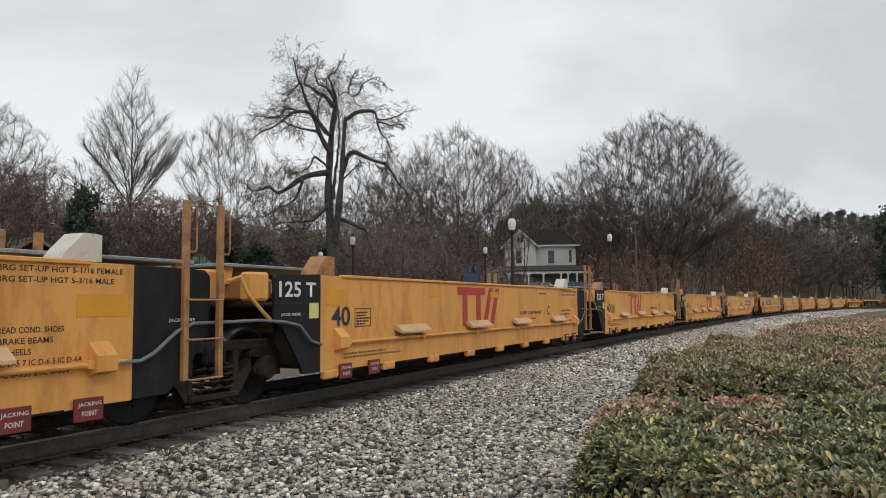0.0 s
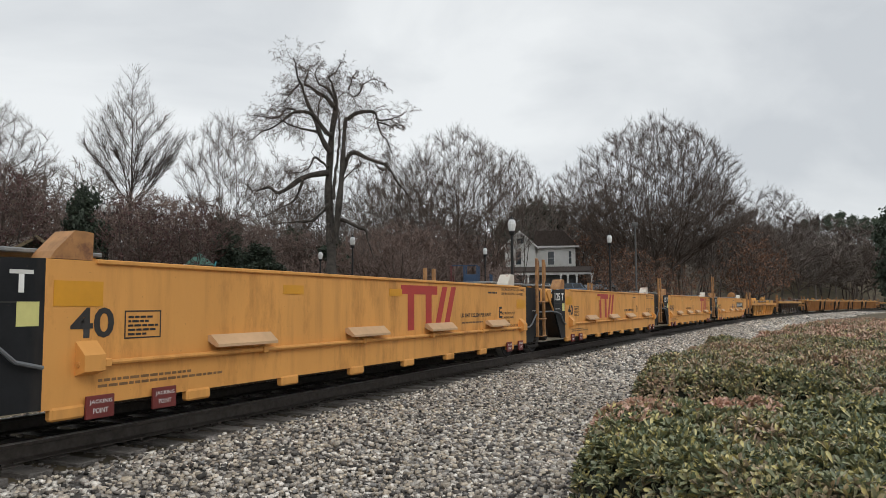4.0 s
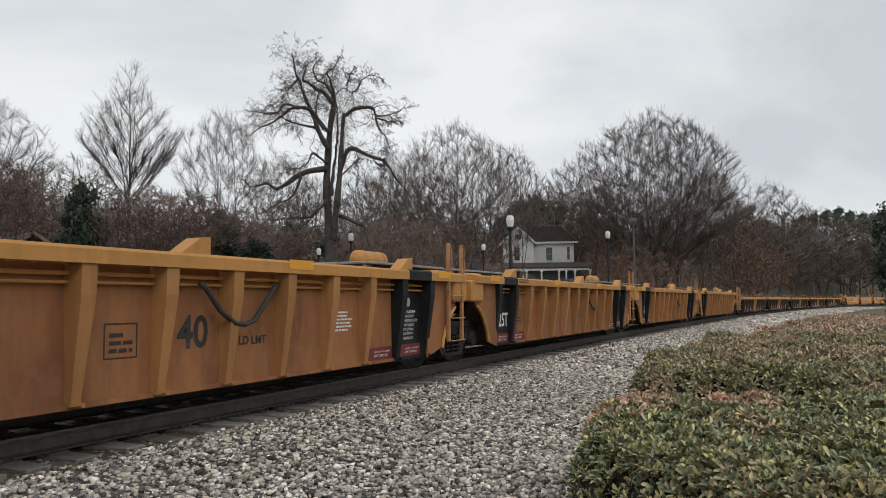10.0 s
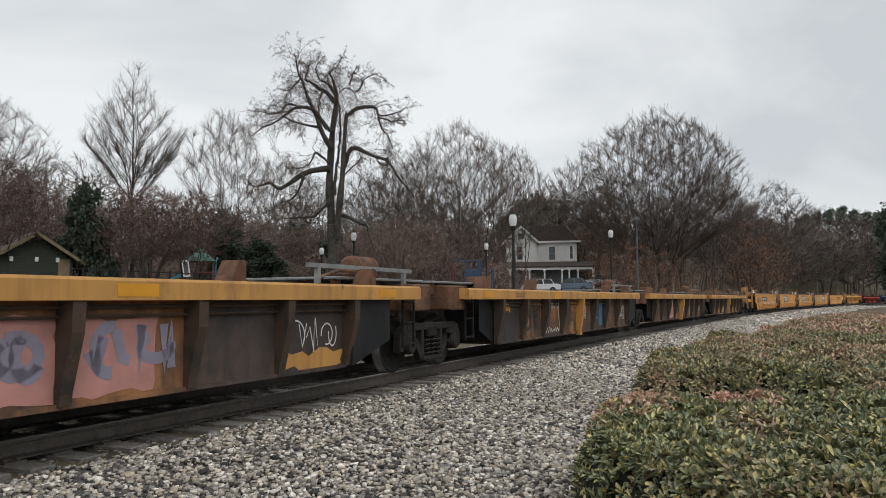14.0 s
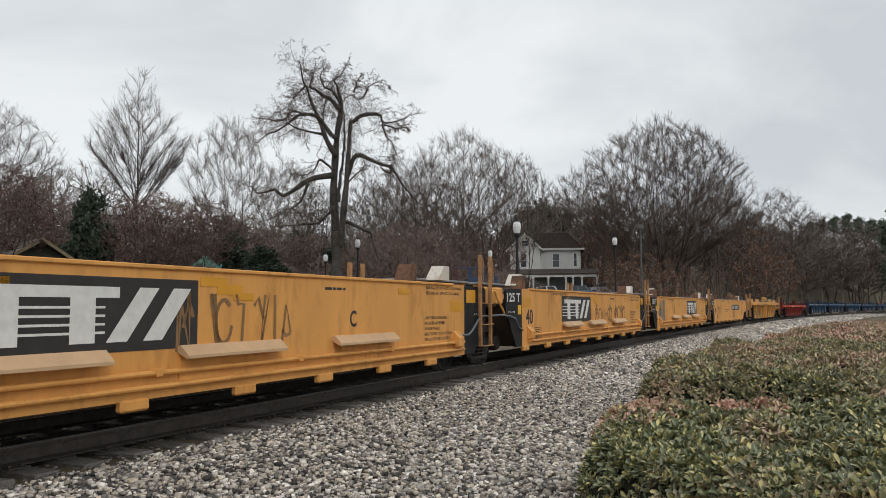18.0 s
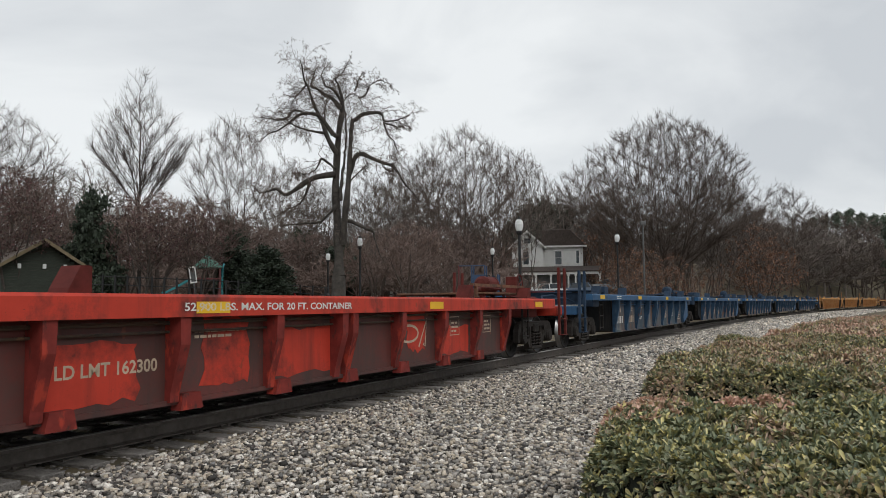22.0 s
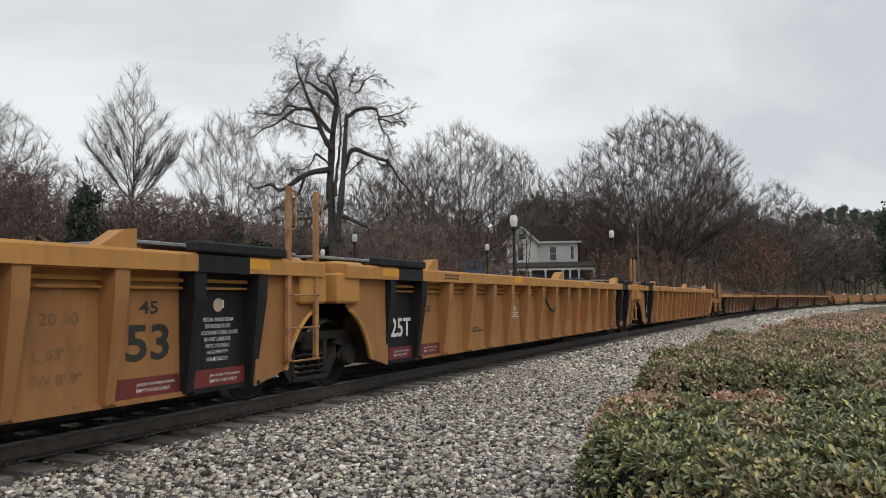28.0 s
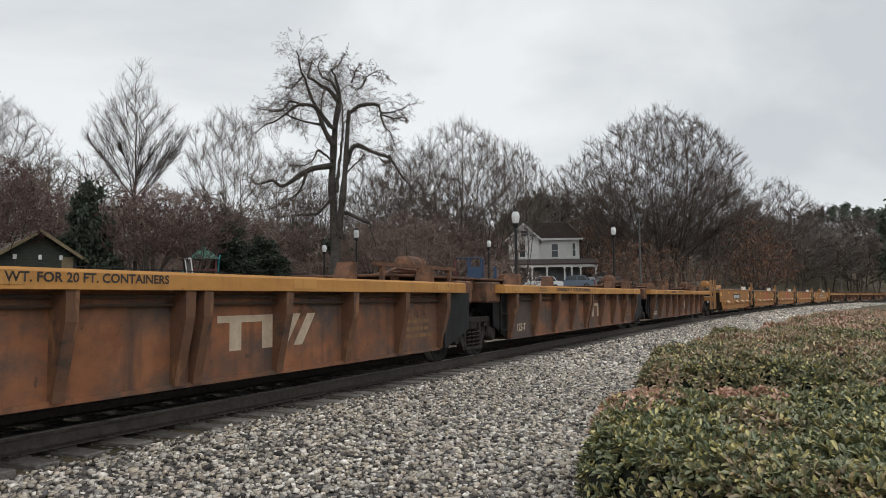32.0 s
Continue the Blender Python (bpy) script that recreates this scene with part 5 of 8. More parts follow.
def ribbed_unit(a, b, fe, re, style, spec):
    """Wells with a heavy top chord, ribs and recessed panels; style picks heights and paints."""
    L = b - a
    n = L / 2
    u = Unit(spec["label"], a, b)
    tall = style["tall"]
    z_ct, z_cb, z_b = style["heights"]
    Y, YP = (-1.53, -1.28) if tall else (-1.5, -1.26)
    ca = -n + ((0.3 if tall else 0.8) if not fe else -0.1 if tall else -0.35)
    cb = n - ((0.25 if tall else 1.2) if not re else -0.1 if tall else -0.35)
    pa, pb = (-n + (2.05 if fe else 1.62), n - (1.48 if spec.get("wide") else 1.65)) if tall else (-6.12, 6.12)
    chord = style["chord"]
    # chord with a rolled lip
    prof = [(-0.11, z_cb), (-0.11, z_ct - 0.03), (-0.085, z_ct), (0.11, z_ct), (0.11, z_cb)]
    u.put("top_chord", cached(("chord", round(cb - ca, 2), z_ct, chord.name), lambda: prism(prof, "x", 0, cb - ca), chord), ca, Y + 0.1, 0, "heavy painted top chord")
    u.put("far_chord", cached(("chord", round(cb - ca, 2), z_ct, chord.name), None), ca, -Y - 0.1, 0, "heavy painted top chord")
    u.put("far_side", cached(("farside", round(pb - pa, 2), z_cb, style["panel"].name), lambda: boxes((0, pb - pa, -0.02, 0.02, z_b, z_cb)), style["panel"]), pa, -YP, 0)
    u.put("well_floor", cached(("rfloor", round(L, 2), z_cb, z_b), lambda: boxes((pa + 0.3, pb - 0.3, -1.2, 1.2, z_b, z_b + 0.08), (pa + 0.2, pa + 0.3, -1.2, 1.2, z_b, z_cb), (pb - 0.3, pb - 0.2, -1.2, 1.2, z_b, z_cb)), M_RIB))
    tidy_ends(u, fe, re)
    nb = max(4, round((pb - pa) / (1.02 if tall else 1.53)))
    bw = (pb - pa) / nb
    blacks = set(style.get("black_bays", lambda k, nb, fe, re: ())(nb, fe, re) if "black_bays" in style else ())
    panels = []
    for i in range(nb):
        m = M_BLACK if i in blacks else M_DUSK if i in spec.get("dark", ()) else style["panel"]
        pm = cached(("panel", round(bw, 3), z_cb, z_b, m.name), lambda: boxes((0, bw - 0.004, -0.012, 0.012, z_b, z_cb), (0, bw - 0.004, -0.05, 0.012, z_b, z_b + 0.05)), m)
        p = u.put("side_panel", pm, pa + i * bw, YP, 0)
        panels.append(p)
        if tall and (i in (0, 1, nb - 1, nb - 2)) and not (i == 0 and fe and False):
            u.put("jacking_band", quad(bw - 0.1, 0.19, M_MAROON), 0.05, -0.0165, z_b + 0.052, "maroon jacking band", p)
            u.text("JACK IN THIS AREA", 0.38, z_b + 0.15, 0.036, 0.5, M_WHITE, -0.021, parent=p)
            u.text("EMPTY CAR ONLY", 0.38, z_b + 0.095, 0.036, 0.44, M_WHITE, -0.021, parent=p)
    mid = spec.get("mid", nb // 2)
    pair = style["rib2"] is style["rib"] or style.get("pair")
    for i in range(nb + 1):
        double = (not tall) and i == mid
        for dx in ((-0.13, 0.13) if double and pair else (0.0,)):
            m = M_BLACK if (i in blacks or i - 1 in blacks) and tall else (style["rib2"] if double else style["rib"])
            lean = 0.0
            rm = cached(("rib", z_cb, z_b, double and not pair, m.name), lambda: rib_mesh(z_b, z_cb, tall, double and not pair), m)
            u.put("rib", rm, pa + i * bw + dx, YP, 0)
    for k, z in enumerate((z_cb - 0.09, z_cb - 0.17) if tall else (z_cb - 0.06, z_cb - 0.15)):
        u.put("side_pipe", cached(("rpipe", round(pb - pa, 2), style["pipe"].name, k), lambda: rods([(0, 0, 0), ((pb - pa) * 0.5, 0, 0.004), (pb - pa, 0, 0)], r=0.022 if k == 0 else 0.016), style["pipe"]), pa, YP - 0.06, z)
    if style.get("feet"):
        for i in range(1, nb):
            u.put("jacking_foot", cached(("foot", style["rib2"].name), lambda: prism([(-0.16, 0), (0.16, 0), (0.12, 0.17), (-0.12, 0.17)], "y", -0.11, 0.03), style["rib2"]), pa + i * bw + 0.22, YP, z_b - 0.06)
    # ends: arch plates, black recess
    for s, end in ((-1, fe), (1, re)):
        e0 = pa if s < 0 else pb
        if tall:
            pts = [(0, z_b), (0, z_cb)] + [(1.15 if not end else 1.55, z_cb)] + ([(1.15, 1.15)] if not end else [(1.55, 0.98)])
            cxr, r = 1.62 if not end else 1.7, 1.12 if not end else 1.15
            arc = [(cxr - r * math.cos(t), 0.12 + r * math.sin(t)) for t in np.linspace(math.pi * (0.5 if not end else 0.56), 0.25, 9)]
            arc = [(x, z) for x, z in arc if x < (1.15 if not end else 1.55)]
            pts = pts + arc
            pts = [(s * x, z) for x, z in pts]
            u.put("arch_plate", cached(("arch", s, end, z_cb, style["chord"].name), lambda: prism(pts, "y", -0.015, 0.015), style["panel"]), e0, YP - 0.12, 0, "end plate arched over the wheels")
            if end:
                u.put("small_print", bars(0.95, 0.34, 5, 91, M_INK), e0 + (0.25 if s > 0 else -1.25), YP - 0.137, 1.08)
            rim = [(s * x, -0.04, z) for x, z in arc]
            if len(rim) > 2:
                u.put("arch_rim", cached(("rim", s, end, z_cb, style["chord"].name), lambda: rods(rim, r=0.03), M_YELWORN), e0, YP - 0.12, 0)
        else:
            u.put("end_bulkhead", cached(("bulk", z_cb, z_b), lambda: boxes((-0.02, 0.02, -1.22, 1.22, z_b + 0.06, z_cb)), M_BLACK), e0 + s * 0.03)
            if not end:
                x0, x1 = sorted((s * 0.02, s * (0.8 if s < 0 else 1.1)))
                # real on blue cars; on brown ones added in black as the dark void
                u.put("closing_plate", cached(("closing", s, z_cb, style["close"].name), lambda: prism([(x0, z_b + 0.02 if s > 0 else 0.62), (x0 if s > 0 else x1, z_b + 0.02), (x1 if s > 0 else x1, 0.62 if s > 0 else z_b + 0.03), (x1, z_cb - 0.002), (x0, z_cb - 0.002)], "y", -0.012, 0.012), style["close"] if s > 0 else M_BLACK), e0, YP + 0.03 if s < 0 else YP - 0.12, 0, "end plate beside the bogie")
            u.put("step_ladder", cached(("steps", style["rib"].name), lambda: boxes((-0.2, -0.17, -0.02, 0.02, 0.45, 1.28), (0.17, 0.2, -0.02, 0.02, 0.45, 1.3), (-0.2, 0.2, -0.02, 0.02, 0.5, 0.53), (-0.2, 0.2, -0.02, 0.02, 0.85, 0.88), (-0.2, 0.2, -0.02, 0.02, 1.18, 1.21)), M_DARK), s * (n - 1.25), -1.3, 0)
        x0, x1 = sorted((s * (n - 0.2), s * (n - 3.0)))
        deck(u, x0, x1, z_ct + 0.09, M_GRATE if tall else style["deck"], style["gear"])
        u.put("cross_beam", cached(("rbeam", style["gear"].name, z_ct), lambda: boxes((-0.35, 0.35, -1.3, 1.3, z_cb - 0.2, z_ct + 0.05), bev=0.03), style["gear"]), s * (n - 0.75))
    zt = z_ct
    if style.get("housing"):
        hs = u.put("end_housing", cached(("housing",), lambda: prism([(-0.5, z_cb + 0.03), (1.55, z_cb + 0.03), (2.2, z_ct + 0.02), (2.3, z_ct + 0.13), (1.2, z_ct + 0.15), (1.05, z_ct + 0.24), (-0.5, z_ct + 0.26)], "y", -1.52, 1.52), chord), -n, 0, 0, "raised yellow end housing over the wheels")
        u.put("vent_plate", quad(0.42, 0.13, M_RIB), 0.55, -1.5265, z_cb + 0.2, "dark vent in the housing", hs)
        u.put("reflector", quad(0.6, 0.09, M_REFLECT), 1.2, -1.5265, z_ct - 0.05, parent=hs)
        u.put("housing_lip", cached(("lip",), lambda: boxes((-0.5, 1.1, -1.56, -1.52, z_ct + 0.02, z_ct + 0.05), bev=0.01), M_YELWORN), parent=hs)
        for gx in (1.6, 2.15):
            guide(u, -n + gx, z_ct + 0.1, chord, y=-1.3, w=0.36, h=0.3)
    if tall:
        for f in (0.14, 0.52, 0.84):
            u.put("chord_bracket", cached(("cbr", chord.name), lambda: prism([(-0.22, 0), (0.2, 0), (0.2, 0.19), (0.05, 0.17)], "y", -0.1, 0.1), chord), ca + f * (cb - ca), Y + 0.12, zt, "small wedge bracket on the chord")
        if not spec.get("wide"):
            tank(u, n - 1.9, -0.4, zt + 0.22, 0.15, 1.0, M_OCHRETOP)
        if not re:
            ladder(u, n - 0.98, n - 0.4, 0.5, 2.65 if spec.get("wide") else 2.25, -1.5, M_LADDER, 3, 1)
        for s in ([-1] if not fe else []) + ([1] if not re else []):
            u.put("corner_box", cached(("cbox", chord.name), lambda: boxes((-0.28, 0.28, -0.14, 0.16, 1.2, 1.62), bev=0.03), chord), s * (n - 0.42), -1.36, 0)
            x0, x1 = sorted((s * (n - 2.55), s * (n - 1.75)))
            u.put("chord_band", cached(("cband", z_ct), lambda: prism([(-0.116, z_cb - 0.004), (-0.116, z_ct - 0.02), (-0.09, z_ct + 0.005), (0.1, z_ct + 0.005), (0.1, z_cb - 0.004)], "x", 0, 0.8), M_BLACK), x0, Y + 0.1, 0, "black painted band on the chord")
            if spec.get("wide"):
                u.put("end_beam", cached(("ebeam",), lambda: boxes((0, 1.5, -0.09, 0.1, 1.75, 1.87), bev=0.02), M_BLACK), min(s * (n - 2.6), s * (n - 1.1)), Y + 0.04, 0, "black raised container guide beam")
    else:
        for f in (0.08, 0.27, 0.74, 0.92):
            guide(u, ca + f * (cb - ca), zt - 0.02, style["gear"], y=-1.22, w=0.26, h=0.27)
        tank(u, n - 1.3, -0.4, zt + 0.33, 0.19, 0.85, style["gear"])
        u.put("deck_bar", cached(("dbar", style["deck"].name), lambda: boxes((-1.5, 1.5, -0.03, 0.03, 0.0, 0.06), (-1.3, -1.22, -0.03, 0.03, -0.22, 0), (1.22, 1.3, -0.03, 0.03, -0.22, 0)), style["deck"]), n - 2.3, -1.1, zt + 0.24)
        for k in range(3):
            u.put("brake_rod", cached(("brod", k, style["gear"].name), lambda: rods([(-1.1, 0, 0.1), (-0.4, 0.1, 0.25 - 0.05 * k), (0.5, 0.0, 0.22), (1.0, 0.1, 0.05)], r=0.03), style["gear"]), n - 2.0 + 0.25 * k, -0.8 + 0.35 * k, zt)
        u.put("valve_box", cached(("valve", style["gear"].name), lambda: boxes((-0.22, 0.22, -0.2, 0.2, 0, 0.27), (-0.3, -0.2, -0.1, 0.1, 0.05, 0.2), bev=0.02), style["gear"]), -n + 2.7, -0.9, zt)
    if fe:
        car_end(u, -n, -1, chord if chord is not M_GRIME else M_OCHRE, style["gear"], wheel=False)
    if re:
        car_end(u, n, 1, chord, style["gear"])
    # markings
    yc, yp = Y - 0.0135, YP - 0.0155
    for f in (0.06, 0.35, 0.64, 0.93):
        u.put("reflector", quad(0.5, 0.12, style["reflector"]), ca + f * (cb - ca) - 0.2, yc, z_cb + (0.05 if tall else 0.035), "orange reflective tape")
    st = style["ink"]
    u.put("small_print", bars(0.85, 0.11, 2, 31, st), ca + 0.16 * (cb - ca), yc, z_cb + 0.05)
    if spec.get("chord_text"):
        u.text(spec["chord_text"], ca + spec.get("text_at", 0.33) * (cb - ca), z_cb + 0.045, 0.1, 3.1, M_WHITE if chord is M_RED else M_INK, yc - 0.001, "stencilled weight limit")
    yb = 0.62
    for kind, i, *rest in spec.get("bays", ()):
        i = i if i >= 0 else nb + i
        if not 0 <= i < nb:
            continue
        p = panels[i]
        if kind == "text":
            s, z, h, w, m = rest
            u.text(s, (bw - w) / 2 + (0.1 if i == 0 and style["tall"] else 0.02), z, h, w, m, -0.0165, parent=p)
        elif kind == "number":
            m, back, zn = (*rest, 0.58)[:3]
            if back:
                q = u.put("number_panel", quad(bw - 0.1, 0.36, M_INK), 0.05, -0.0145, 0.52, "dark panel with a painted number, made as bars", p)
            u.put("number_bars", glyphs(round(bw * 0.72, 2), 0.23, 5, i, m), bw * 0.13, -0.0205, zn, parent=p)
        elif kind == "notes":
            u.put("badge", cached(("badge",), lambda: lathe([(-0.002, 0.075), (0.002, 0.075)], "y", 16), M_TAN), bw * 0.5, -0.0165, 1.2, "pale round badge", p)
            for j, (t_, w_) in enumerate((("SPECIAL BRAKE BEAM", 0.5), ("SEE BADGE PLATE", 0.4), ("2 INCH TREAD COND. SHOES", 0.66), ("DO NOT LUBRICATE", 0.42), ("ARTIC. COUPLING", 0.38), ("CAR EQUIPPED WITH", 0.34), ("NON-METALLIC C.P.", 0.34))):
                u.text(t_, bw * 0.5 - w_ / 2, 1.02 - 0.072 * j, 0.044, w_, M_WHITE, -0.0165, parent=p)
        elif kind == "ribbon":
            for col, lean in ((M_LOGO, 1), (M_BLUESPRAY, -1)):
                u.put("ribbon_emblem", cached(("ribbon", col.name), lambda: prism([(-0.2 * lean - 0.04, -0.2), (-0.2 * lean + 0.05, -0.2), (0.2 * lean + 0.04, 0.2), (0.2 * lean - 0.05, 0.2)], "y", -0.001, 0.001), col), bw * 0.5, -0.0165 - 0.002 * lean, 0.92, "crossed ribbon emblem", p)
            u.put("small_print", bars(0.12, 0.16, 2, 77, M_FADED), bw * 0.5 - 0.4, -0.0165, 0.84, parent=p)
            u.put("small_print", bars(0.12, 0.16, 2, 78, M_FADED), bw * 0.5 + 0.28, -0.0165, 0.84, parent=p)
            u.put("small_print", bars(round(bw * 0.6, 2), 0.13, 2, 79, M_FADED), bw * 0.2, -0.0165, 0.55, parent=p)
        elif kind == "hose":
            u.put("looped_hose", cached(("vhose",), lambda: rods([(-0.05, -0.1, 1.44), (0.0, -0.13, 1.4), (0.22, -0.15, 1.14), (0.45, -0.16, 1.0), (0.62, -0.16, 0.98), (0.78, -0.16, 1.02), (0.98, -0.15, 1.22), (1.2, -0.13, 1.42), (1.28, -0.1, 1.44)], r=0.03, sides=8), M_RUBBER), bw * rest[0], -0.02, -0.02 if tall else -0.22, "dark rubber hose hanging in a loop", p)
        elif kind == "print":
            rows, m, z, h = rest
            u.put("small_print", bars(round(bw * 0.6, 2), h, rows, 40 + i, m), bw * 0.22, -0.0165, z, parent=p)
        elif kind == "box":
            q = u.put("data_box", outline(0.4, 0.34, 0.014, rest[0]), bw * 0.36, -0.0165, 0.68, "outlined data box", p)
            u.put("small_print", bars(0.28, 0.22, 3, 50 + i, rest[0]), 0.06, -0.001, 0.06, parent=q)
        elif kind == "emblem":
            u.put("emblem", emblem(round(bw * rest[2], 2), 0.4, rest[0]), bw * (0.5 - rest[2] / 2 + (rest[3] if len(rest) > 3 else 0)), -0.0165, rest[1], "painted emblem", p)
        elif kind == "patch":
            m, fx, z, w, h = rest
            u.put("paint_patch", blot(w, h, m, i + int(100 * z)), bw * fx, -0.0145, z, "sprayed or repainted patch", p)
        elif kind == "jag":
            m, w, h, z = rest
            u.put("graffiti", jagged(w, h, i, 0.03, m), bw * 0.1, -0.0195, z, "jagged sprayed outline", p)
        elif kind == "tag":
            m, nn, seed, wd = rest
            u.put("graffiti", scrawl(round(bw * 0.74, 2), 0.5, nn, seed, wd, m), bw * 0.14, -0.0185, 0.52, "sprayed graffiti tag", p)
    if spec.get("spray"):
        u.text(spec["spray"], ca + 0.38 * (cb - ca), z_cb + 0.015, 0.17, 1.6, M_GREENSPRAY, yc, "green sprayed words")
    return u


def rib_mesh(z0, z1, tall, double):
    w, d0, d1 = (0.085, 0.24, 0.11) if tall else ((0.07, 0.23, 0.09) if not double else (0.085, 0.245, 0.13))
    z0 = z0 + (0.03 if not double else -0.03)
    bm = bmesh.new()
    rows = [(z1, d0, w), (z1 - 0.28, d0 * 0.97, w * 0.95), (z0 + 0.1, d1, w * 0.62 if tall else w * 0.9), (z0, d1 * 0.9, w * 0.62 if tall else w * 0.9)]
    rings = [[bm.verts.new(p) for p in ((-w_, 0, z), (-w_, -d, z), (w_, -d, z), (w_, 0, z))] for z, d, w_ in rows]
    for r0, r1 in zip(rings, rings[1:]):
        for k in range(4):
            bm.faces.new((r0[k], r0[(k + 1) % 4], r1[(k + 1) % 4], r1[k]))
    bm.faces.new(rings[0]), bm.faces.new(rings[-1])
    bmesh.ops.recalc_face_normals(bm, faces=bm.faces)
    if tall:
        rod(bm, [(w * 0.5, -0.02, z0 + 0.01), (w * 0.5, -d1 - 0.04, z0 + 0.01)], 0.025, 6)
    elif double:
        box(bm, -0.1, 0.1, -0.14, 0.0, z0 - 0.02, z0 + 0.05)
    return bm


# ---- the consist ----
SPEED = 21.2
MOVERS = []
TALL = dict(tall=True, heights=(1.72, 1.565, 0.27), close=M_BLACK, chord=M_OCHRETOP, panel=M_OCHRERUST, rib=M_OCHRE, rib2=M_OCHRE, pipe=M_OCHRETOP, gear=M_YELWORN, deck=M_GRATE, reflector=M_REFLECT, ink=M_INK,
            black_bays=lambda nb, fe, re: ([0] if not fe else []) + ([nb - 1] if not re else []))
PLAIN = dict(tall=False, heights=(1.57, 1.32, 0.27), close=M_YELWORN, chord=M_YEL, panel=M_YELWORN, rib=M_YELWORN, rib2=M_YEL, pipe=M_RIB, gear=M_YELWORN, deck=M_GRATE, reflector=M_REFLECT, ink=M_INK)
FOOTED = dict(PLAIN, housing=True, heights=(1.33, 1.11, 0.26), panel=M_YEL, rib=M_YELWORN, feet=True)
GRIME = dict(tall=False, heights=(1.445, 1.235, 0.28), close=M_BLACK, chord=M_YELWORN, panel=M_GRIME, rib=M_RIB, rib2=M_YELWORN, pipe=M_RIB, gear=M_RUSTGEAR, deck=M_GRATE, reflector=M_REFLECT, ink=M_FADED)
SOOT = dict(GRIME, heights=(1.48, 1.3, 0.29), pair=True, rib=M_SOOTRIB, chord=M_OCHRETOP, panel=M_SOOT, rib2=M_SOOTRIB, deck=M_RUSTGEAR, reflector=M_YELWORN)
REDS = dict(GRIME, heights=(1.36, 1.13, 0.24), chord=M_RED, panel=M_REDPANEL, rib=M_REDRIB, rib2=M_REDRIB, gear=M_REDDARK, deck=M_RUSTGEAR, reflector=M_BRIGHT, ink=M_TAN, feet=True)
WIDE = dict(TALL, heights=(1.745, 1.55, 0.26), panel=M_OCHRE)
GRIMY = dict(GRIME, heights=(1.51, 1.28, 0.3), panel=M_DUSK, rib2=M_RIB)
BLUES = dict(GRIME, heights=(1.515, 1.335, 0.3), close=M_BLUE, pair=True, chord=M_BLUE, panel=M_BLUEPANEL, rib=M_BLUERIB, rib2=M_BLUERIB, pipe=M_BLUE, gear=M_BLUEDARK, deck=M_BLUEDARK, reflector=M_BRIGHT, ink=M_WHITE)

YEL_LABEL = "clean yellow flat-sided double-stack well car with black ends"
OLD_LABEL = "yellow flat-sided well car with sprayed tags and white guides"
TALL_LABEL = "dusty ochre ribbed well car with black end bays"
GRIME_LABEL = "grimy graffiti-covered ribbed well car with yellow chord"
SOOT_LABEL = "soot-brown ribbed well car with orange top chord"
BLUE_LABEL = "rust-streaked blue ribbed well car with yellow reflectors"


def grime_bays(k):
    out = [("patch", 0, M_REFLECT, 0.3, 0.98, 0.4, 0.16)]
    out += [("text", 0, "48", 0.62, 0.32, 0.5, M_INK)] if k else [("number", 0, M_TAN, False)]
    if k == 1:
        out += [("patch", 3, M_PINK, 0.06, 0.34, 1.36, 0.74), ("patch", 4, M_PINK, 0.05, 0.34, 1.4, 0.74), ("tag", 4, M_LILAC, 3, 61, 0.12), ("tag", 3, M_LILAC, 3, 62, 0.12), ("patch", 5, M_PINK, 0.05, 0.34, 1.0, 0.74), ("tag", 5, M_LILAC, 3, 63, 0.12), ("patch", 7, M_YELWORN, 0.08, 0.34, 1.3, 0.22), ("tag", 7, M_WHITE, 3, 64, 0.022)]
    else:
        out += [("tag", 1, M_INK, 3, 60 + k, 0.09), ("patch", 2, (M_PURPLE, M_PINK, M_GRIME, M_PINK, M_YELWORN)[k], 0.42, 0.36, 0.75, 0.74), ("jag", 2, M_WHITE, 1.2, 0.72, 0.4), ("tag", 3, M_INK, 4, 70 + k, 0.03), ("tag", 2, M_INK, 2, 72 + k, 0.02)]
    if k == 1:
        return out
    out += [("box", 4, M_WHITE), ("patch", 5, (M_BLUESPRAY, M_OCHRE, M_BLUESPRAY, M_OCHRE, M_YELWORN)[k], 0.6, 0.4, 0.4, 0.72), ("tag", 5, M_BLUESPRAY, 3, 86 + k, 0.06)]
    out += [("tag", -1, M_WHITE, 5, 90 + k, 0.03)]
    return out


def soot_bays(k):
    out = [("patch", 0, M_RUSTGEAR, 0.2, 0.95, 0.45, 0.14), ("print", -1, 3, M_FADED, 0.55, 0.36), ("patch", -1, M_RUSTGEAR, 0.4, 0.9, 0.4, 0.2), ("patch", 5, M_RUSTGEAR, 0.3, 0.98, 0.4, 0.1)]
    if k == 0:
        out += [("number", 2, M_TAN, False), ("number", 3, M_TAN, False)]
    else:
        out += [("text", 0, "125-T", 0.45, 0.17, 0.55, M_TAN), ("emblem", 4, M_TAN, 0.62, 1.2, 0.42)] + ([("hose", 2, 0.75)] if k == 1 else [])
    if k == 1:
        out += [("tag", 6, M_WHITE, 5, 123, 0.04)]
    return out


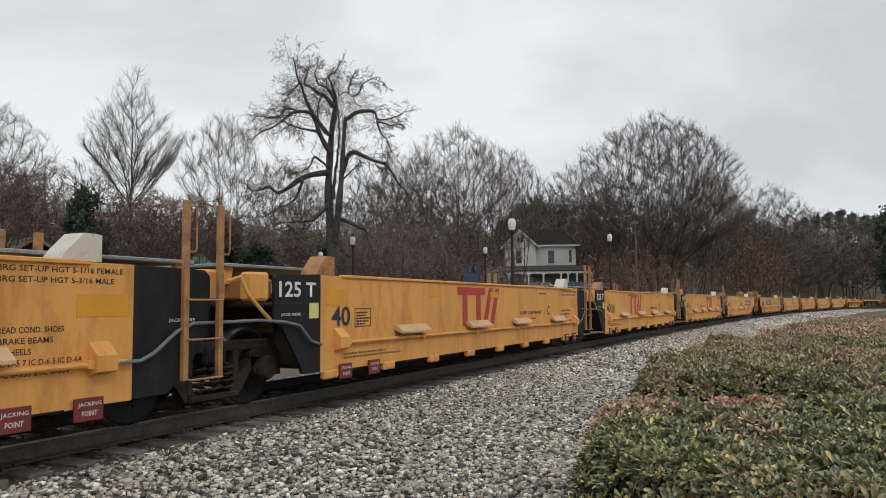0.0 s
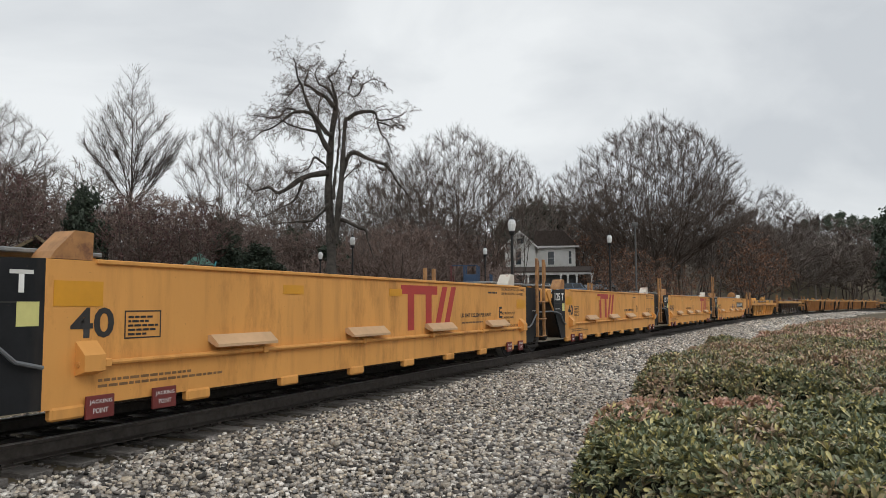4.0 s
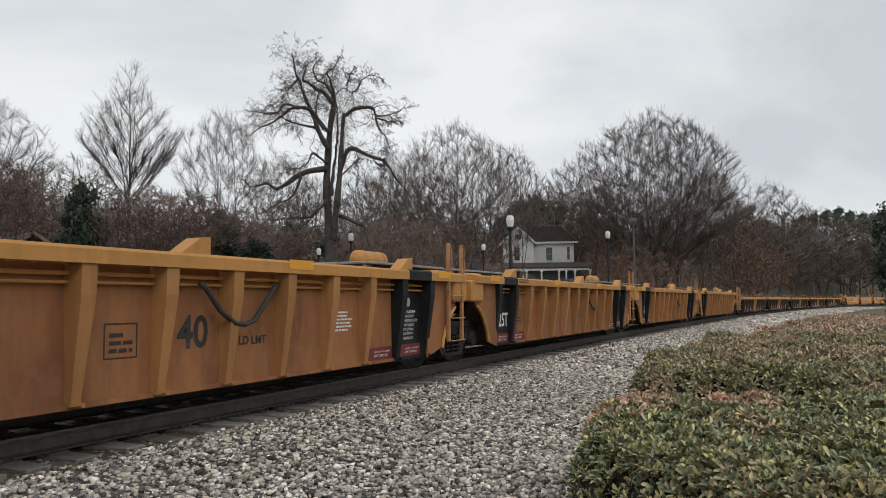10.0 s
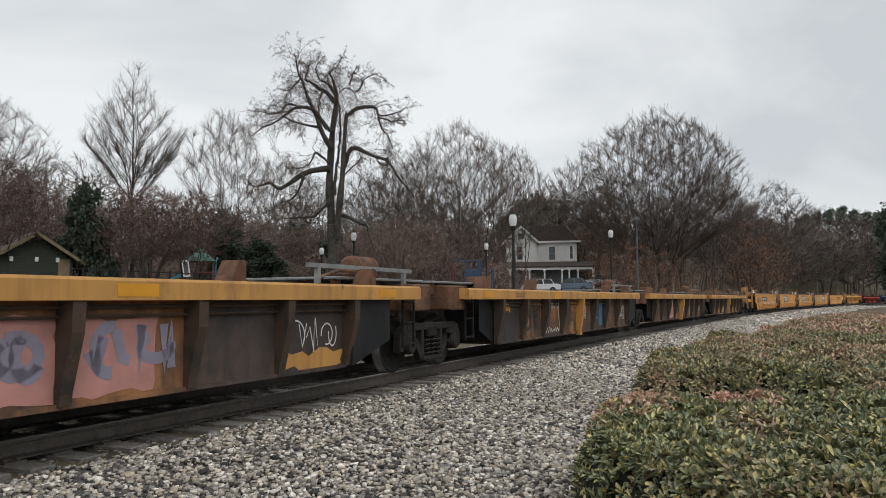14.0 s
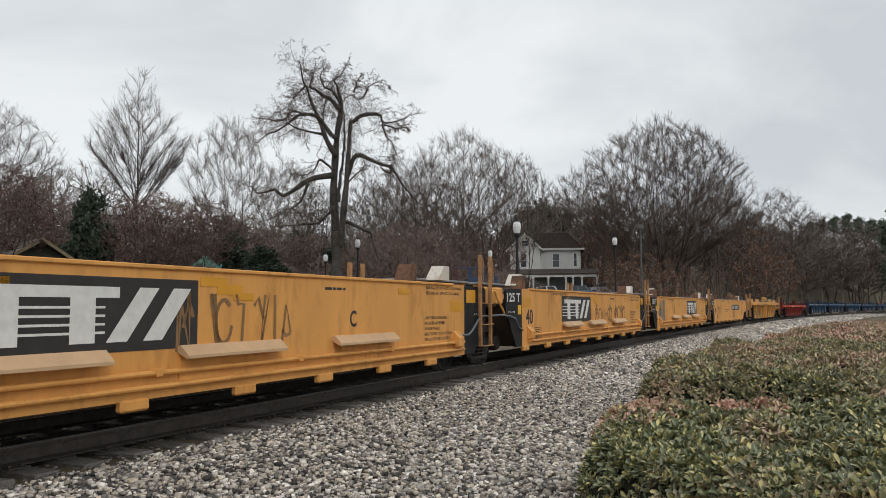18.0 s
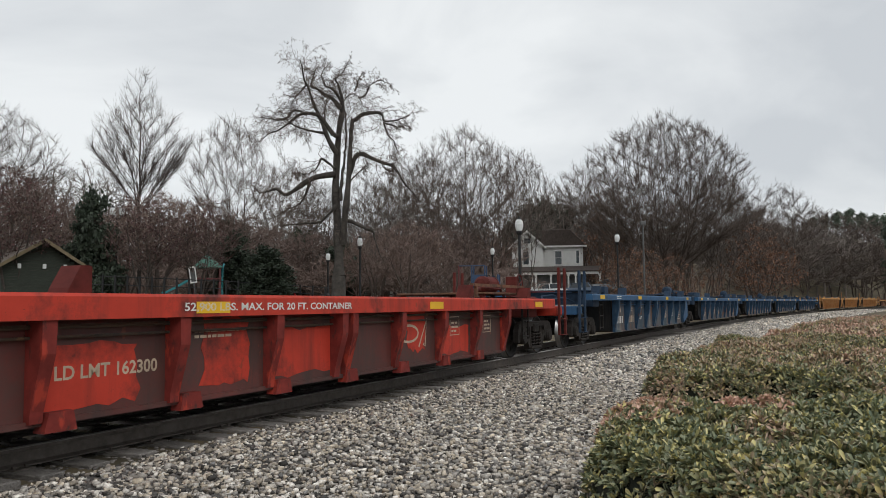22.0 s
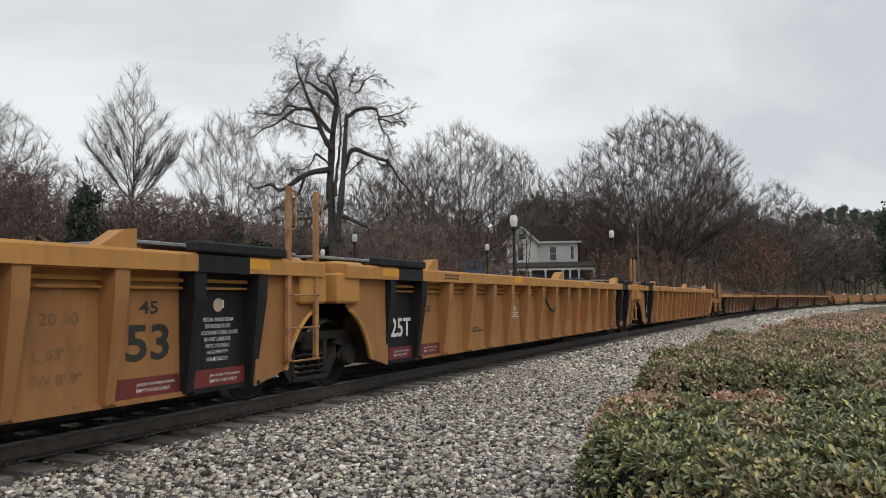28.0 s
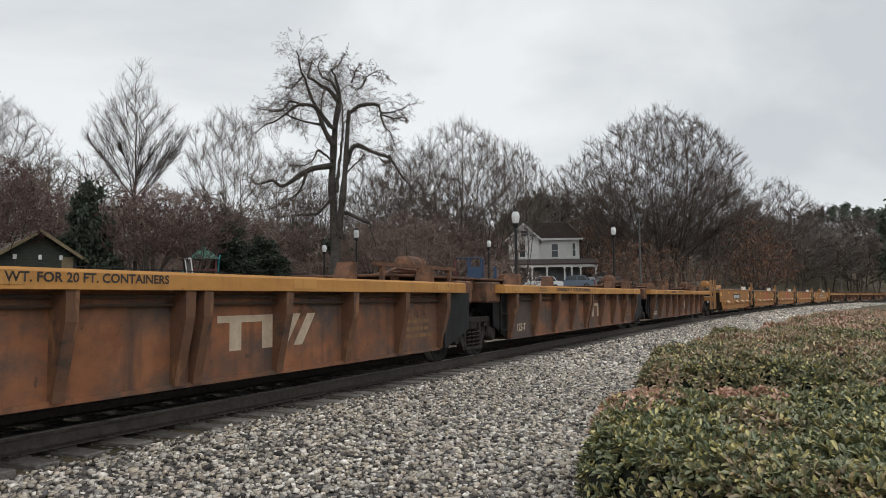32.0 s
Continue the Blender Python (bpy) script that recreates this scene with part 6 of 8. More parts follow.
def blue_bays(k):
    if k == 0:
        return [("number", 0, M_WHITE, False), ("patch", 0, M_TAN, 0.3, 0.98, 0.5, 0.19), ("number", 1, M_TAN, False), ("print", 1, 3, M_TAN, 0.98, 0.16), ("patch", 2, M_RUSTGEAR, 0.1, 0.8, 0.9, 0.35), ("print", 2, 2, M_TAN, 1.0, 0.12),
                ("text", 2, "LD LMT", 0.66, 0.1, 0.5, M_WHITE), ("text", -3, "48", 0.62, 0.34, 0.55, M_TAN), ("patch", 5, M_TAN, 0.1, 0.6, 0.25, 0.5), ("box", -2, M_WHITE), ("print", -1, 5, M_TAN, 0.5, 0.45)]
    return [("text", 0, "125-T", 0.5, 0.24, 0.85, M_TAN), ("text", 1, "EDCA"[k - 1], 0.85, 0.2, 0.15, M_WHITE), ("tag", 2, M_TAN, 2, 300 + k, 0.05), ("tag", 3, M_ROSE if k > 1 else M_TAN, 2, 310 + k, 0.05), ("patch", 2, M_RUSTGEAR, 0.1, 0.75, 1.1, 0.4),
            ("text", -2, "48", 0.6, 0.4, 0.62, M_TAN), ("patch", -3, M_RUSTGEAR, 0.15, 0.62, 1.2, 0.5), ("patch", 4, M_RUSTGEAR, 0.12, 0.5, 1.2, 0.6), ("patch", -1, M_RUSTGEAR, 0.3, 0.75, 0.8, 0.35), ("print", -1, 5, M_TAN, 0.5, 0.45)]


def tall_bays(k, wide, last):
    if wide:
        out = [("text", -2, "53", 0.66, 0.36, 0.55, M_INK), ("text", -2, "45", 1.12, 0.13, 0.24, M_INK), ("text", -3, "20 40", 1.04, 0.11, 0.4, M_FADED), ("print", 3, 2, M_INK, 0.62, 0.12), ("print", 5, 6, M_WHITE, 0.85, 0.28), ("text", 1, "20", 1.04, 0.11, 0.18, M_INK), ("text", -3, "L 53' 1\"", 0.74, 0.1, 0.5, M_FADED), ("text", -3, "IW 8' 9\"", 0.52, 0.1, 0.5, M_FADED)]
        out += [[("number", 4, M_WHITE, True), ("number", 5, M_WHITE, True), ("ribbon", 10), ("box", 7, M_INK)], [("emblem", 10, M_LOGO, 0.62, 0.95), ("hose", 7, 0.2), ("box", 9, M_INK)], [("ribbon", 7), ("number", -4, M_WHITE, True), ("number", -3, M_WHITE, True), ("print", -1, 3, M_INK, 0.62, 0.24)]][k]
    else:
        out = [("text", 3 if k == 3 else 6, "40", 0.72, 0.36, 0.46, M_INK), ("box", {0: 5, 1: 5}.get(k, 1), M_INK), ("print", -3 if k < 4 else 4, 6, M_WHITE, 0.8, 0.3)]
        out += [[("number", 3, M_WHITE, True), ("number", 2, M_WHITE, True), ("tag", 1, M_ROSE, 3, 201, 0.015), ("ribbon", 8), ("print", 3, 1, M_FADED, 0.62, 0.1), ("print", 4, 2, M_FADED, 0.62, 0.14)],
                [("emblem", 2, M_LOGO, 0.7, 0.8), ("hose", 6, 0.55), ("text", 7, "LD LMT", 0.72, 0.1, 0.5, M_INK), ("print", 8, 1, M_FADED, 0.66, 0.05)], [("emblem", 2, M_LOGO, 0.7, 0.8), ("tag", -2, M_SMEAR, 3, 203, 0.03), ("hose", 7, 0.2)],
                [("emblem", 2, M_LOGO, 0.7, 0.8), ("hose", 7, 0.3)], [("number", 7, M_TAN, True), ("number", 8, M_TAN, True), ("ribbon", 3), ("text", 2, "LD LMT 124300", 0.72, 0.1, 0.85, M_INK), ("print", 1, 3, M_INK, 0.6, 0.26)]][k]
    out += ([("notes", -1)] if not last else []) + ([("text", 0, "125T" if not wide else "25T", 0.66, 0.3, 0.66, M_WHITE)] if k else [])
    if wide and not last:
        out += [("text", -1, "48", 1.16, 0.1, 0.16, M_WHITE)]
    return out


def make_train():
    consist = [
        ("smooth", [-8.6, 6.8, 22.2, 37.5, 52.6, 68.1], "BCDEA"),
        ("smooth", [71.9, 87.6, 102.8, 118.0, 133.3, 148.6], "AEDCB"),
        ("footed", [152.7, 168.1], "A"),
        ("grime1", [171.0, 189.1], "A"),
        ("tall", [194.0, 210.2, 225.4, 240.65, 256.0, 271.6], "ABCDE"),
        ("grime", [275.3, 290.7, 309.2, 326.8, 343.5, 360.0], "ABCDE"),
        ("old", [365.1, 380.4, 395.9, 411.2, 426.6, 442.0], "BCDEA"),
        ("plain", [446.2, 462.3], "A"),
        ("red", [466.5, 484.1], "A"),
        ("blue", [488.3, 506.1, 524.2, 542.7, 560.0, 577.7], "ABCDE"),
        ("wide", [581.5, 602.2, 621.9, 641.25], "BCA"),
        ("soot", [645.4, 661.05, 676.5, 692.5, 708.0, 723.8], "ABCDE"),
        ("dull", [727.5, 742.8, 758.1, 773.4, 788.7, 804.0], "BCDEA"),
        ("soot", [807.7, 823.5, 839.3, 855.1, 870.9, 886.8], "ABCDE"),
    ]
    bogie = make_bogie()
    first = True
    for style, qs, names in consist:
        for k, (a, b) in enumerate(zip(qs, qs[1:])):
            fe, re = k == 0, k == len(qs) - 2
            if style == "smooth":
                marks = [("number", 0.26 if fe else 0.61), (names[k], 0.6 if fe else 0.53), ("ribbon", 0.66 if fe else 0.46)] if fe or re else \
                    ([("red", 0.35), ("C", 0.78)] if names[k] == "C" else [("red", 0.27), (names[k], 0.72)] if names[k] == "D" else [("red", 0.51), (names[k], 0.86)])
                if names[k] == "E" and a < 60:
                    marks = [("red", 0.538), ("E", 0.281)]
                if a < -5:
                    marks = [("red", 0.5), ("B", 0.3)]
                if names[k] == "C" and a > 60:
                    marks = [("red", 0.72), ("C", 0.52)]
                tags = []
                if names[k] == "A" and a < 60:
                    tags = ["jag"]
                if fe and a > 60:
                    tags = [(M_INK, 0.06, 0.75, 0.7, 0.6, 4, 45, 0.03)]
                smooth_unit(a, b, fe, re, M_YEL, False, dict(label=YEL_LABEL, marks=marks, tags=tags, limit_after=names[k] == "E" and a < 60, post=2.85 if a > 110 else 2.3))
            elif style == "old":
                marks = [("number", 0.28 if fe else 0.49), (names[k], 0.59 if fe else 0.43)] if fe or re else [("panel", {"C": 0.24, "D": 0.235, "E": 0.544}[names[k]]), (names[k], {"C": 0.69, "D": 0.69, "E": 0.285}[names[k]])]
                tags = {"B": [(M_INK, 0.06, 0.8, 1.2, 0.5, 6, 51, 0.025), (M_GREENSPRAY, 0.16, 0.75, 0.7, 0.5, 3, 53, 0.03)], "C": [(M_SMEAR, 0.42, 0.75, 2.2, 0.65, 6, 52, 0.045)],
                        "D": [(M_SMEAR, 0.463, 0.66, 4.5, 0.66, 8, 54, 0.05)], "E": [(M_GRATE, 0.03, 0.6, 1.3, 0.95, 4, 55, 0.07)],
                        "A": [(M_SMEAR, 0.08, 0.8, 1.4, 0.5, 6, 56, 0.02), (M_INK, 0.52, 0.5, 1.1, 0.4, 4, 57, 0.02), (M_ROSE, 0.72, 0.95, 0.5, 0.4, 2, 58, 0.03)]}[names[k]]
                smooth_unit(a, b, fe, re, M_YEL, True, dict(label=OLD_LABEL, marks=marks, tags=tags))
            elif style == "dull":
                smooth_unit(a, b, fe, re, M_OCHRE, False, dict(label="dusty ochre flat-sided well car far down the train", marks=[("red", 0.5)] if not (fe or re) else [("number", 0.4)]))
            elif style == "tall" or style == "wide":
                ribbed_unit(a, b, fe, re, WIDE if style == "wide" else TALL, dict(label=TALL_LABEL, bays=tall_bays(k, style == "wide", re), wide=style == "wide", spray="PITHON 116" if style == "tall" and k == 0 else ""))
            elif style == "footed":
                ribbed_unit(a, b, fe, re, FOOTED, dict(label="bright yellow ribbed well car with jacking feet", chord_text="75,000 LBS. MAX. GROSS WT.", bays=[("number", 2, M_WHITE, True), ("number", 1, M_WHITE, True), ("tag", 0, M_PURPLE, 3, 71, 0.05),
                            ("box", 2, M_INK), ("text", 3, "40", 0.56, 0.34, 0.5, M_INK), ("ribbon", 5), ("text", 5, "LD LMT", 0.52, 0.08, 0.4, M_INK), ("emblem", 6, M_MAROON, 0.65, 0.7), ("box", 7, M_WHITE), ("tag", -1, M_TEAL, 3, 73, 0.05)]))
            elif style == "plain":
                ribbed_unit(a, b, fe, re, PLAIN, dict(label="yellow ribbed single well car with dusty panels", chord_text="52,900 LBS. MAX GROSS WEIGHT FOR 20 FT. CONTAINERS", bays=[("number", 0, M_WHITE, True), ("number", 1, M_WHITE, True), ("box", 2, M_INK), ("text", 2, "LD LMT", 0.5, 0.08, 0.4, M_INK), ("print", 2, 2, M_FADED, 1.1, 0.12),
                            ("text", 3, "40", 0.6, 0.42, 0.5, M_INK), ("emblem", 4, M_MAROON, 0.62, 0.85), ("ribbon", 5), ("box", 6, M_INK)]))
            elif style == "red":
                ribbed_unit(a, b, fe, re, REDS, dict(label="sooty red ribbed well car with yellow reflectors", chord_text="52,900 LBS. MAX. FOR 20 FT. CONTAINER", bays=[("number", 0, M_TAN, False), ("patch", 1, M_RED, 0.06, 0.36, 1.0, 0.55), ("text", 1, "LD LMT 162300", 0.6, 0.13, 1.15, M_TAN), ("patch", 2, M_RED, 0.3, 0.38, 0.75, 0.72), ("print", 2, 2, M_TAN, 0.9, 0.12),
                            ("patch", 3, M_RED, 0.05, 0.36, 1.3, 0.62), ("patch", 5, M_RED, 0.3, 0.5, 0.65, 0.68), ("tag", 5, M_TAN, 1, 31, 0.04), ("patch", 6, M_RED, 0.1, 0.36, 1.2, 0.5), ("box", 6, M_TAN), ("box", -1, M_TAN)]))
            elif style == "grime1":
                ribbed_unit(a, b, fe, re, GRIMY, dict(label=GRIME_LABEL, bays=[("number", 0, M_WHITE, False, 0.44), ("patch", 0, M_REFLECT, 0.62, 0.86, 0.42, 0.24), ("patch", 0, M_TAN, 0.16, 0.76, 0.26, 0.28), ("number", 1, M_WHITE, False, 0.5), ("patch", 1, M_SMEAR, 0.1, 0.86, 1.2, 0.14), ("patch", 2, M_OCHRE, 0.12, 0.98, 0.3, 0.1), ("patch", 2, M_SMEAR, 0.1, 0.5, 1.2, 0.4), ("patch", 3, M_OCHRE, 0.4, 1.0, 0.4, 0.1), ("tag", 4, M_TEAL, 4, 85, 0.08), ("emblem", 5, M_WHITE, 0.6, 0.96),
                            ("tag", -2, M_WHITE, 6, 86, 0.03), ("box", -1, M_WHITE), ("tag", 4, M_TAN, 3, 87, 0.03)]))
            elif style == "grime":
                ribbed_unit(a, b, fe, re, GRIME, dict(label=GRIME_LABEL, bays=grime_bays(k), dark=((0, 3), (6, 7), (0, 2, 5), (1, 4, 6), (0, 3, 7))[k]))
            elif style == "soot":
                ribbed_unit(a, b, fe, re, SOOT, dict(label=SOOT_LABEL, bays=soot_bays(k), dark=(0,), chord_text="52,900 LBS. MAX GROSS WT. FOR 20 FT. CONTAINERS", text_at=0.26))
            elif style == "blue":
                ribbed_unit(a, b, fe, re, BLUES, dict(label=BLUE_LABEL, bays=blue_bays(k)))
        for q in qs:
            ob = bogie if first else copy_thing(bogie, Matrix.Identity(4))
            first = False
            MOVERS.append((ob, q, q))


make_train()

# ---- bare trees ----
def grow(rng, height, trunk_r, spread=0.5, trunk_frac=0.35, kids=(9, 7, 6, 5), crook=0.12, forks=1, fan=0.16, up=0.35, twig=0.008, droop=0.0, ratio=(0.42, 0.72), starts=None, slim=(0.38, 0.6)):
    """Segments (start, end, radii, level) of a bare tree: trunk, limbs, boughs, twigs. starts: ready limbs as (points, radius, level)."""
    segs = []
    levels = len(kids)

    def children(pts, dirs, length, r, level):
        if level >= levels:
            return
        k = len(pts) - 1
        lo = trunk_frac if level == 0 else 0.22
        for j in range(kids[level]):
            f = lo + (1 - lo) * (j + rng.random()) / kids[level]
            i = min(int(f * k), k - 1)
            base = pts[i].lerp(pts[i + 1], f * k - i)
            side = dirs[i].orthogonal().normalized()
            side = Matrix.Rotation(rng.uniform(0, 2 * math.pi), 3, dirs[i]) @ side
            a = rng.uniform(0.55, 1.15) * (spread + 0.35) * (1.15 - 0.45 * f)
            nd = (dirs[i] * math.cos(a) + side * math.sin(a)).normalized()
            nl = length * rng.uniform(*ratio) * (1.12 - 0.5 * f)
            branch(base, nd, nl, max(twig, r * rng.uniform(*slim) * (1.1 - 0.5 * f)), level + 1)

    def branch(p, d, length, r, level):
        k = (7, 5, 4, 3, 2)[min(level, 4)]
        pts, dirs = [p], []
        for i in range(k):
            w = Vector((rng.gauss(0, 1), rng.gauss(0, 1), rng.gauss(0, 0.6)))
            lift = up if level < 3 else up * 0.4 - droop
            d = (d + w * crook * (1 + 0.5 * level) + Vector((0, 0, lift / k))).normalized()
            taper = 0.09 if level == 0 else 0.12
            q = p + d * (length / k)
            segs.append((p, q, max(twig, r * (1 - taper * i)), max(twig, r * (1 - taper * (i + 1))), level))
            p = q
            pts.append(p), dirs.append(d)
        children(pts, dirs, length, r, level)

    if starts:
        for pts, r, level in starts:
            dirs = [(b - a).normalized() for a, b in zip(pts, pts[1:])]
            k = len(dirs)
            for i in range(k):
                segs.append((pts[i], pts[i + 1], max(twig, r * (1 - 0.88 * i / k)), max(twig, r * (1 - 0.88 * (i + 1) / k)), level))
            children(pts, dirs, sum((b - a).length for a, b in zip(pts, pts[1:])), r, level)
    else:
        for k in range(forks):
            many = forks > 1
            d = Vector((rng.gauss(0, fan) * many, rng.gauss(0, fan) * many, 1)).normalized()
            branch(Vector((rng.gauss(0, 0.2) * many, rng.gauss(0, 0.2) * many, -0.25)), d, height * rng.uniform(0.8, 0.95), trunk_r, 0)
    return segs


def tube_mesh(name, segs, material, flat=9):
    """All segments as slim tubes, three to seven sides by thickness; twigs of the level flat and beyond as thin blades."""
    P = np.array([s[0] for s in segs]), np.array([s[1] for s in segs])
    R = np.array([[s[2], s[3]] for s in segs])
    D = P[1] - P[0]
    D /= np.maximum(np.linalg.norm(D, axis=1, keepdims=True), 1e-6)
    ref = np.where(np.abs(D[:, 2:3]) > 0.9, np.array([[1.0, 0, 0]]), np.array([[0, 0, 1.0]]))
    U = np.cross(D, ref)
    U /= np.linalg.norm(U, axis=1, keepdims=True)
    W = np.cross(D, U)
    vs, fs, off = [], [], 0
    blade = np.array([s[4] >= flat for s in segs])
    if blade.any():
        i = np.nonzero(blade)[0]
        S = np.cross(D[i], np.random.default_rng(len(segs)).normal(0, 1, (len(i), 3)))
        S /= np.linalg.norm(S, axis=1, keepdims=True)
        w0, w1 = R[i, :1] * 1.35, R[i, 1:] * 1.2
        v = np.stack([P[0][i] - S * w0, P[0][i] + S * w0, P[1][i] + S * w1, P[1][i] - S * w1], 1).reshape(-1, 3)
        vs.append(v), fs.append(np.arange(len(v)).reshape(-1, 4))
        off = len(v)
    for sides, pick in ((7, (R[:, 0] > 0.09) & ~blade), (3, (R[:, 0] <= 0.09) & ~blade)):
        idx = np.nonzero(pick)[0]
        if not len(idx):
            continue
        a = 2 * np.pi * np.arange(sides) / sides
        ring = U[idx, None, :] * np.cos(a)[None, :, None] + W[idx, None, :] * np.sin(a)[None, :, None]
        lo = P[0][idx, None, :] + ring * R[idx, 0][:, None, None]
        hi = P[1][idx, None, :] + ring * R[idx, 1][:, None, None]
        v = np.concatenate([lo, hi], 1).reshape(-1, 3)
        b = off + np.arange(len(idx))[:, None] * 2 * sides
        k = np.arange(sides)[None, :]
        k2 = (k + 1) % sides
        fs.append(np.stack([b + k, b + k2, b + sides + k2, b + sides + k], -1).reshape(-1, 4))
        vs.append(v)
        off += len(v)
    return raw_mesh(name, np.concatenate(vs), np.concatenate(fs), material)


def leaf_mesh(name, segs, per, size, seed, material, level=2, sag=0.4):
    """Small leaves scattered along the twigs."""
    rng = np.random.default_rng(seed)
    tw = [s for s in segs if s[4] >= level]
    A, B = np.array([s[0] for s in tw]), np.array([s[1] for s in tw])
    n = int(len(tw) * per)
    i = rng.integers(0, len(tw), n)
    P = A[i] + (B[i] - A[i]) * rng.random((n, 1)) + rng.normal(0, size * 0.8, (n, 3))
    D = rng.normal(0, 1, (n, 3)) + np.array([0, 0, -sag])
    D /= np.linalg.norm(D, axis=1, keepdims=True)
    S = np.cross(D, rng.normal(0, 1, (n, 3)))
    S /= np.linalg.norm(S, axis=1, keepdims=True)
    ln = size * rng.uniform(0.6, 1.3, (n, 1))
    v = np.stack([P, P + D * ln * 0.5 + S * ln * 0.3, P + D * ln, P + D * ln * 0.5 - S * ln * 0.3], 1).reshape(-1, 3)
    return raw_mesh(name, v, np.arange(len(v)).reshape(-1, 4), material)


M_RUST = mat("rust_brown_leaves", (0.2, 0.1, 0.06), 0.8, vary=0.35, scale=3, per=0.5, island=True)
M_DARKRED = mat("dark_red_dry_leaves", (0.1, 0.05, 0.048), 0.8, vary=0.35, scale=3, per=0.5, island=True)
M_DULLRED = mat("dull_red_dry_leaves", (0.14, 0.082, 0.07), 0.85, vary=0.35, scale=3, per=0.5, island=True)
M_NEEDLE = mat("dark_evergreen_needles", (0.04, 0.056, 0.036), 0.7, vary=0.4, scale=2, per=0.5, island=True)
# paler than the near evergreens: distance haze is mixed into this green
M_PINE = mat("haze_paled_pine_needles", (0.085, 0.115, 0.08), 0.7, vary=0.4, scale=2, per=0.5, island=True)
# far twigs get a lighter colour in place of real haze
M_FAINT = mat("haze_paled_twigs", (0.185, 0.158, 0.14), 0.95, vary=0.25, scale=1, per=0.22)


def tree_kind(key, segs, bark, twigs, leaf=None, cut=1, flat=3):
    """Trunk and crown meshes of one kind of tree, grown to a height of about one."""
    top = max(max(s[0].z, s[1].z) for s in segs)
    trunk = [s for s in segs if s[4] < cut]
    crown = [s for s in segs if s[4] >= cut]
    out = dict(top=top, trunk=tube_mesh("trunk", trunk, bark), crown=tube_mesh("crown", crown, twigs, flat), leaves=None)
    if leaf:
        out["leaves"] = leaf_mesh("leaves", segs, *leaf)
    return out


def plant(kind, x, y, top_z, label, turn=0.0, wide=1.0, name="tree", category="tree", group="", sink=0.1):
    z = gz(x, y) - sink
    s = (top_z - z) / kind["top"]
    ob = empty(name, label, category, group, Matrix.LocRotScale((x, y, z), Euler((0, 0, turn)), (s * wide, s * wide, s)))
    part("trunk", kind["trunk"], None, ob)
    part("crown", kind["crown"], None, ob, "bare twiggy crown")
    if kind["leaves"]:
        part("leaves", kind["leaves"], None, ob, "dry leaves still hanging on the twigs" if kind["leaves"].materials[0] in (M_RUST, M_DULLRED) else "dark evergreen foliage")
    return ob


# the old twisted oak: each limb by its foot, first angle, thickness, rank and (length, turn) of its runs
OAK_STEMS = (
    ((0.0, -0.7), 90, 0.33, 0, ((3.0, 0), (2.0, 4), (1.4, -1), (1.4, -4), (1.0, -2), (1.4, -2), (1.2, -2), (1.0, 10))),
    ((0.2, 2.6), 82, 0.23, 0, ((2.0, 0), (1.7, 3), (1.4, 2), (1.4, 1), (1.0, -5))),
    ((0.1, 5.2), 86, 0.11, 1, ((1.4, 0), (1.4, 0), (1.4, 1), (1.4, 6), (0.6, 6), (0.6, -42), (0.5, -66), (0.5, -48))))
OAK_RIGHT = (
    ((0.9, 10.0), 33, 0.14, 1, ((0.7, 0), (0.9, -27), (0.4, -52), (0.3, -26), (0.8, 76), (0.8, 15))),
    ((2.7, 9.9), -19, 0.07, 1, ((0.9, 0), (0.7, 19))), ((2.7, 9.9), -72, 0.07, 1, ((0.8, 0), (0.5, 26), (1.1, -25))),
    ((1.3, 11.4), 39, 0.07, 1, ((0.5, 0), (0.5, 30), (0.6, -41), (0.7, -46))), ((1.0, 11.8), 73, 0.07, 1, ((0.7, 0), (0.5, -17))),
    ((0.6, 6.7), 72, 0.17, 1, ((0.6, 0), (0.7, -3), (0.4, -55), (0.7, -38), (0.6, 2), (0.5, 7), (0.6, -32), (0.8, -12), (0.7, 10), (0.7, -1))),
    ((3.2, 7.4), -61, 0.11, 1, ((0.3, 0), (0.3, -70), (0.4, -70), (0.4, -41))), ((0.5, 4.0), -18, 0.13, 1, ((0.5, 0), (0.8, -12), (0.4, 15), (0.7, -61), (1.0, 6))),
    ((0.7, 6.4), 45, 0.06, 1, ((0.8, 0), (0.7, -8))))
OAK_CROWN = (
    ((-0.1, 8.0), 119, 0.17, 1, ((1.0, 0), (1.2, -9), (1.0, 5), (0.9, -8), (0.7, 7), (0.8, -15), (0.4, 7))),
    ((0.1, 10.8), 129, 0.15, 1, ((0.8, 0), (0.6, 19), (0.7, -10), (0.4, 18), (0.8, -77), (0.4, 2))), ((0.1, 11.3), 121, 0.10, 1, ((0.7, 0), (0.6, 30), (0.8, -41), (0.7, -51))),
    ((0.2, 11.5), 108, 0.10, 1, ((0.7, 0), (0.4, 12), (0.6, -85), (0.6, 27))), ((-0.7, 9.6), 105, 0.07, 1, ((0.5, 0), (0.9, -12), (0.9, -20), (0.5, -27))),
    ((-1.9, 12.3), -141, 0.07, 1, ((0.7, 0), (0.6, 4), (0.5, 19))))
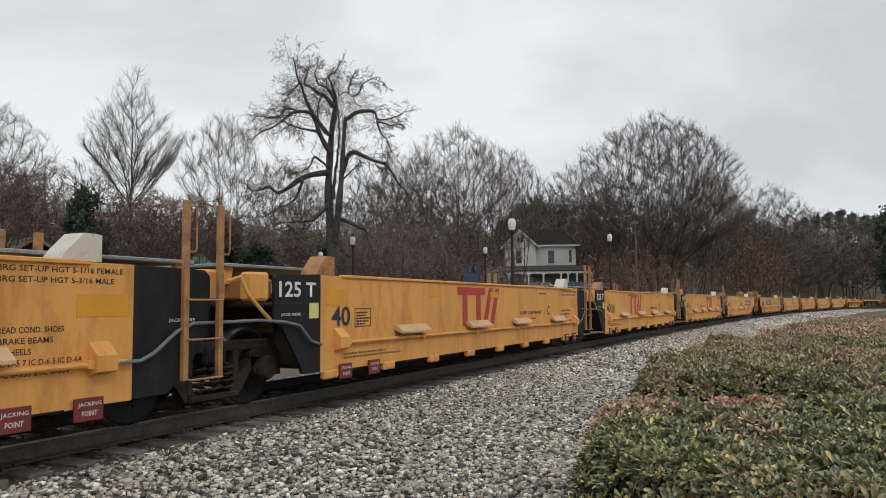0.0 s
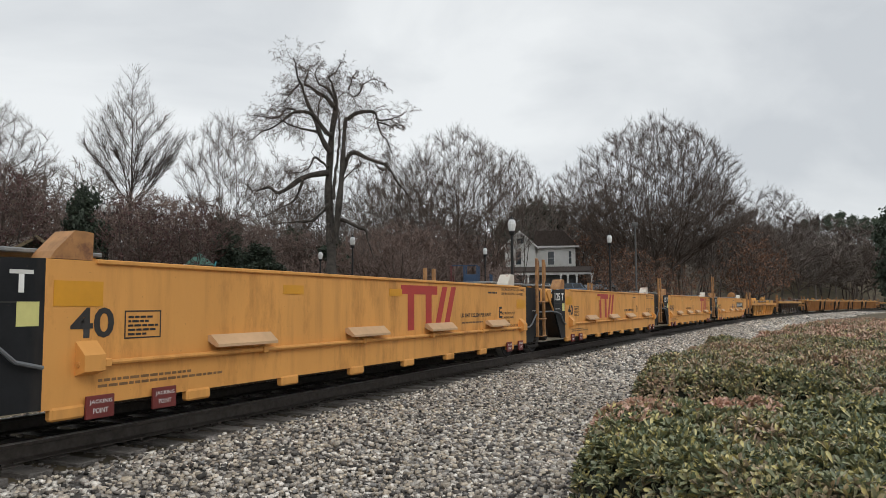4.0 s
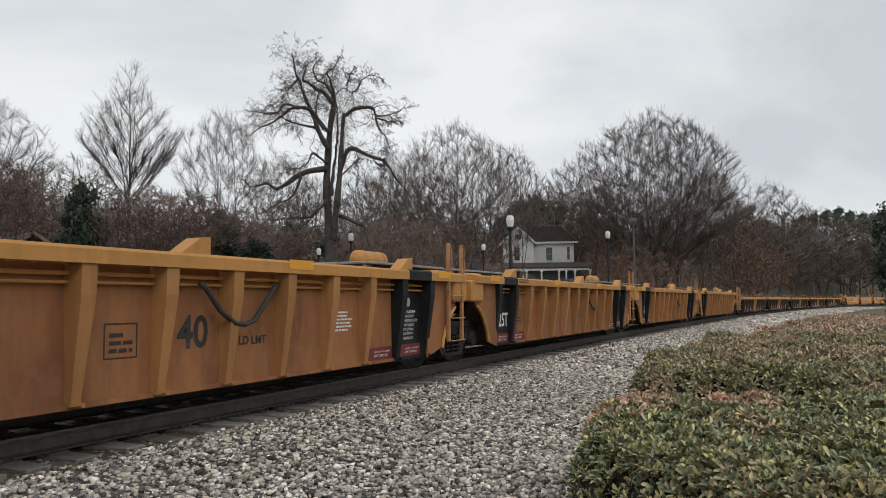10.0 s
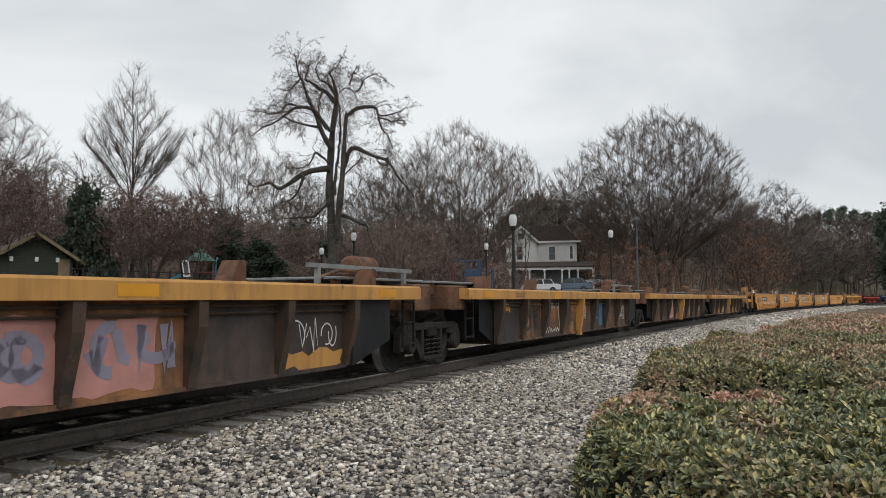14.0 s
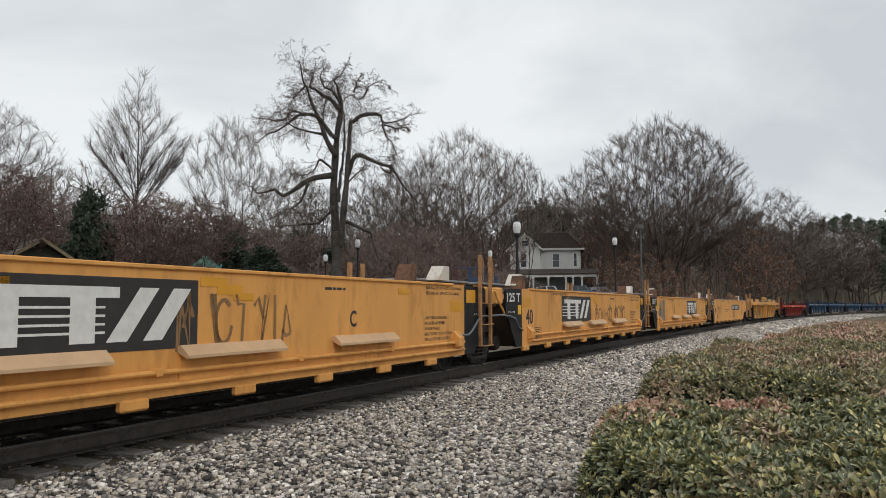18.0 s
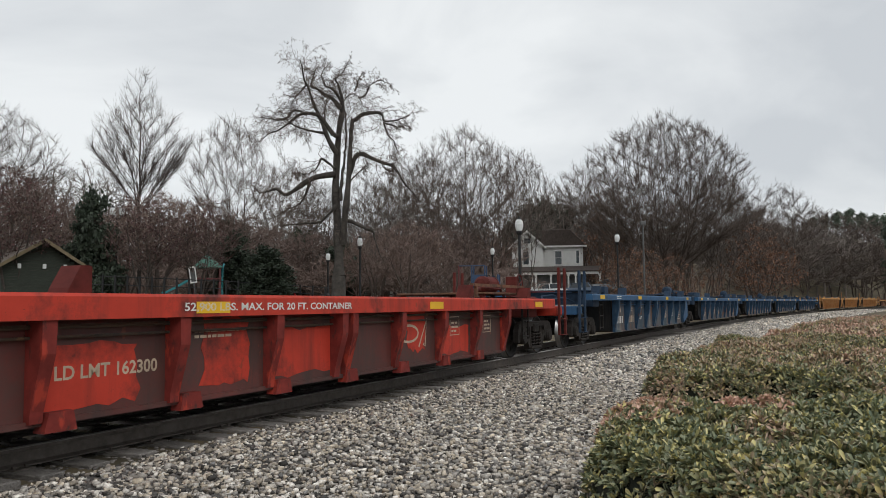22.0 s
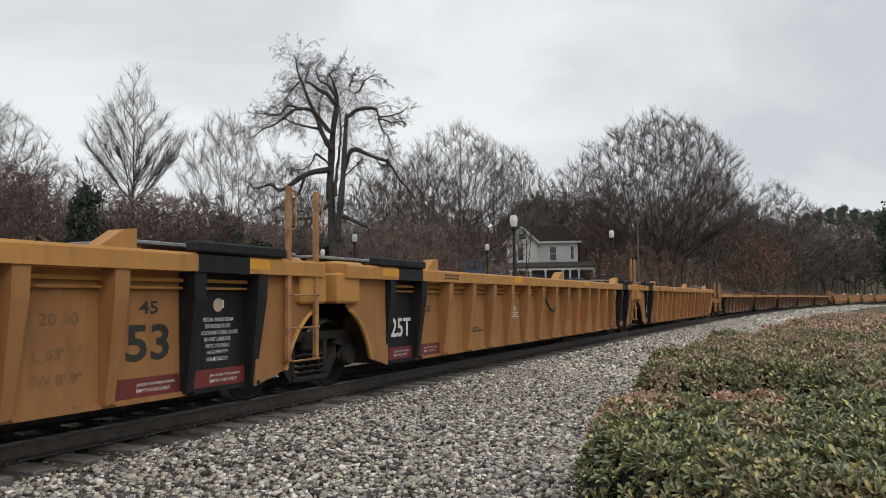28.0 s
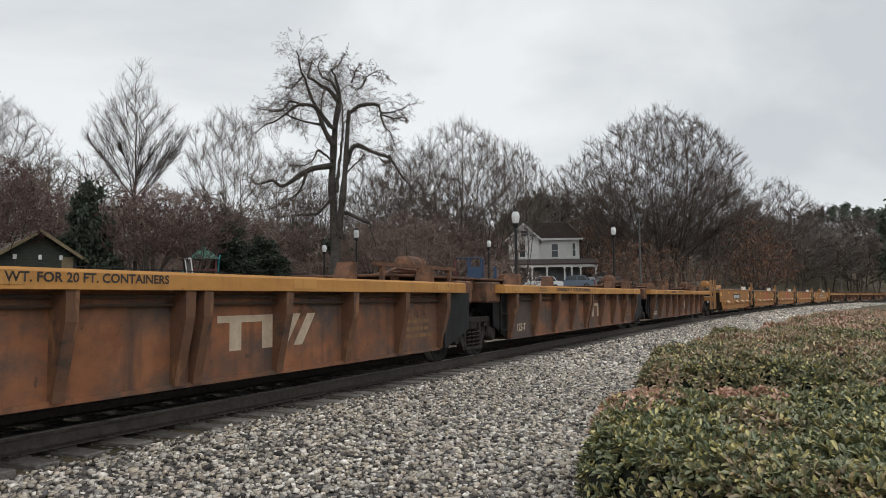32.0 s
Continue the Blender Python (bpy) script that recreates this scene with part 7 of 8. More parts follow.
OAK_LEFT = (
    ((0.0, 9.1), 168, 0.15, 1, ((0.3, 0), (0.8, -43), (0.7, 9), (0.9, 38), (0.6, 41), (0.7, 13), (0.6, -13), (0.4, -16), (0.8, 27))),
    ((-1.9, 10.4), 148, 0.10, 1, ((0.4, 0), (0.5, 20), (0.7, 51), (0.7, -39), (0.5, -19), (0.5, 19))), ((-0.9, 9.3), 172, 0.10, 1, ((0.9, 0), (0.7, -7), (0.7, -21), (0.4, -10))),
    ((-0.2, 6.8), -171, 0.22, 1, ((0.6, 0), (0.7, 1), (0.6, 17), (0.8, 9), (0.6, -9), (0.6, -66), (0.5, 53), (0.6, -7), (0.5, -59))))
OAK_LOW = (
    ((-1.7, 6.4), -112, 0.10, 1, ((1.0, 0), (0.6, -16), (0.7, -34), (0.6, 15), (0.6, -9))), ((-0.2, 7.1), 136, 0.10, 1, ((0.8, 0), (0.4, 17), (0.7, 92), (0.3, -33), (0.5, -21), (0.6, -21))),
    ((-0.2, 4.9), -124, 0.11, 1, ((0.7, 0), (0.6, -11), (0.8, -38), (0.8, -1), (0.8, 0))), ((-1.0, 4.0), 133, 0.07, 1, ((0.7, 0), (0.3, 100), (0.5, -69), (0.5, -35), (0.6, 69))))


def build_oak():
    rng = random.Random(3)
    x, y, z = seen_at(584.2, 500.2, 45.0)

    def run(foot, ang, parts, depth, thick):
        knots = [Vector((foot[0], 0.0, foot[1]))]
        for length, turn in parts:
            ang += turn
            knots.append(knots[-1] + length * Vector((math.cos(radians(ang)), depth + rng.gauss(0, 0.12), math.sin(radians(ang)))))
        ext = [2 * knots[0] - knots[1]] + knots + [2 * knots[-1] - knots[-2]]
        pts = []
        for p0, p1, p2, p3 in zip(ext, ext[1:], ext[2:], ext[3:]):
            k = max(2, int((p2 - p1).length / 0.22))
            for i in range(k):
                t = i / k
                q = 0.5 * (2 * p1 + (p2 - p0) * t + (2 * p0 - 5 * p1 + 4 * p2 - p3) * t * t + (3 * p1 - p0 - 3 * p2 + p3) * t ** 3)
                pts.append(q + (0.004 if thick else 0.016) * Vector((rng.gauss(0, 1), rng.gauss(0, 1), rng.gauss(0, 1))))
        return pts + [knots[-1]]

    starts = []
    for f, a, r, lev, ps in (*OAK_STEMS, *OAK_RIGHT, *OAK_CROWN, *OAK_LEFT, *OAK_LOW):
        starts.append((run(f, a, ps, rng.uniform(-0.3, 0.3) if lev else 0.0, r > 0.14), r, lev))
    segs = []
    for k, (pts, r, lev) in enumerate(starts):
        n = len(pts) - 1
        thin = 0.55 if lev == 0 else 0.8

        def flare(h):
            return 0.35 * max(0, 1 - h / 1.2) + 0.1 * math.sin(2.6 * h + k) if lev == 0 else 0.12 * math.sin(7 * h + k)
        for i in range(n):
            segs.append((pts[i], pts[i + 1], r * (1 + flare(pts[i].z)) * (1 - thin * i / n), r * (1 + flare(pts[i + 1].z)) * (1 - thin * (i + 1) / n), lev))
    fine = []
    for pts, r, lev in starts:
        if lev:
            fine += [s for s in grow(random.Random(int(r * 1000) + len(pts)), 0, 0, spread=0.65, kids=(0, max(16, int(len(pts) * 0.95)), 9, 7), crook=0.24, up=0.06, twig=0.0042, droop=0.8, ratio=(0.32, 0.55), starts=[(pts, min(r, 0.09), 1)], slim=(0.14, 0.28)) if s[4] > 1]
    ob = empty("oak_tree", "old twisted bare oak with dark crooked limbs", "tree", "", Matrix.Translation((x, y, z)))
    part("trunk", tube_mesh("trunk", segs, M_OAK), None, ob, "dark crooked trunk and limbs")
    part("crown", tube_mesh("crown", fine, M_TWIG, 3), None, ob, "drooping bare twigs")


build_oak()


G = random.Random


def spread_tree(seed, wide, lo=0.25, n=900, peak=0.45, tip=0.25, stems=1, fan=0.12, fork=0.25, leader=False, step=0.26, kill=0.3, up=0.16, wobble=0.05, keep_on=0.75, rise=0.3, twig=0.004, sprays=3, spray=0.34, hollow=0.5, power=1.95, shape=2.0, brush=0, taper=0.6):
    """Segments of a tree ten metres tall whose boughs grow out to fill a crown: wide is its half width, peak the height of its widest ring, tip how blunt its top is."""
    rng = np.random.default_rng(seed)
    pts = np.zeros((0, 3))
    while len(pts) < n:
        h = lo + (1 - lo) * rng.random(4 * n)
        rel = np.where(h < peak, (h - peak) / (peak - lo + 1e-6), (h - peak) / (1 - peak))
        w = wide * np.maximum(1 - np.abs(rel) ** np.where(rel > 0, shape, 1.6), 0) ** np.where(rel > 0, taper, 0.6) * np.where(rel > 0, 1 - (1 - tip) * rel * 0.35, 1)
        rr, az = np.sqrt(rng.random(4 * n)), rng.random(4 * n) * 6.2832
        lump = 1 + 0.13 * np.sin(3 * az + seed) * np.sin(9 * h + seed) + 0.08 * np.sin(5 * az - 14 * h)
        keep = (rng.random(4 * n) * wide < w) & (rng.random(4 * n) < hollow + (1 - hollow) * np.maximum(rr, np.abs(rel)))
        pts = np.concatenate([pts, np.stack([rr * w * lump * np.cos(az), rr * w * lump * np.sin(az), 10 * h], -1)[keep]])
    pts = pts[:n]
    P, par = [], []
    for k in range(stems):
        az, tilt = k * 2.4 + rng.random(), fan * (0.5 + rng.random()) * (stems > 1)
        p = np.array([0.25 * math.cos(az), 0.25 * math.sin(az), 0.0]) * (stems > 1) + np.array([0, 0, -0.3])
        top = 9.2 if leader and k == 0 else 10 * fork * (0.8 + 0.4 * rng.random())
        last = -1
        while p[2] < top:
            P.append(p), par.append(last)
            last = len(P) - 1
            p = p + step * np.array([tilt * math.cos(az) + rng.normal(0, 0.05), tilt * math.sin(az) + rng.normal(0, 0.05), 1.0])
    P, par = np.array(P), np.array(par)
    kids = np.zeros(len(P), int)
    head = np.zeros((len(P), 3)) + np.array([0, 0, 0.35])
    D = ((pts[:, None] - P[None]) ** 2).sum(-1)
    # low boughs leave the stem well under the twigs that they feed
    low = P[:, 2][None] > 10 * lo + 0.42 * (pts[:, 2][:, None] - 10 * lo) + 0.3
    D = np.where(low, D + 60, D)
    near, best = D.argmin(1), D.min(1)
    for turn in range(110):
        live = best > kill * kill
        pts, near, best = pts[live], near[live], best[live]
        if not len(pts):
            break
        pull = np.zeros((len(P), 3))
        d = pts - P[near]
        np.add.at(pull, near, d / np.linalg.norm(d, axis=1, keepdims=True))
        src = np.nonzero((np.abs(pull).sum(1) > 0) & (kids < 3))[0]
        if not len(src):
            break
        g = pull[src] / np.maximum(np.linalg.norm(pull[src], axis=1, keepdims=True), 1e-6) + rng.normal(0, wobble, (len(src), 3)) + np.array([0, 0, up])
        g = g + keep_on * head[src]
        g[:, 2] = np.maximum(g[:, 2], rise * np.hypot(g[:, 0], g[:, 1]))
        g /= np.linalg.norm(g, axis=1, keepdims=True)
        new_p = P[src] + step * g / np.linalg.norm(g, axis=1, keepdims=True)
        kids[src] += 1
        D = ((pts[:, None] - new_p[None]) ** 2).sum(-1)
        j, m = D.argmin(1), D.min(1)
        near, best = np.where(m < best, len(P) + j, near), np.minimum(m, best)
        P, par, kids = np.concatenate([P, new_p]), np.concatenate([par, src]), np.concatenate([kids, np.zeros(len(src), int)])
        head = np.concatenate([head, g])
    A = np.zeros(len(P))
    for i in range(len(P) - 1, -1, -1):
        A[i] = max(A[i], twig ** power)
        if par[i] >= 0:
            A[par[i]] += A[i]
    R = A ** (1 / power)
    big = R.max()
    V = [Vector(p) for p in P]
    segs = [(V[par[i]], V[i], min(R[par[i]], R[i] * 1.25), R[i], 0 if R[i] > 0.45 * big else 1 if R[i] > 2.6 * twig else 3) for i in range(len(P)) if par[i] >= 0]
    ends = np.nonzero((R < 2.1 * twig) & (P[:, 2] > 10 * lo * 0.8))[0]
    for i in ends:
        if par[i] < 0:
            continue
        d = V[i] - V[par[i]]
        d.normalize()
        for k in range(sprays):
            w = Vector(rng.normal(0, 0.42, 3)) + d + Vector((0, 0, 0.2))
            a = V[i].lerp(V[par[i]], rng.random())
            b = a + w.normalized() * spray * (0.5 + rng.random())
            segs.append((a, b, twig, twig * 0.7, 3))
            for j in range(brush):
                e = a.lerp(b, 0.25 + 0.7 * rng.random())
                f = e + (w.normalized() + Vector(rng.normal(0, 0.5, 3)) + Vector((0, 0, 0.25))).normalized() * spray * (0.3 + 0.5 * rng.random())
                segs.append((e, f, twig * 0.75, twig * 0.5, 3))
    return segs


KIND = {
    "vase": tree_kind("vase", spread_tree(21, 2.25, 0.36, 1300, 0.56, 0.1, leader=True, fork=0.4, up=0.32, rise=1.3, keep_on=0.55, wobble=0.1, twig=0.0036, power=2.1, shape=1.3, taper=0.8, sprays=3, spray=0.4, brush=1), M_BARK, M_TWIG),
    "vase2": tree_kind("vase2", spread_tree(27, 2.5, 0.28, 1500, 0.66, 0.2, stems=4, fan=0.14, fork=0.3, up=0.45, rise=1.1, twig=0.0036, power=2.2, shape=1.6, sprays=4, spray=0.42, brush=1), M_BARK, M_TWIG),
    "dome": tree_kind("dome", spread_tree(33, 4.85, 0.2, 6400, 0.5, 0.75, stems=3, fan=0.16, fork=0.15, up=0.24, rise=0.6, twig=0.0042, power=2.02, sprays=5, spray=0.4, brush=1, shape=2.9, hollow=0.6, wobble=0.03), M_BARK, M_TWIG),
    "round": tree_kind("round", spread_tree(41, 2.9, 0.3, 2300, 0.68, 0.4, stems=1, fan=0.16, fork=0.36, up=0.34, rise=0.9, twig=0.0036, power=2.15, shape=2.1, sprays=4, spray=0.4, brush=1), M_BARK, M_TWIG),
    "fan": tree_kind("fan", spread_tree(43, 2.7, 0.26, 2000, 0.66, 0.35, stems=6, fan=0.17, fork=0.26, up=0.36, rise=1.0, twig=0.0036, power=2.2, shape=1.9, sprays=4, spray=0.4, brush=1), M_BARK, M_TWIG),
    "myrtle": tree_kind("myrtle", spread_tree(52, 5.2, 0.22, 1300, 0.6, 0.5, stems=8, fan=0.34, fork=0.22, twig=0.012, sprays=4, spray=0.6, hollow=0.8, step=0.35, kill=0.42), M_TWIG, M_REDTWIG, (0.5, 0.13, 6, M_DULLRED, 3, 0.2)),
    "redleaf": tree_kind("redleaf", spread_tree(52, 4.2, 0.2, 700, 0.55, 0.5, stems=3, fan=0.2, fork=0.2, twig=0.009, sprays=3, hollow=0.8, step=0.4, kill=0.5), M_BARK, M_TWIG, (0.9, 0.2, 8, M_DARKRED, 3, 0.3)),
    "rust": tree_kind("rust", spread_tree(61, 4.6, 0.15, 500, 0.5, 0.5, stems=3, fan=0.2, fork=0.15, twig=0.01, sprays=3, hollow=0.8, step=0.45, kill=0.55), M_BARK, M_TWIG, (0.8, 0.24, 7, M_RUST, 3, 0.4)),
    "far": tree_kind("far", spread_tree(71, 2.8, 0.3, 700, 0.6, 0.3, leader=True, fork=0.4, up=0.25, twig=0.0105, sprays=3, spray=0.55, step=0.4, kill=0.45), M_FAINT, M_FAINT),
    "far2": tree_kind("far2", spread_tree(72, 3.3, 0.25, 700, 0.6, 0.4, stems=3, fan=0.15, fork=0.3, up=0.25, twig=0.0105, sprays=3, spray=0.55, step=0.4, kill=0.45), M_FAINT, M_FAINT),
    "far3": tree_kind("far3", spread_tree(73, 2.9, 0.35, 700, 0.65, 0.3, stems=2, fan=0.1, fork=0.4, up=0.25, twig=0.0105, sprays=3, spray=0.55, step=0.4, kill=0.45), M_TWIG, M_TWIG),
    "haze": tree_kind("haze", spread_tree(75, 3.2, 0.15, 340, 0.55, 0.4, fork=0.25, twig=0.016, power=2.7, sprays=5, spray=0.8, step=0.55, kill=0.6), M_FAINT, M_FAINT, flat=1),
    "haze2": tree_kind("haze2", spread_tree(76, 3.6, 0.12, 340, 0.55, 0.4, stems=3, fork=0.2, twig=0.016, power=2.7, sprays=5, spray=0.8, step=0.55, kill=0.6), M_TWIG, M_TWIG, flat=1),
    "brush": tree_kind("brush", spread_tree(81, 6.4, 0.03, 500, 0.35, 0.5, stems=9, fan=0.4, fork=0.1, twig=0.028, sprays=3, spray=1.1, hollow=1.0, step=0.55, kill=0.6), M_REDTWIG, M_REDTWIG, flat=1),
    "ever": tree_kind("ever", grow(G(91), 10, 0.14, spread=0.95, trunk_frac=0.05, kids=(30, 6), crook=0.04, up=0.0, twig=0.01, ratio=(0.22, 0.36)), M_BARK, M_BARK, (9, 0.42, 9, M_NEEDLE, 1, 0.6)),
    "pine": tree_kind("pine", grow(G(95), 10, 0.12, spread=0.8, trunk_frac=0.45, kids=(15, 5), crook=0.06, up=0.1, twig=0.012, ratio=(0.2, 0.36)), M_BARK, M_BARK, (9, 0.42, 10, M_PINE, 1, 0.0)),
}
BARE = "bare winter tree with a fine grey-brown crown"
# bearing column, crown top row, distance, kind, turn, width
for u, v, dist, k, turn, wide, label in (
        (228, 92, 58, "vase", 0.3, 1.0, "tall slender bare tree with upswept branches"), (392, 172, 62, "vase2", 1.0, 1.0, "bare tree with many thin upright branches"),
        (-45, 150, 55, "round", 2.0, 1.25, BARE), (806, 201, 78, "round", 0.6, 1.0, BARE), (742, 236, 84, "vase2", 2.2, 0.95, BARE), (864, 224, 84, "fan", 1.3, 1.0, BARE), (914, 243, 90, "fan", 0.2, 0.85, BARE),
        (1160, 185, 92, "dome", 0.9, 0.95, "huge broad bare tree with a domed crown"), (1262, 285, 104, "fan", 2.4, 1.0, "broad bare tree beside the huge one"), (1225, 290, 118, "fan", 0.8, 1.5, BARE), (1095, 300, 118, "fan", 4.4, 1.5, BARE), (1315, 345, 120, "fan", 1.4, 1.2, BARE), (1020, 272, 112, "fan", 1.7, 1.2, BARE), (1365, 310, 130, "fan", 0.4, 1.3, BARE),
        (700, 262, 88, "fan", 3.7, 1.0, BARE), (640, 290, 86, "vase2", 0.9, 1.2, BARE), (500, 255, 90, "vase2", 1.9, 1.1, BARE), (560, 300, 92, "fan", 2.9, 1.1, BARE),
        (75, 252, 78, "far", 0.0, 1.1, BARE), (125, 262, 80, "far2", 1.0, 1.1, BARE), (35, 270, 74, "far3", 2.0, 1.0, BARE), (165, 280, 84, "far", 3.0, 1.1, BARE), (665, 318, 80, "far2", 0.5, 1.1, BARE), (625, 330, 90, "far", 1.5, 1.0, BARE),
        (545, 340, 92, "far3", 2.5, 1.0, BARE), (470, 330, 88, "far2", 0.9, 1.0, BARE), (700, 300, 92, "far", 0.7, 1.1, BARE), (965, 318, 118, "far2", 0.1, 1.2, BARE), (1010, 330, 122, "far", 1.1, 1.3, BARE), (770, 290, 100, "far3", 2.9, 1.1, BARE)):
    x, y, top = seen_at(u, v, dist)
    plant(KIND[k], x, y, top, label, turn, wide)
for u, v, dist, wide in ((262, 318, 52, 1.0), (335, 330, 56, 1.1), (205, 345, 58, 0.9), (-15, 268, 50, 1.0), (25, 300, 56, 0.9), (705, 375, 62, 0.9), (650, 390, 66, 0.9), (760, 380, 76, 1.0), (400, 370, 68, 1.1), (540, 395, 78, 1.1), (470, 385, 80, 1.1), (840, 395, 86, 1.1)):
    x, y, top = seen_at(u, v, dist)
    plant(KIND["myrtle"], x, y, top, "many-stemmed reddish tree with dense dry twigs", u * 0.1, wide * 1.15, group="reddish trees in the park")
for u, v, dist, wide in ((1120, 432, 72, 1.1), (1170, 445, 74, 1.0), (1040, 372, 104, 0.8), (1325, 390, 96, 0.9), (1085, 410, 90, 0.8), (1345, 420, 110, 0.9), (1235, 470, 84, 1.0)):
    x, y, top = seen_at(u, v, dist)
    plant(KIND["rust"], x, y, top, "small tree holding rust-brown dry leaves", u * 0.1, wide, group="rust-leaved trees")
for u, v, dist, wide in ((152, 322, 49, 0.8), (120, 372, 50, 0.8), (408, 400, 56, 1.2), (456, 425, 52, 1.6), (415, 420, 58, 1.6), (465, 430, 60, 1.6), (520, 398, 84, 1.1), (935, 352, 122, 1.5), (965, 368, 125, 1.4), (600, 420, 75, 1.4), (385, 372, 72, 1.1), (1586, 372, 62, 0.8), (1635, 350, 64, 1.0), (440, 436, 52, 1.7)):
    x, y, top = seen_at(u, v, dist)
    plant(KIND["ever"], x, y, top, "dense dark evergreen tree", u * 0.1, wide, group="evergreens")


for u, v, dist, wide in ((-5, 268, 46, 0.95), (238, 325, 49, 1.0), (338, 345, 50, 0.9)):
    x, y, top = seen_at(u, v, dist)
    plant(KIND["redleaf"], x, y, top, "round-headed tree still holding dark red leaves", u * 0.1, wide, group="dark red trees")


# ---- woods behind, thinning to the hills ----
def build_woods():
    rng = random.Random(77)
    for u in range(-160, 1340, 34):
        dist = rng.uniform(105, 150)
        uu = u + rng.uniform(-18, 18)
        v = rng.uniform(325, 385) + (25 if 430 < u < 640 else 0)
        x, y, top = seen_at(uu, v, dist)
        plant(KIND[rng.choice(("far", "far2", "far3"))], x, y, top, "bare tree in the wood behind the park", rng.uniform(0, 6), rng.uniform(1.1, 1.5), group="trees of the wood")
    for u in range(-200, 1340, 22):
        dist = rng.uniform(165, 240)
        x, y, top = seen_at(u + rng.uniform(-10, 10), rng.uniform(392, 430), dist)
        plant(KIND[rng.choice(("haze", "haze2"))], x, y, top, "bare tree deep in the wood", rng.uniform(0, 6), rng.uniform(1.3, 1.8), group="trees of the wood")
    for u in range(1300, 1700, 7):
        dist = rng.uniform(120, 270)
        uu = u + rng.uniform(-10, 10)
        v = 352 + 0.06 * (u - 1330) + rng.uniform(5, 30) + (270 - dist) * 0.35
        x, y, top = seen_at(uu, v, dist)
        if lateral(x, y)[0] < 14:
            continue
        plant(KIND[rng.choice(("haze", "haze2", "haze2"))], x, y, top, "bare tree on the wooded hillside", rng.uniform(0, 6), rng.uniform(1.2, 1.7), group="trees of the wood")
    for u, v, dist in ((1465, 376, 330), (1486, 372, 330), (1508, 378, 330), (1425, 384, 330), (1445, 382, 330), (1528, 382, 330), (940, 372, 150), (905, 388, 150), (1545, 384, 330)):
        x, y, top = seen_at(u, v, dist)
        plant(KIND["pine"], x, y, top, "dark green pine on the skyline", u * 0.3, 1.1, group="pines on the hill")
    for u in range(-140, 1560, 25):
        dist = rng.uniform(64, 100) if u < 1380 else rng.uniform(120, 190)
        uu = u + rng.uniform(-12, 12)
        if 890 < uu < 1075:
            dist = rng.uniform(116, 128)
        v = rng.uniform(425, 470) if u < 1380 else rng.uniform(430, 480)
        x, y, top = seen_at(uu, v, dist)
        if lateral(x, y)[0] < 16:
            continue
        plant(KIND["brush"], x, y, top, "tangled brown winter brush under the trees", rng.uniform(0, 6), rng.uniform(1.0, 1.5), name="brush", category="shrub", group="brush in the park")


build_woods()

# ---- houses ----
M_CLAP = mat("white_clapboard", (0.74, 0.74, 0.72), 0.6, vary=0.06, scale=2, dirt=(0.5, 0.5, 0.48), dirt_amount=0.2, dirt_scale=0.5)
M_ROOF = mat("brown_shingles", (0.075, 0.058, 0.05), 0.9, vary=0.35, scale=5, bump=0.4)
M_GREYROOF = mat("grey_shingles", (0.23, 0.235, 0.24), 0.9, vary=0.25, scale=3, bump=0.4)
# porch wall and floor coloured dim, as the shade below the porch roof
M_SHADE = mat("shaded_porch_paint", (0.22, 0.23, 0.24), 0.8, vary=0.2)
M_GLASS = mat("window_glass", (0.05, 0.06, 0.07), 0.08, vary=0.1)
M_TRIM = mat("white_trim", (0.8, 0.8, 0.78), 0.5, vary=0.05)
M_BRICK = mat("red_brown_brick_wall", (0.16, 0.1, 0.08), 0.9, vary=0.3, scale=4)


def window(parent, x, y, z, w, h):
    f = part("window", boxes((x - w / 2 - 0.1, x + w / 2 + 0.1, y - 0.06, y, z - 0.1, z), (x - w / 2 - 0.1, x + w / 2 + 0.1, y - 0.06, y, z + h, z + h + 0.12), (x - w / 2 - 0.1, x - w / 2, y - 0.06, y, z, z + h), (x + w / 2, x + w / 2 + 0.1, y - 0.06, y, z, z + h)), M_TRIM, parent, "white framed sash window")
    for k in (0, 1):
        part("pane", boxes((x - w / 2, x + w / 2, y - 0.02, y - 0.005, z + k * h / 2 + 0.02, z + (k + 1) * h / 2 - 0.02)), M_GLASS, f)


def gable_roof(w, d, z, rise, over=0.4, thick=0.16):
    """Roof over a box w wide and d deep, ridge along y."""
    h = w / 2 + over
    drop = rise * over / (w / 2)
    return prism([(-h, z - drop), (0, z + rise), (h, z - drop), (h, z - drop + thick), (0, z + rise + thick), (-h, z - drop + thick)], "y", -over, d + over)


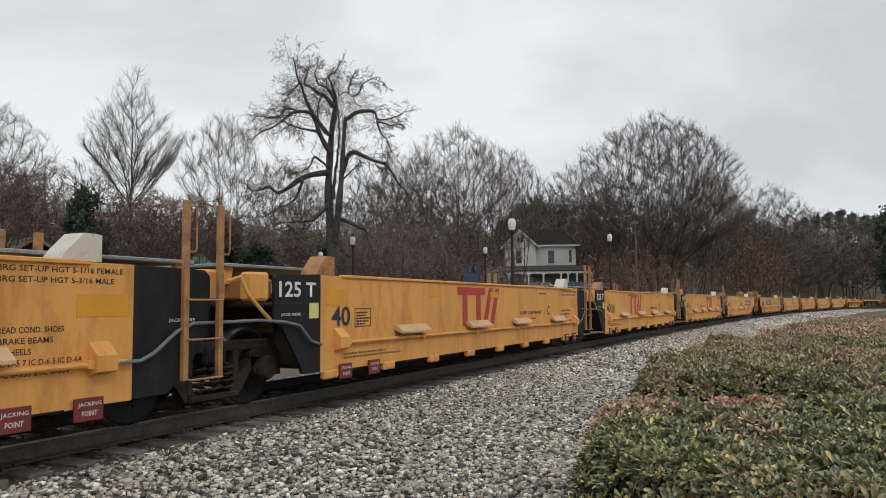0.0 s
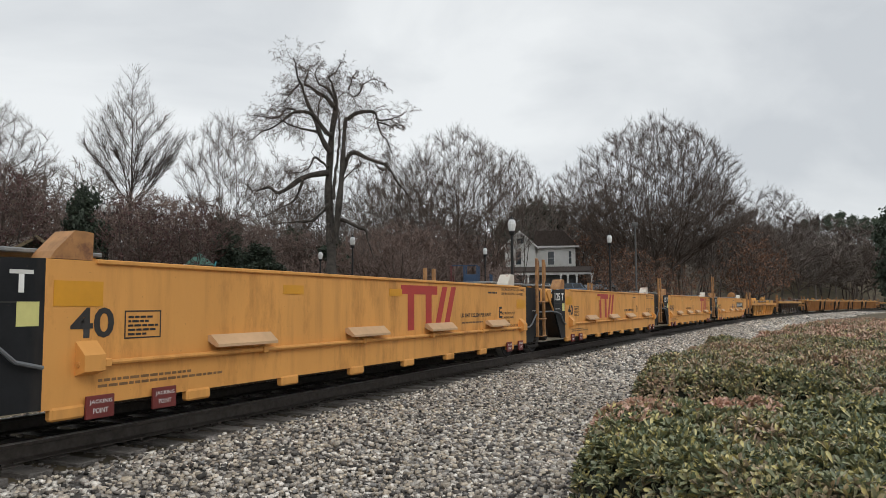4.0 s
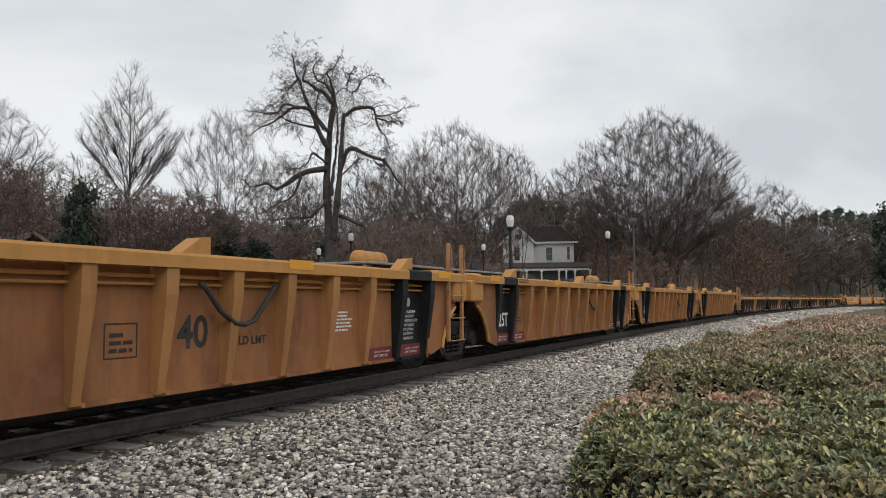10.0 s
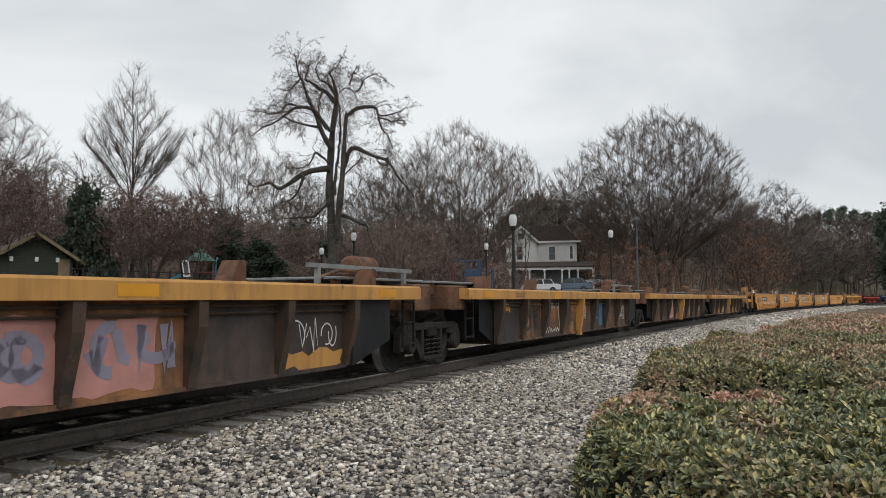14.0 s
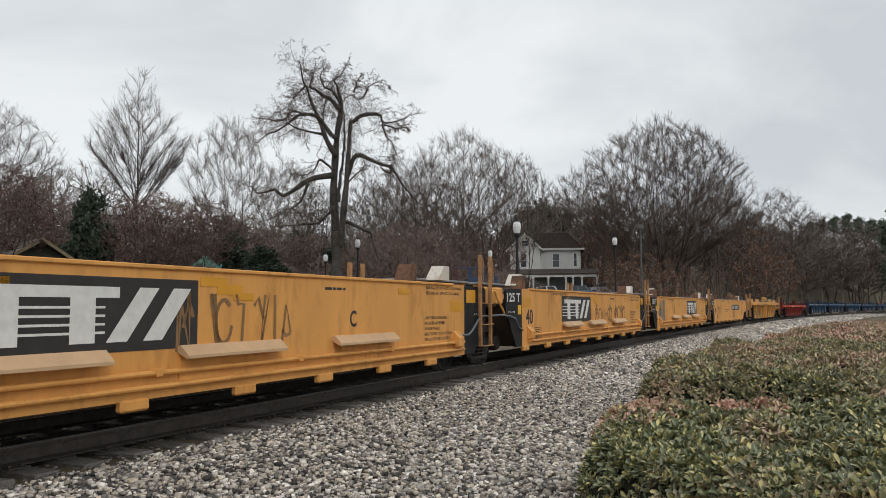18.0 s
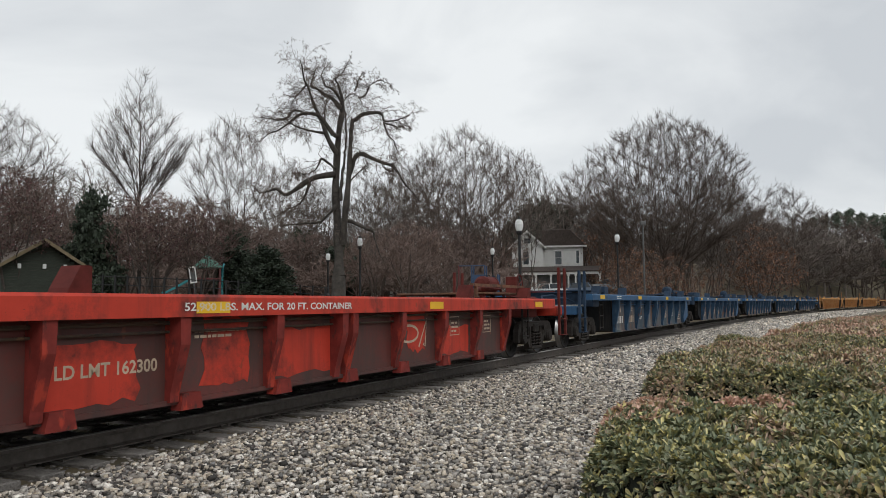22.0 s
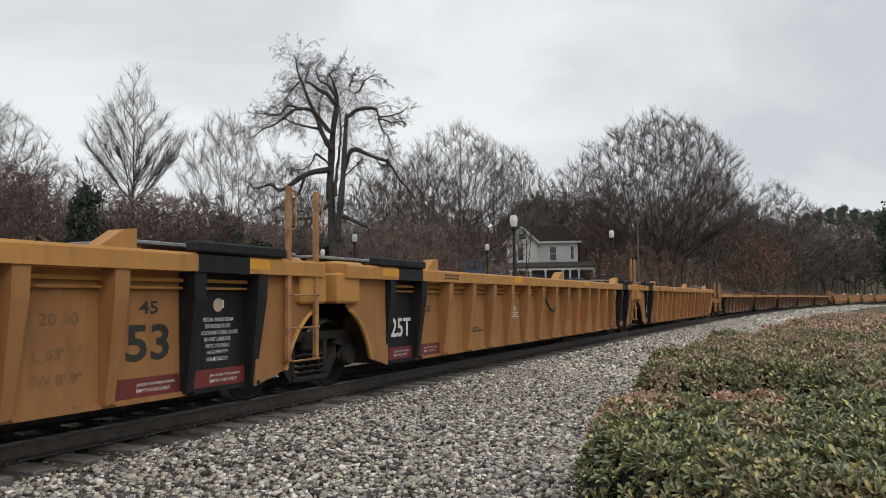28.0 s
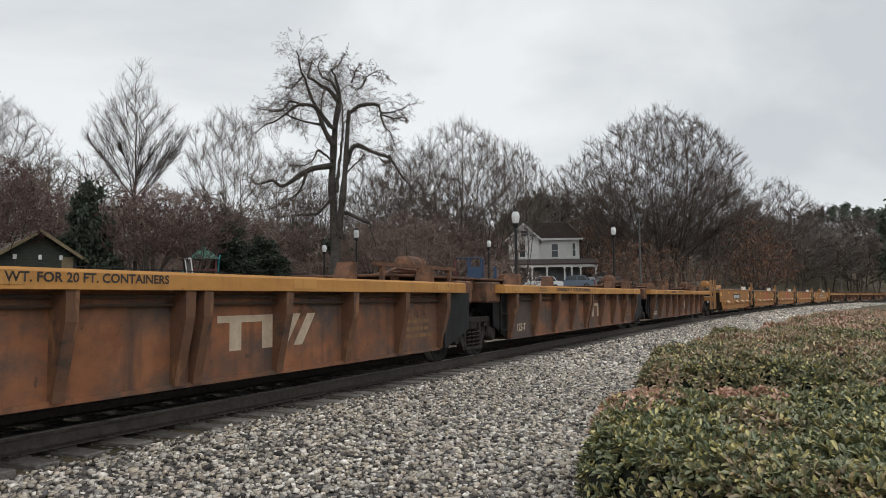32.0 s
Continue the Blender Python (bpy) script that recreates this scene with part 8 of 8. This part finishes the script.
def build_white_house():
    x, y, _ = seen_at(919, 400, 100)
    z = gz(x, y)
    h = empty("house", "white two-storey clapboard house with a wrap-around porch", "house", m=pose(x, y, z - 0.1, 0, 0, -8))
    part("front_wing", boxes((-2.0, 2.0, 0, 5, 0, 6.9), bev=0.0), M_CLAP, h, "white clapboard wing")
    part("gable", prism([(-2.0, 6.9), (2.0, 6.9), (0, 8.75)], "y", 0.0, 0.2), M_CLAP, h, "white front gable")
    part("main_wall", boxes((2.0, 7.2, 1.2, 9.5, 0, 6.9)), M_CLAP, h, "white clapboard wall")
    part("wing_roof", gable_roof(4.0, 5.0, 6.9, 1.95), M_ROOF, h, "brown shingled gable roof")
    part("main_roof", prism([(1.6, 6.9), (7.6, 6.9), (5.6, 9.0), (2.0, 9.0)], "y", 0.9, 9.8), M_ROOF, h, "dark brown shingled roof")
    for k in (-1, 1):
        part("bargeboard", prism([(k * 2.45, 6.45), (k * 2.45, 6.7), (0, 9.0), (0, 8.72)], "y", -0.46, -0.4), M_TRIM, h, "white bargeboard")
    part("eave_board", boxes((2.0, 7.7, 0.82, 0.9, 6.75, 6.98)), M_TRIM, h)
    window(h, 0.0, -0.0, 7.25, 0.8, 0.7)
    window(h, -0.2, 0.0, 4.5, 0.7, 1.7)
    window(h, 4.0, 1.2, 4.5, 0.8, 1.75)
    window(h, 6.5, 1.2, 4.6, 0.35, 1.7)
    part("porch_roof", prism([(-2.6, 3.35), (-2.6, 3.5), (0.0, 4.2), (1.4, 4.2), (1.4, 3.35)], "x", -3.4, 9.4), M_ROOF, h, "low brown porch roof")
    part("porch_beam", boxes((-3.3, 9.3, -2.5, -2.3, 3.05, 3.36)), M_TRIM, h)
    part("porch_wall", boxes((-2.0, 7.2, -0.05, 0.0 - 0.01, 0, 3.3)), M_SHADE, h)
    part("porch_floor", boxes((-3.3, 9.3, -2.6, 0, 0.3, 0.55)), M_SHADE, h)
    post = mesh_of(boxes((-0.1, 0.1, -0.1, 0.1, 0.5, 3.06), (-0.16, 0.16, -0.16, 0.16, 2.85, 3.05), bev=0.01))
    post.materials.append(M_TRIM)
    for px in (-3.2, -1.4, 0.6, 1.1, 3.0, 5.2, 6.1, 7.2, 9.1):
        part("porch_post", post, None, h, m=Matrix.Translation((px, -2.4, 0)))
    part("porch_rail", boxes((-3.2, 9.1, -2.43, -2.37, 1.2, 1.28)), M_TRIM, h)


build_white_house()


def hip_house(u, v, dist, w, d, wall_h, label, roof_mat, wall_mat, turn):
    x, y, top = seen_at(u, v, dist)
    z = gz(x, y)
    H = top - z
    h = empty("house", label, "house", m=pose(x, y, z - 0.1, 0, 0, turn))
    part("wall", boxes((-w / 2, w / 2, -d / 2, d / 2, 0, wall_h)), wall_mat, h)
    bm = bmesh.new()
    o = 0.5
    b = [bm.verts.new(p) for p in ((-w / 2 - o, -d / 2 - o, wall_h), (w / 2 + o, -d / 2 - o, wall_h), (w / 2 + o, d / 2 + o, wall_h), (-w / 2 - o, d / 2 + o, wall_h))]
    t = [bm.verts.new(p) for p in ((-w * 0.2, 0, H), (w * 0.2, 0, H))]
    for f in ((b[0], b[1], t[1], t[0]), (b[1], b[2], t[1]), (b[2], b[3], t[0], t[1]), (b[3], b[0], t[0]), (b[3], b[2], b[1], b[0])):
        bm.faces.new(f)
    part("roof", bm, roof_mat, h, "shingled hip roof")
    for k in (-0.3, 0.0, 0.3):
        window(h, k * w, -d / 2, wall_h * 0.45, 0.9, 1.4)
    part("chimney", boxes((w * 0.28, w * 0.36, -0.4, 0.4, wall_h, H + 0.5), bev=0.03), M_BRICK, h, "brick chimney")


hip_house(495, 404, 96, 8.0, 8.0, 5.0, "brick house with a pale grey hip roof among trees", M_GREYROOF, M_BRICK, 12)
hip_house(700, 462, 92, 9.0, 6.0, 2.7, "low white house with a grey roof behind trees", M_GREYROOF, M_CLAP, -6)


# ---- park: shed, play tower, lamps, cars ----
M_SHED = mat("dark_green_boards", (0.035, 0.042, 0.032), 0.85, vary=0.3, scale=3, stretch=(1, 1, 8))
M_BOARD = mat("weathered_bargeboard", (0.19, 0.15, 0.09), 0.8, vary=0.2)
M_SHEDROOF = mat("weathered_brown_shingles", (0.2, 0.165, 0.14), 0.9, vary=0.3, scale=6, bump=0.5)
M_IRON = mat("black_cast_iron", (0.02, 0.02, 0.021), 0.5, 0.3, vary=0.2)
M_GLOBE = mat("milky_lamp_globe", (0.72, 0.74, 0.74), 0.35, vary=0.06)
M_GREENROOF = mat("green_metal_roof", (0.1, 0.24, 0.19), 0.5, vary=0.15)
M_PLAY = mat("maroon_play_panel", (0.16, 0.05, 0.05), 0.6, vary=0.15)
M_STEEL = mat("grey_steel_pole", (0.13, 0.13, 0.13), 0.5, 0.5, vary=0.15)


def build_shed():
    x, y, top = seen_at(55, 407, 47)
    z = gz(x, y)
    H = top - z
    w, d, eave = 4.5, 8.0, H - 1.5
    s = empty("park_shed", "dark green board shed with a brown shingled gable roof", "shed", m=pose(x, y, z - 0.1, 0, 0, 42))
    k = 0
    zz = 0.0
    plank = mesh_of(boxes((-w / 2, w / 2, -0.03, 0.03, 0, 0.195)))
    plank.materials.append(M_SHED)
    part("side_wall", boxes((-w / 2, -w / 2 + 0.1, 0.05, d, 0, eave), (w / 2 - 0.1, w / 2, 0.05, d, 0, eave), (-w / 2, w / 2, d - 0.1, d, 0, eave)), M_SHED, s)
    while zz < eave:
        part("board", plank, None, s, m=pose(0, 0, zz, 3))
        zz += 0.2
    while zz < H - 0.3:
        f = 1 - (zz + 0.2 - eave) / (H - eave)
        part("board", boxes((-w / 2 * f, w / 2 * f, -0.03, 0.03, 0, 0.195)), M_SHED, s, m=pose(0, 0, zz, 3))
        zz += 0.2
    part("roof", gable_roof(w, d, eave, H - eave, 0.55, 0.12), M_SHEDROOF, s, "weathered brown shingle roof")
    rise = (H - eave) / (w / 2)
    for k in (-1, 1):
        h = w / 2 + 0.58
        part("bargeboard", prism([(k * h, eave - rise * 0.6 - 0.08), (k * h, eave - rise * 0.6 + 0.14), (0, H + 0.12), (0, H - 0.12)], "y", -0.64, -0.57), M_BOARD, s, "tan bargeboard")
    for k in (-1.3, 0.1, 1.3):
        part("wall_light", boxes((k - 0.1, k + 0.1, -0.14, -0.02, eave - 0.25, eave + 0.05), bev=0.02), M_GLOBE, s, "small white box light")
    part("door", boxes((w / 2 - 0.9, w / 2 - 0.2, -0.06, -0.02, 0, 1.9), bev=0.01), M_BOARD, s, "tan plank door")
    part("barrel", lathe([(0, 0.5), (0.9, 0.55), (1.6, 0.5)], "z", 16), M_IRON, s, "dark round tank beside the shed", m=Matrix.Translation((w / 2 + 1.4, 2.0, eave - 1.3)))


build_shed()


def build_play_tower():
    x, y, top = seen_at(350, 436, 52)
    z = gz(x, y)
    H = top - z
    p = empty("play_tower", "playground tower with a green pyramid roof", "play tower", m=pose(x, y, z - 0.05, 0, 0, 20))
    bm = bmesh.new()
    a = H - 0.95
    b = [bm.verts.new(q) for q in ((-1, -1, a), (1, -1, a), (1, 1, a), (-1, 1, a))]
    t = bm.verts.new((0, 0, H))
    for i in range(4):
        bm.faces.new((b[i], b[(i + 1) % 4], t))
    bm.faces.new(b[::-1])
    part("roof", bm, M_GREENROOF, p, "green pyramid roof")
    part("finial", lathe([(H - 0.05, 0.05), (H + 0.2, 0.06), (H + 0.35, 0.02)], "z", 8), M_IRON, p)
    for px in (-0.8, 0.8):
        for py in (-0.8, 0.8):
            part("post", boxes((px - 0.06, px + 0.06, py - 0.06, py + 0.06, 0, a)), M_PLAY, p)
    part("platform", boxes((-0.9, 0.9, -0.9, 0.9, 1.1, 1.22)), M_PLAY, p)
    for k in (-1, 1):
        part("side_panel", boxes((k * 0.82 - 0.03, k * 0.82 + 0.03, -0.75, 0.75, 1.22, 2.0), bev=0.02), M_PLAY, p, "maroon side panel")
    part("slide", prism([(-0.8, 1.2), (-2.6, 0.2), (-2.9, 0.2), (-2.9, 0.3), (-2.6, 0.35), (-0.8, 1.4)], "y", -0.3, 0.3), M_TEAL, p, "teal plastic slide")
    part("ladder_arch", rods([(1.0, -0.5, 0), (1.0, -0.5, 1.9), (1.1, 0, 2.2), (1.0, 0.5, 1.9), (1.0, 0.5, 0)], r=0.05), M_TEAL, p, "teal tube arch")


build_play_tower()


def build_climbing_frame():
    x, y, top = seen_at(826, 462, 64)
    z = gz(x, y)
    H = top - z
    c = empty("climbing_frame", "blue and red playground climbing frame", "climbing frame", m=pose(x, y, z - 0.05, 0, 0, -10))
    for px in (-1.4, -0.3, 0.8, 1.9):
        for py in (0.0, 1.2):
            part("post", boxes((px - 0.06, px + 0.06, py - 0.06, py + 0.06, 0, H if px < 1 else H * 0.8)), M_PLAYBLUE if px > -1 else M_PLAY, c)
    part("platform", boxes((-0.3, 0.8, 0, 1.2, H * 0.5, H * 0.5 + 0.1)), M_PLAYBLUE, c)
    for k in range(5):
        part("rung", rods([(-1.4, 0, 0.4 + 0.35 * k), (-0.3, 0, 0.4 + 0.35 * k)], r=0.04), M_PLAY, c)
    part("side_panel", boxes((-0.25, 0.75, -0.05, 0.0, H * 0.52, H * 0.8), bev=0.02), M_PLAYBLUE, c, "blue side panel")
    part("top_bar", rods([(-1.4, 0, H), (0.8, 0, H)], r=0.05), M_PLAYBLUE, c)


def build_playhouse():
    x, y, top = seen_at(122, 480, 50)
    z = gz(x, y)
    H = top - z
    c = empty("toy_playhouse", "small pink plastic toy playhouse", "playhouse", m=pose(x, y, z - 0.02, 0, 0, 15))
    part("wall", boxes((-0.45, 0.45, -0.4, 0.4, 0, H * 0.7), bev=0.03), M_PLAYPINK, c)
    part("roof", prism([(-0.55, H * 0.68), (0.55, H * 0.68), (0.0, H)], "y", -0.48, 0.48), M_PLAYPINK, c)
    part("door", boxes((-0.15, 0.15, -0.42, -0.4, 0, H * 0.5)), M_PLAY, c)


def build_notice_board():
    x, y, top = seen_at(330, 458, 50)
    z = gz(x, y)
    H = top - z
    c = empty("notice_board", "white framed notice board leaning on a post", "notice board", m=pose(x, y, z - 0.02, 0, -8, 20))
    part("board", boxes((-0.22, 0.22, -0.03, 0.03, H - 1.1, H), bev=0.01), M_TRIM, c)
    part("panel", boxes((-0.14, 0.14, -0.036, -0.03, H - 1.0, H - 0.1)), M_STEEL, c)
    part("post", boxes((-0.05, 0.05, -0.03, 0.03, 0, H - 1.1)), M_STEEL, c)


M_PLAYBLUE = mat("blue_play_steel", (0.035, 0.07, 0.14), 0.45, vary=0.15)
M_PLAYPINK = mat("faded_pink_plastic", (0.5, 0.13, 0.18), 0.5, vary=0.12)
build_climbing_frame()
build_playhouse()
build_notice_board()


def street_lamp(u, v, dist, twin=False):
    x, y, top = seen_at(u, v, dist)
    z = gz(x, y)
    H = top - z
    ob = empty("street_lamp", "black cast-iron park lamp with a milky acorn globe", "street lamp", "park lamps", Matrix.Translation((x, y, z)))
    part("base", lathe([(-0.1, 0.22), (0.25, 0.22), (0.4, 0.13), (0.7, 0.12), (0.8, 0.08)], "z", 12), M_IRON, ob)
    part("post", lathe([(0.75, 0.075), (H - 0.75, 0.06)], "z", 10), M_IRON, ob)
    for dx in ((-0.32, 0.32) if twin else (0.0,)):
        g = part("globe", lathe([(H - 0.62, 0.12), (H - 0.5, 0.16), (H - 0.3, 0.19), (H - 0.16, 0.165), (H - 0.06, 0.1)], "z", 14), M_GLOBE, ob, "milky acorn globe", Matrix.Translation((dx, 0, 0)))
        part("holder", lathe([(H - 0.8, 0.07), (H - 0.72, 0.13), (H - 0.6, 0.14)], "z", 12), M_IRON, g)
        part("cap", lathe([(H - 0.07, 0.13), (H, 0.07), (H + 0.1, 0.02)], "z", 12), M_IRON, g)
    if twin:
        part("arm", boxes((-0.36, 0.36, -0.03, 0.03, H - 0.86, H - 0.79)), M_IRON, ob)


for u, v, dist, twin in ((905, 379, 35, False), (1078, 409, 55, False), (187, 350, 52, True), (565, 437, 60, False), (857, 431, 64, False), (622, 410, 50, False), (183, 392, 52, False)):
    street_lamp(u, v, dist, twin)


def build_pole():
    x, y, top = seen_at(1124, 390, 60)
    z = gz(x, y)
    ob = empty("light_pole", "slim grey steel pole with a small box on top", "light pole", m=Matrix.Translation((x, y, z)))
    part("pole", lathe([(-0.1, 0.09), (top - z, 0.06)], "z", 8), M_STEEL, ob)
    part("fixture", boxes((-0.22, 0.22, -0.15, 0.15, top - z - 0.2, top - z + 0.1), bev=0.03), M_STEEL, ob)


build_pole()


def car(u, v, dist, turn, paint, label):
    x, y, top = seen_at(u, v, dist)
    z = top - 1.5
    ob = empty("parked_car", label, "car", "parked cars", pose(x, y, z, 0, 0, turn))
    body = prism([(-2.2, 0.35), (2.2, 0.35), (2.25, 0.7), (2.0, 0.88), (1.1, 0.98), (-1.6, 1.0), (-2.2, 0.92)], "y", -0.85, 0.85)
    bmesh.ops.bevel(body, geom=body.edges[:], offset=0.05, segments=2, affect="EDGES")
    part("body", body, paint, ob)
    part("cabin", prism([(-1.75, 0.98), (1.15, 0.96), (0.45, 1.47), (-1.2, 1.5)], "y", -0.72, 0.72), M_GLASS, ob, "dark glass cabin")
    part("roof_panel", prism([(-1.25, 1.47), (0.5, 1.44), (0.4, 1.51), (-1.15, 1.54)], "y", -0.7, 0.7), paint, ob)
    for k, px in enumerate((-0.35, 1.0, -1.5)):
        part("pillar", prism([(px - 0.05, 0.97), (px + 0.05, 0.97), (px * 0.75 + 0.05, 1.48), (px * 0.75 - 0.05, 1.48)], "y", -0.735, 0.735), paint, ob)
    for px in (-1.35, 1.4):
        for py in (-0.8, 0.8):
            w = part("wheel", lathe([(-0.1, 0.2), (-0.1, 0.32), (0.1, 0.32), (0.1, 0.2)], "y", 16), M_BLACK, ob, m=Matrix.Translation((px, py, 0.32)))
            part("rim", lathe([(-0.11, 0.05), (-0.11, 0.2), (0.11, 0.2), (0.11, 0.05)], "y", 12), M_STEEL, w)
    for py in (-0.6, 0.6):
        part("headlight", boxes((2.12, 2.26, py - 0.15, py + 0.15, 0.68, 0.8), bev=0.02), M_GLOBE, ob)
        part("tail_light", boxes((-2.24, -2.12, py - 0.15, py + 0.15, 0.72, 0.88), bev=0.02), M_LOGO, ob)


M_CARWHITE = mat("white_car_paint", (0.7, 0.72, 0.73), 0.25, vary=0.03)
M_CARBLUE = mat("slate_blue_car_paint", (0.13, 0.17, 0.23), 0.25, vary=0.05)
M_CARSILVER = mat("silver_car_paint", (0.42, 0.45, 0.48), 0.25, 0.3, vary=0.05)
M_CARRED = mat("red_small_car_paint", (0.35, 0.03, 0.04), 0.3, vary=0.05)
for u, v, dist, turn, paint, label in ((952, 497, 84, 172, M_CARWHITE, "white hatchback parked below the house"), (1008, 496, 86, 165, M_CARBLUE, "slate-blue car parked below the house"),
                                       (1060, 490, 92, 170, M_CARSILVER, "silver car parked below the house"), (490, 508, 66, 10, M_CARRED, "red car parked behind the track")):
    car(u, v, dist, turn, paint, label)


def build_fence():
    ob = empty("park_fence", "low dark rail fence along the playground", "fence")
    pts = []
    for i in range(22):
        x, y, _ = seen_at(120 + i * 22, 480, 44 + 0.5 * i)
        pts.append(Vector((x, y, gz(x, y))))
    post = mesh_of(boxes((-0.05, 0.05, -0.05, 0.05, -0.2, 1.15)))
    post.materials.append(M_IRON)
    for p in pts:
        part("post", post, None, ob, m=Matrix.Translation(p))
    for a, b in zip(pts, pts[1:]):
        part("rail", rods([a + Vector((0, 0, 1.05)), b + Vector((0, 0, 1.05))], [a + Vector((0, 0, 0.55)), b + Vector((0, 0, 0.55))], r=0.03, sides=5), M_IRON, ob)


build_fence()


# ---- movement ----
def motions():
    """The train rolls from right to left at one speed; wheels turn with it."""
    times = [i * 1.0 for i in range(33)]
    for ob, a, b in MOVERS:
        rows = []
        for t in times:
            pa, pb = track(a - SPEED * t), track(b - SPEED * t)
            mid, d = (pa[0] + pb[0]) / 2, pb[0] - pa[0]
            rows.append((t, pose(mid.x, mid.y, 0, 0, 0, math.degrees(math.atan2(d.y, d.x)) if b > a else pa[1])))
        walk(ob, rows)
    # both axles of the first bogie are keyed; all others turn alike
    spin = math.degrees(SPEED / 30 / 0.474)
    turns = {}
    for ob, a, b in MOVERS:
        if b > a:
            continue
        for w in ob.children:
            if not w.name.startswith("wheelset"):
                continue
            x = round(w.matrix_basis.translation.x, 2)
            if x not in turns:
                walk(w, [(i / 30, pose(x, 0, 0.474, 0, -spin * i, 0)) for i in range(961)])
                turns[x] = w.animation_data
            else:
                w.rotation_mode = "QUATERNION"
                w.animation_data_create()
                w.animation_data.action = turns[x].action
                w.animation_data.action_slot = turns[x].action_slot


motions()
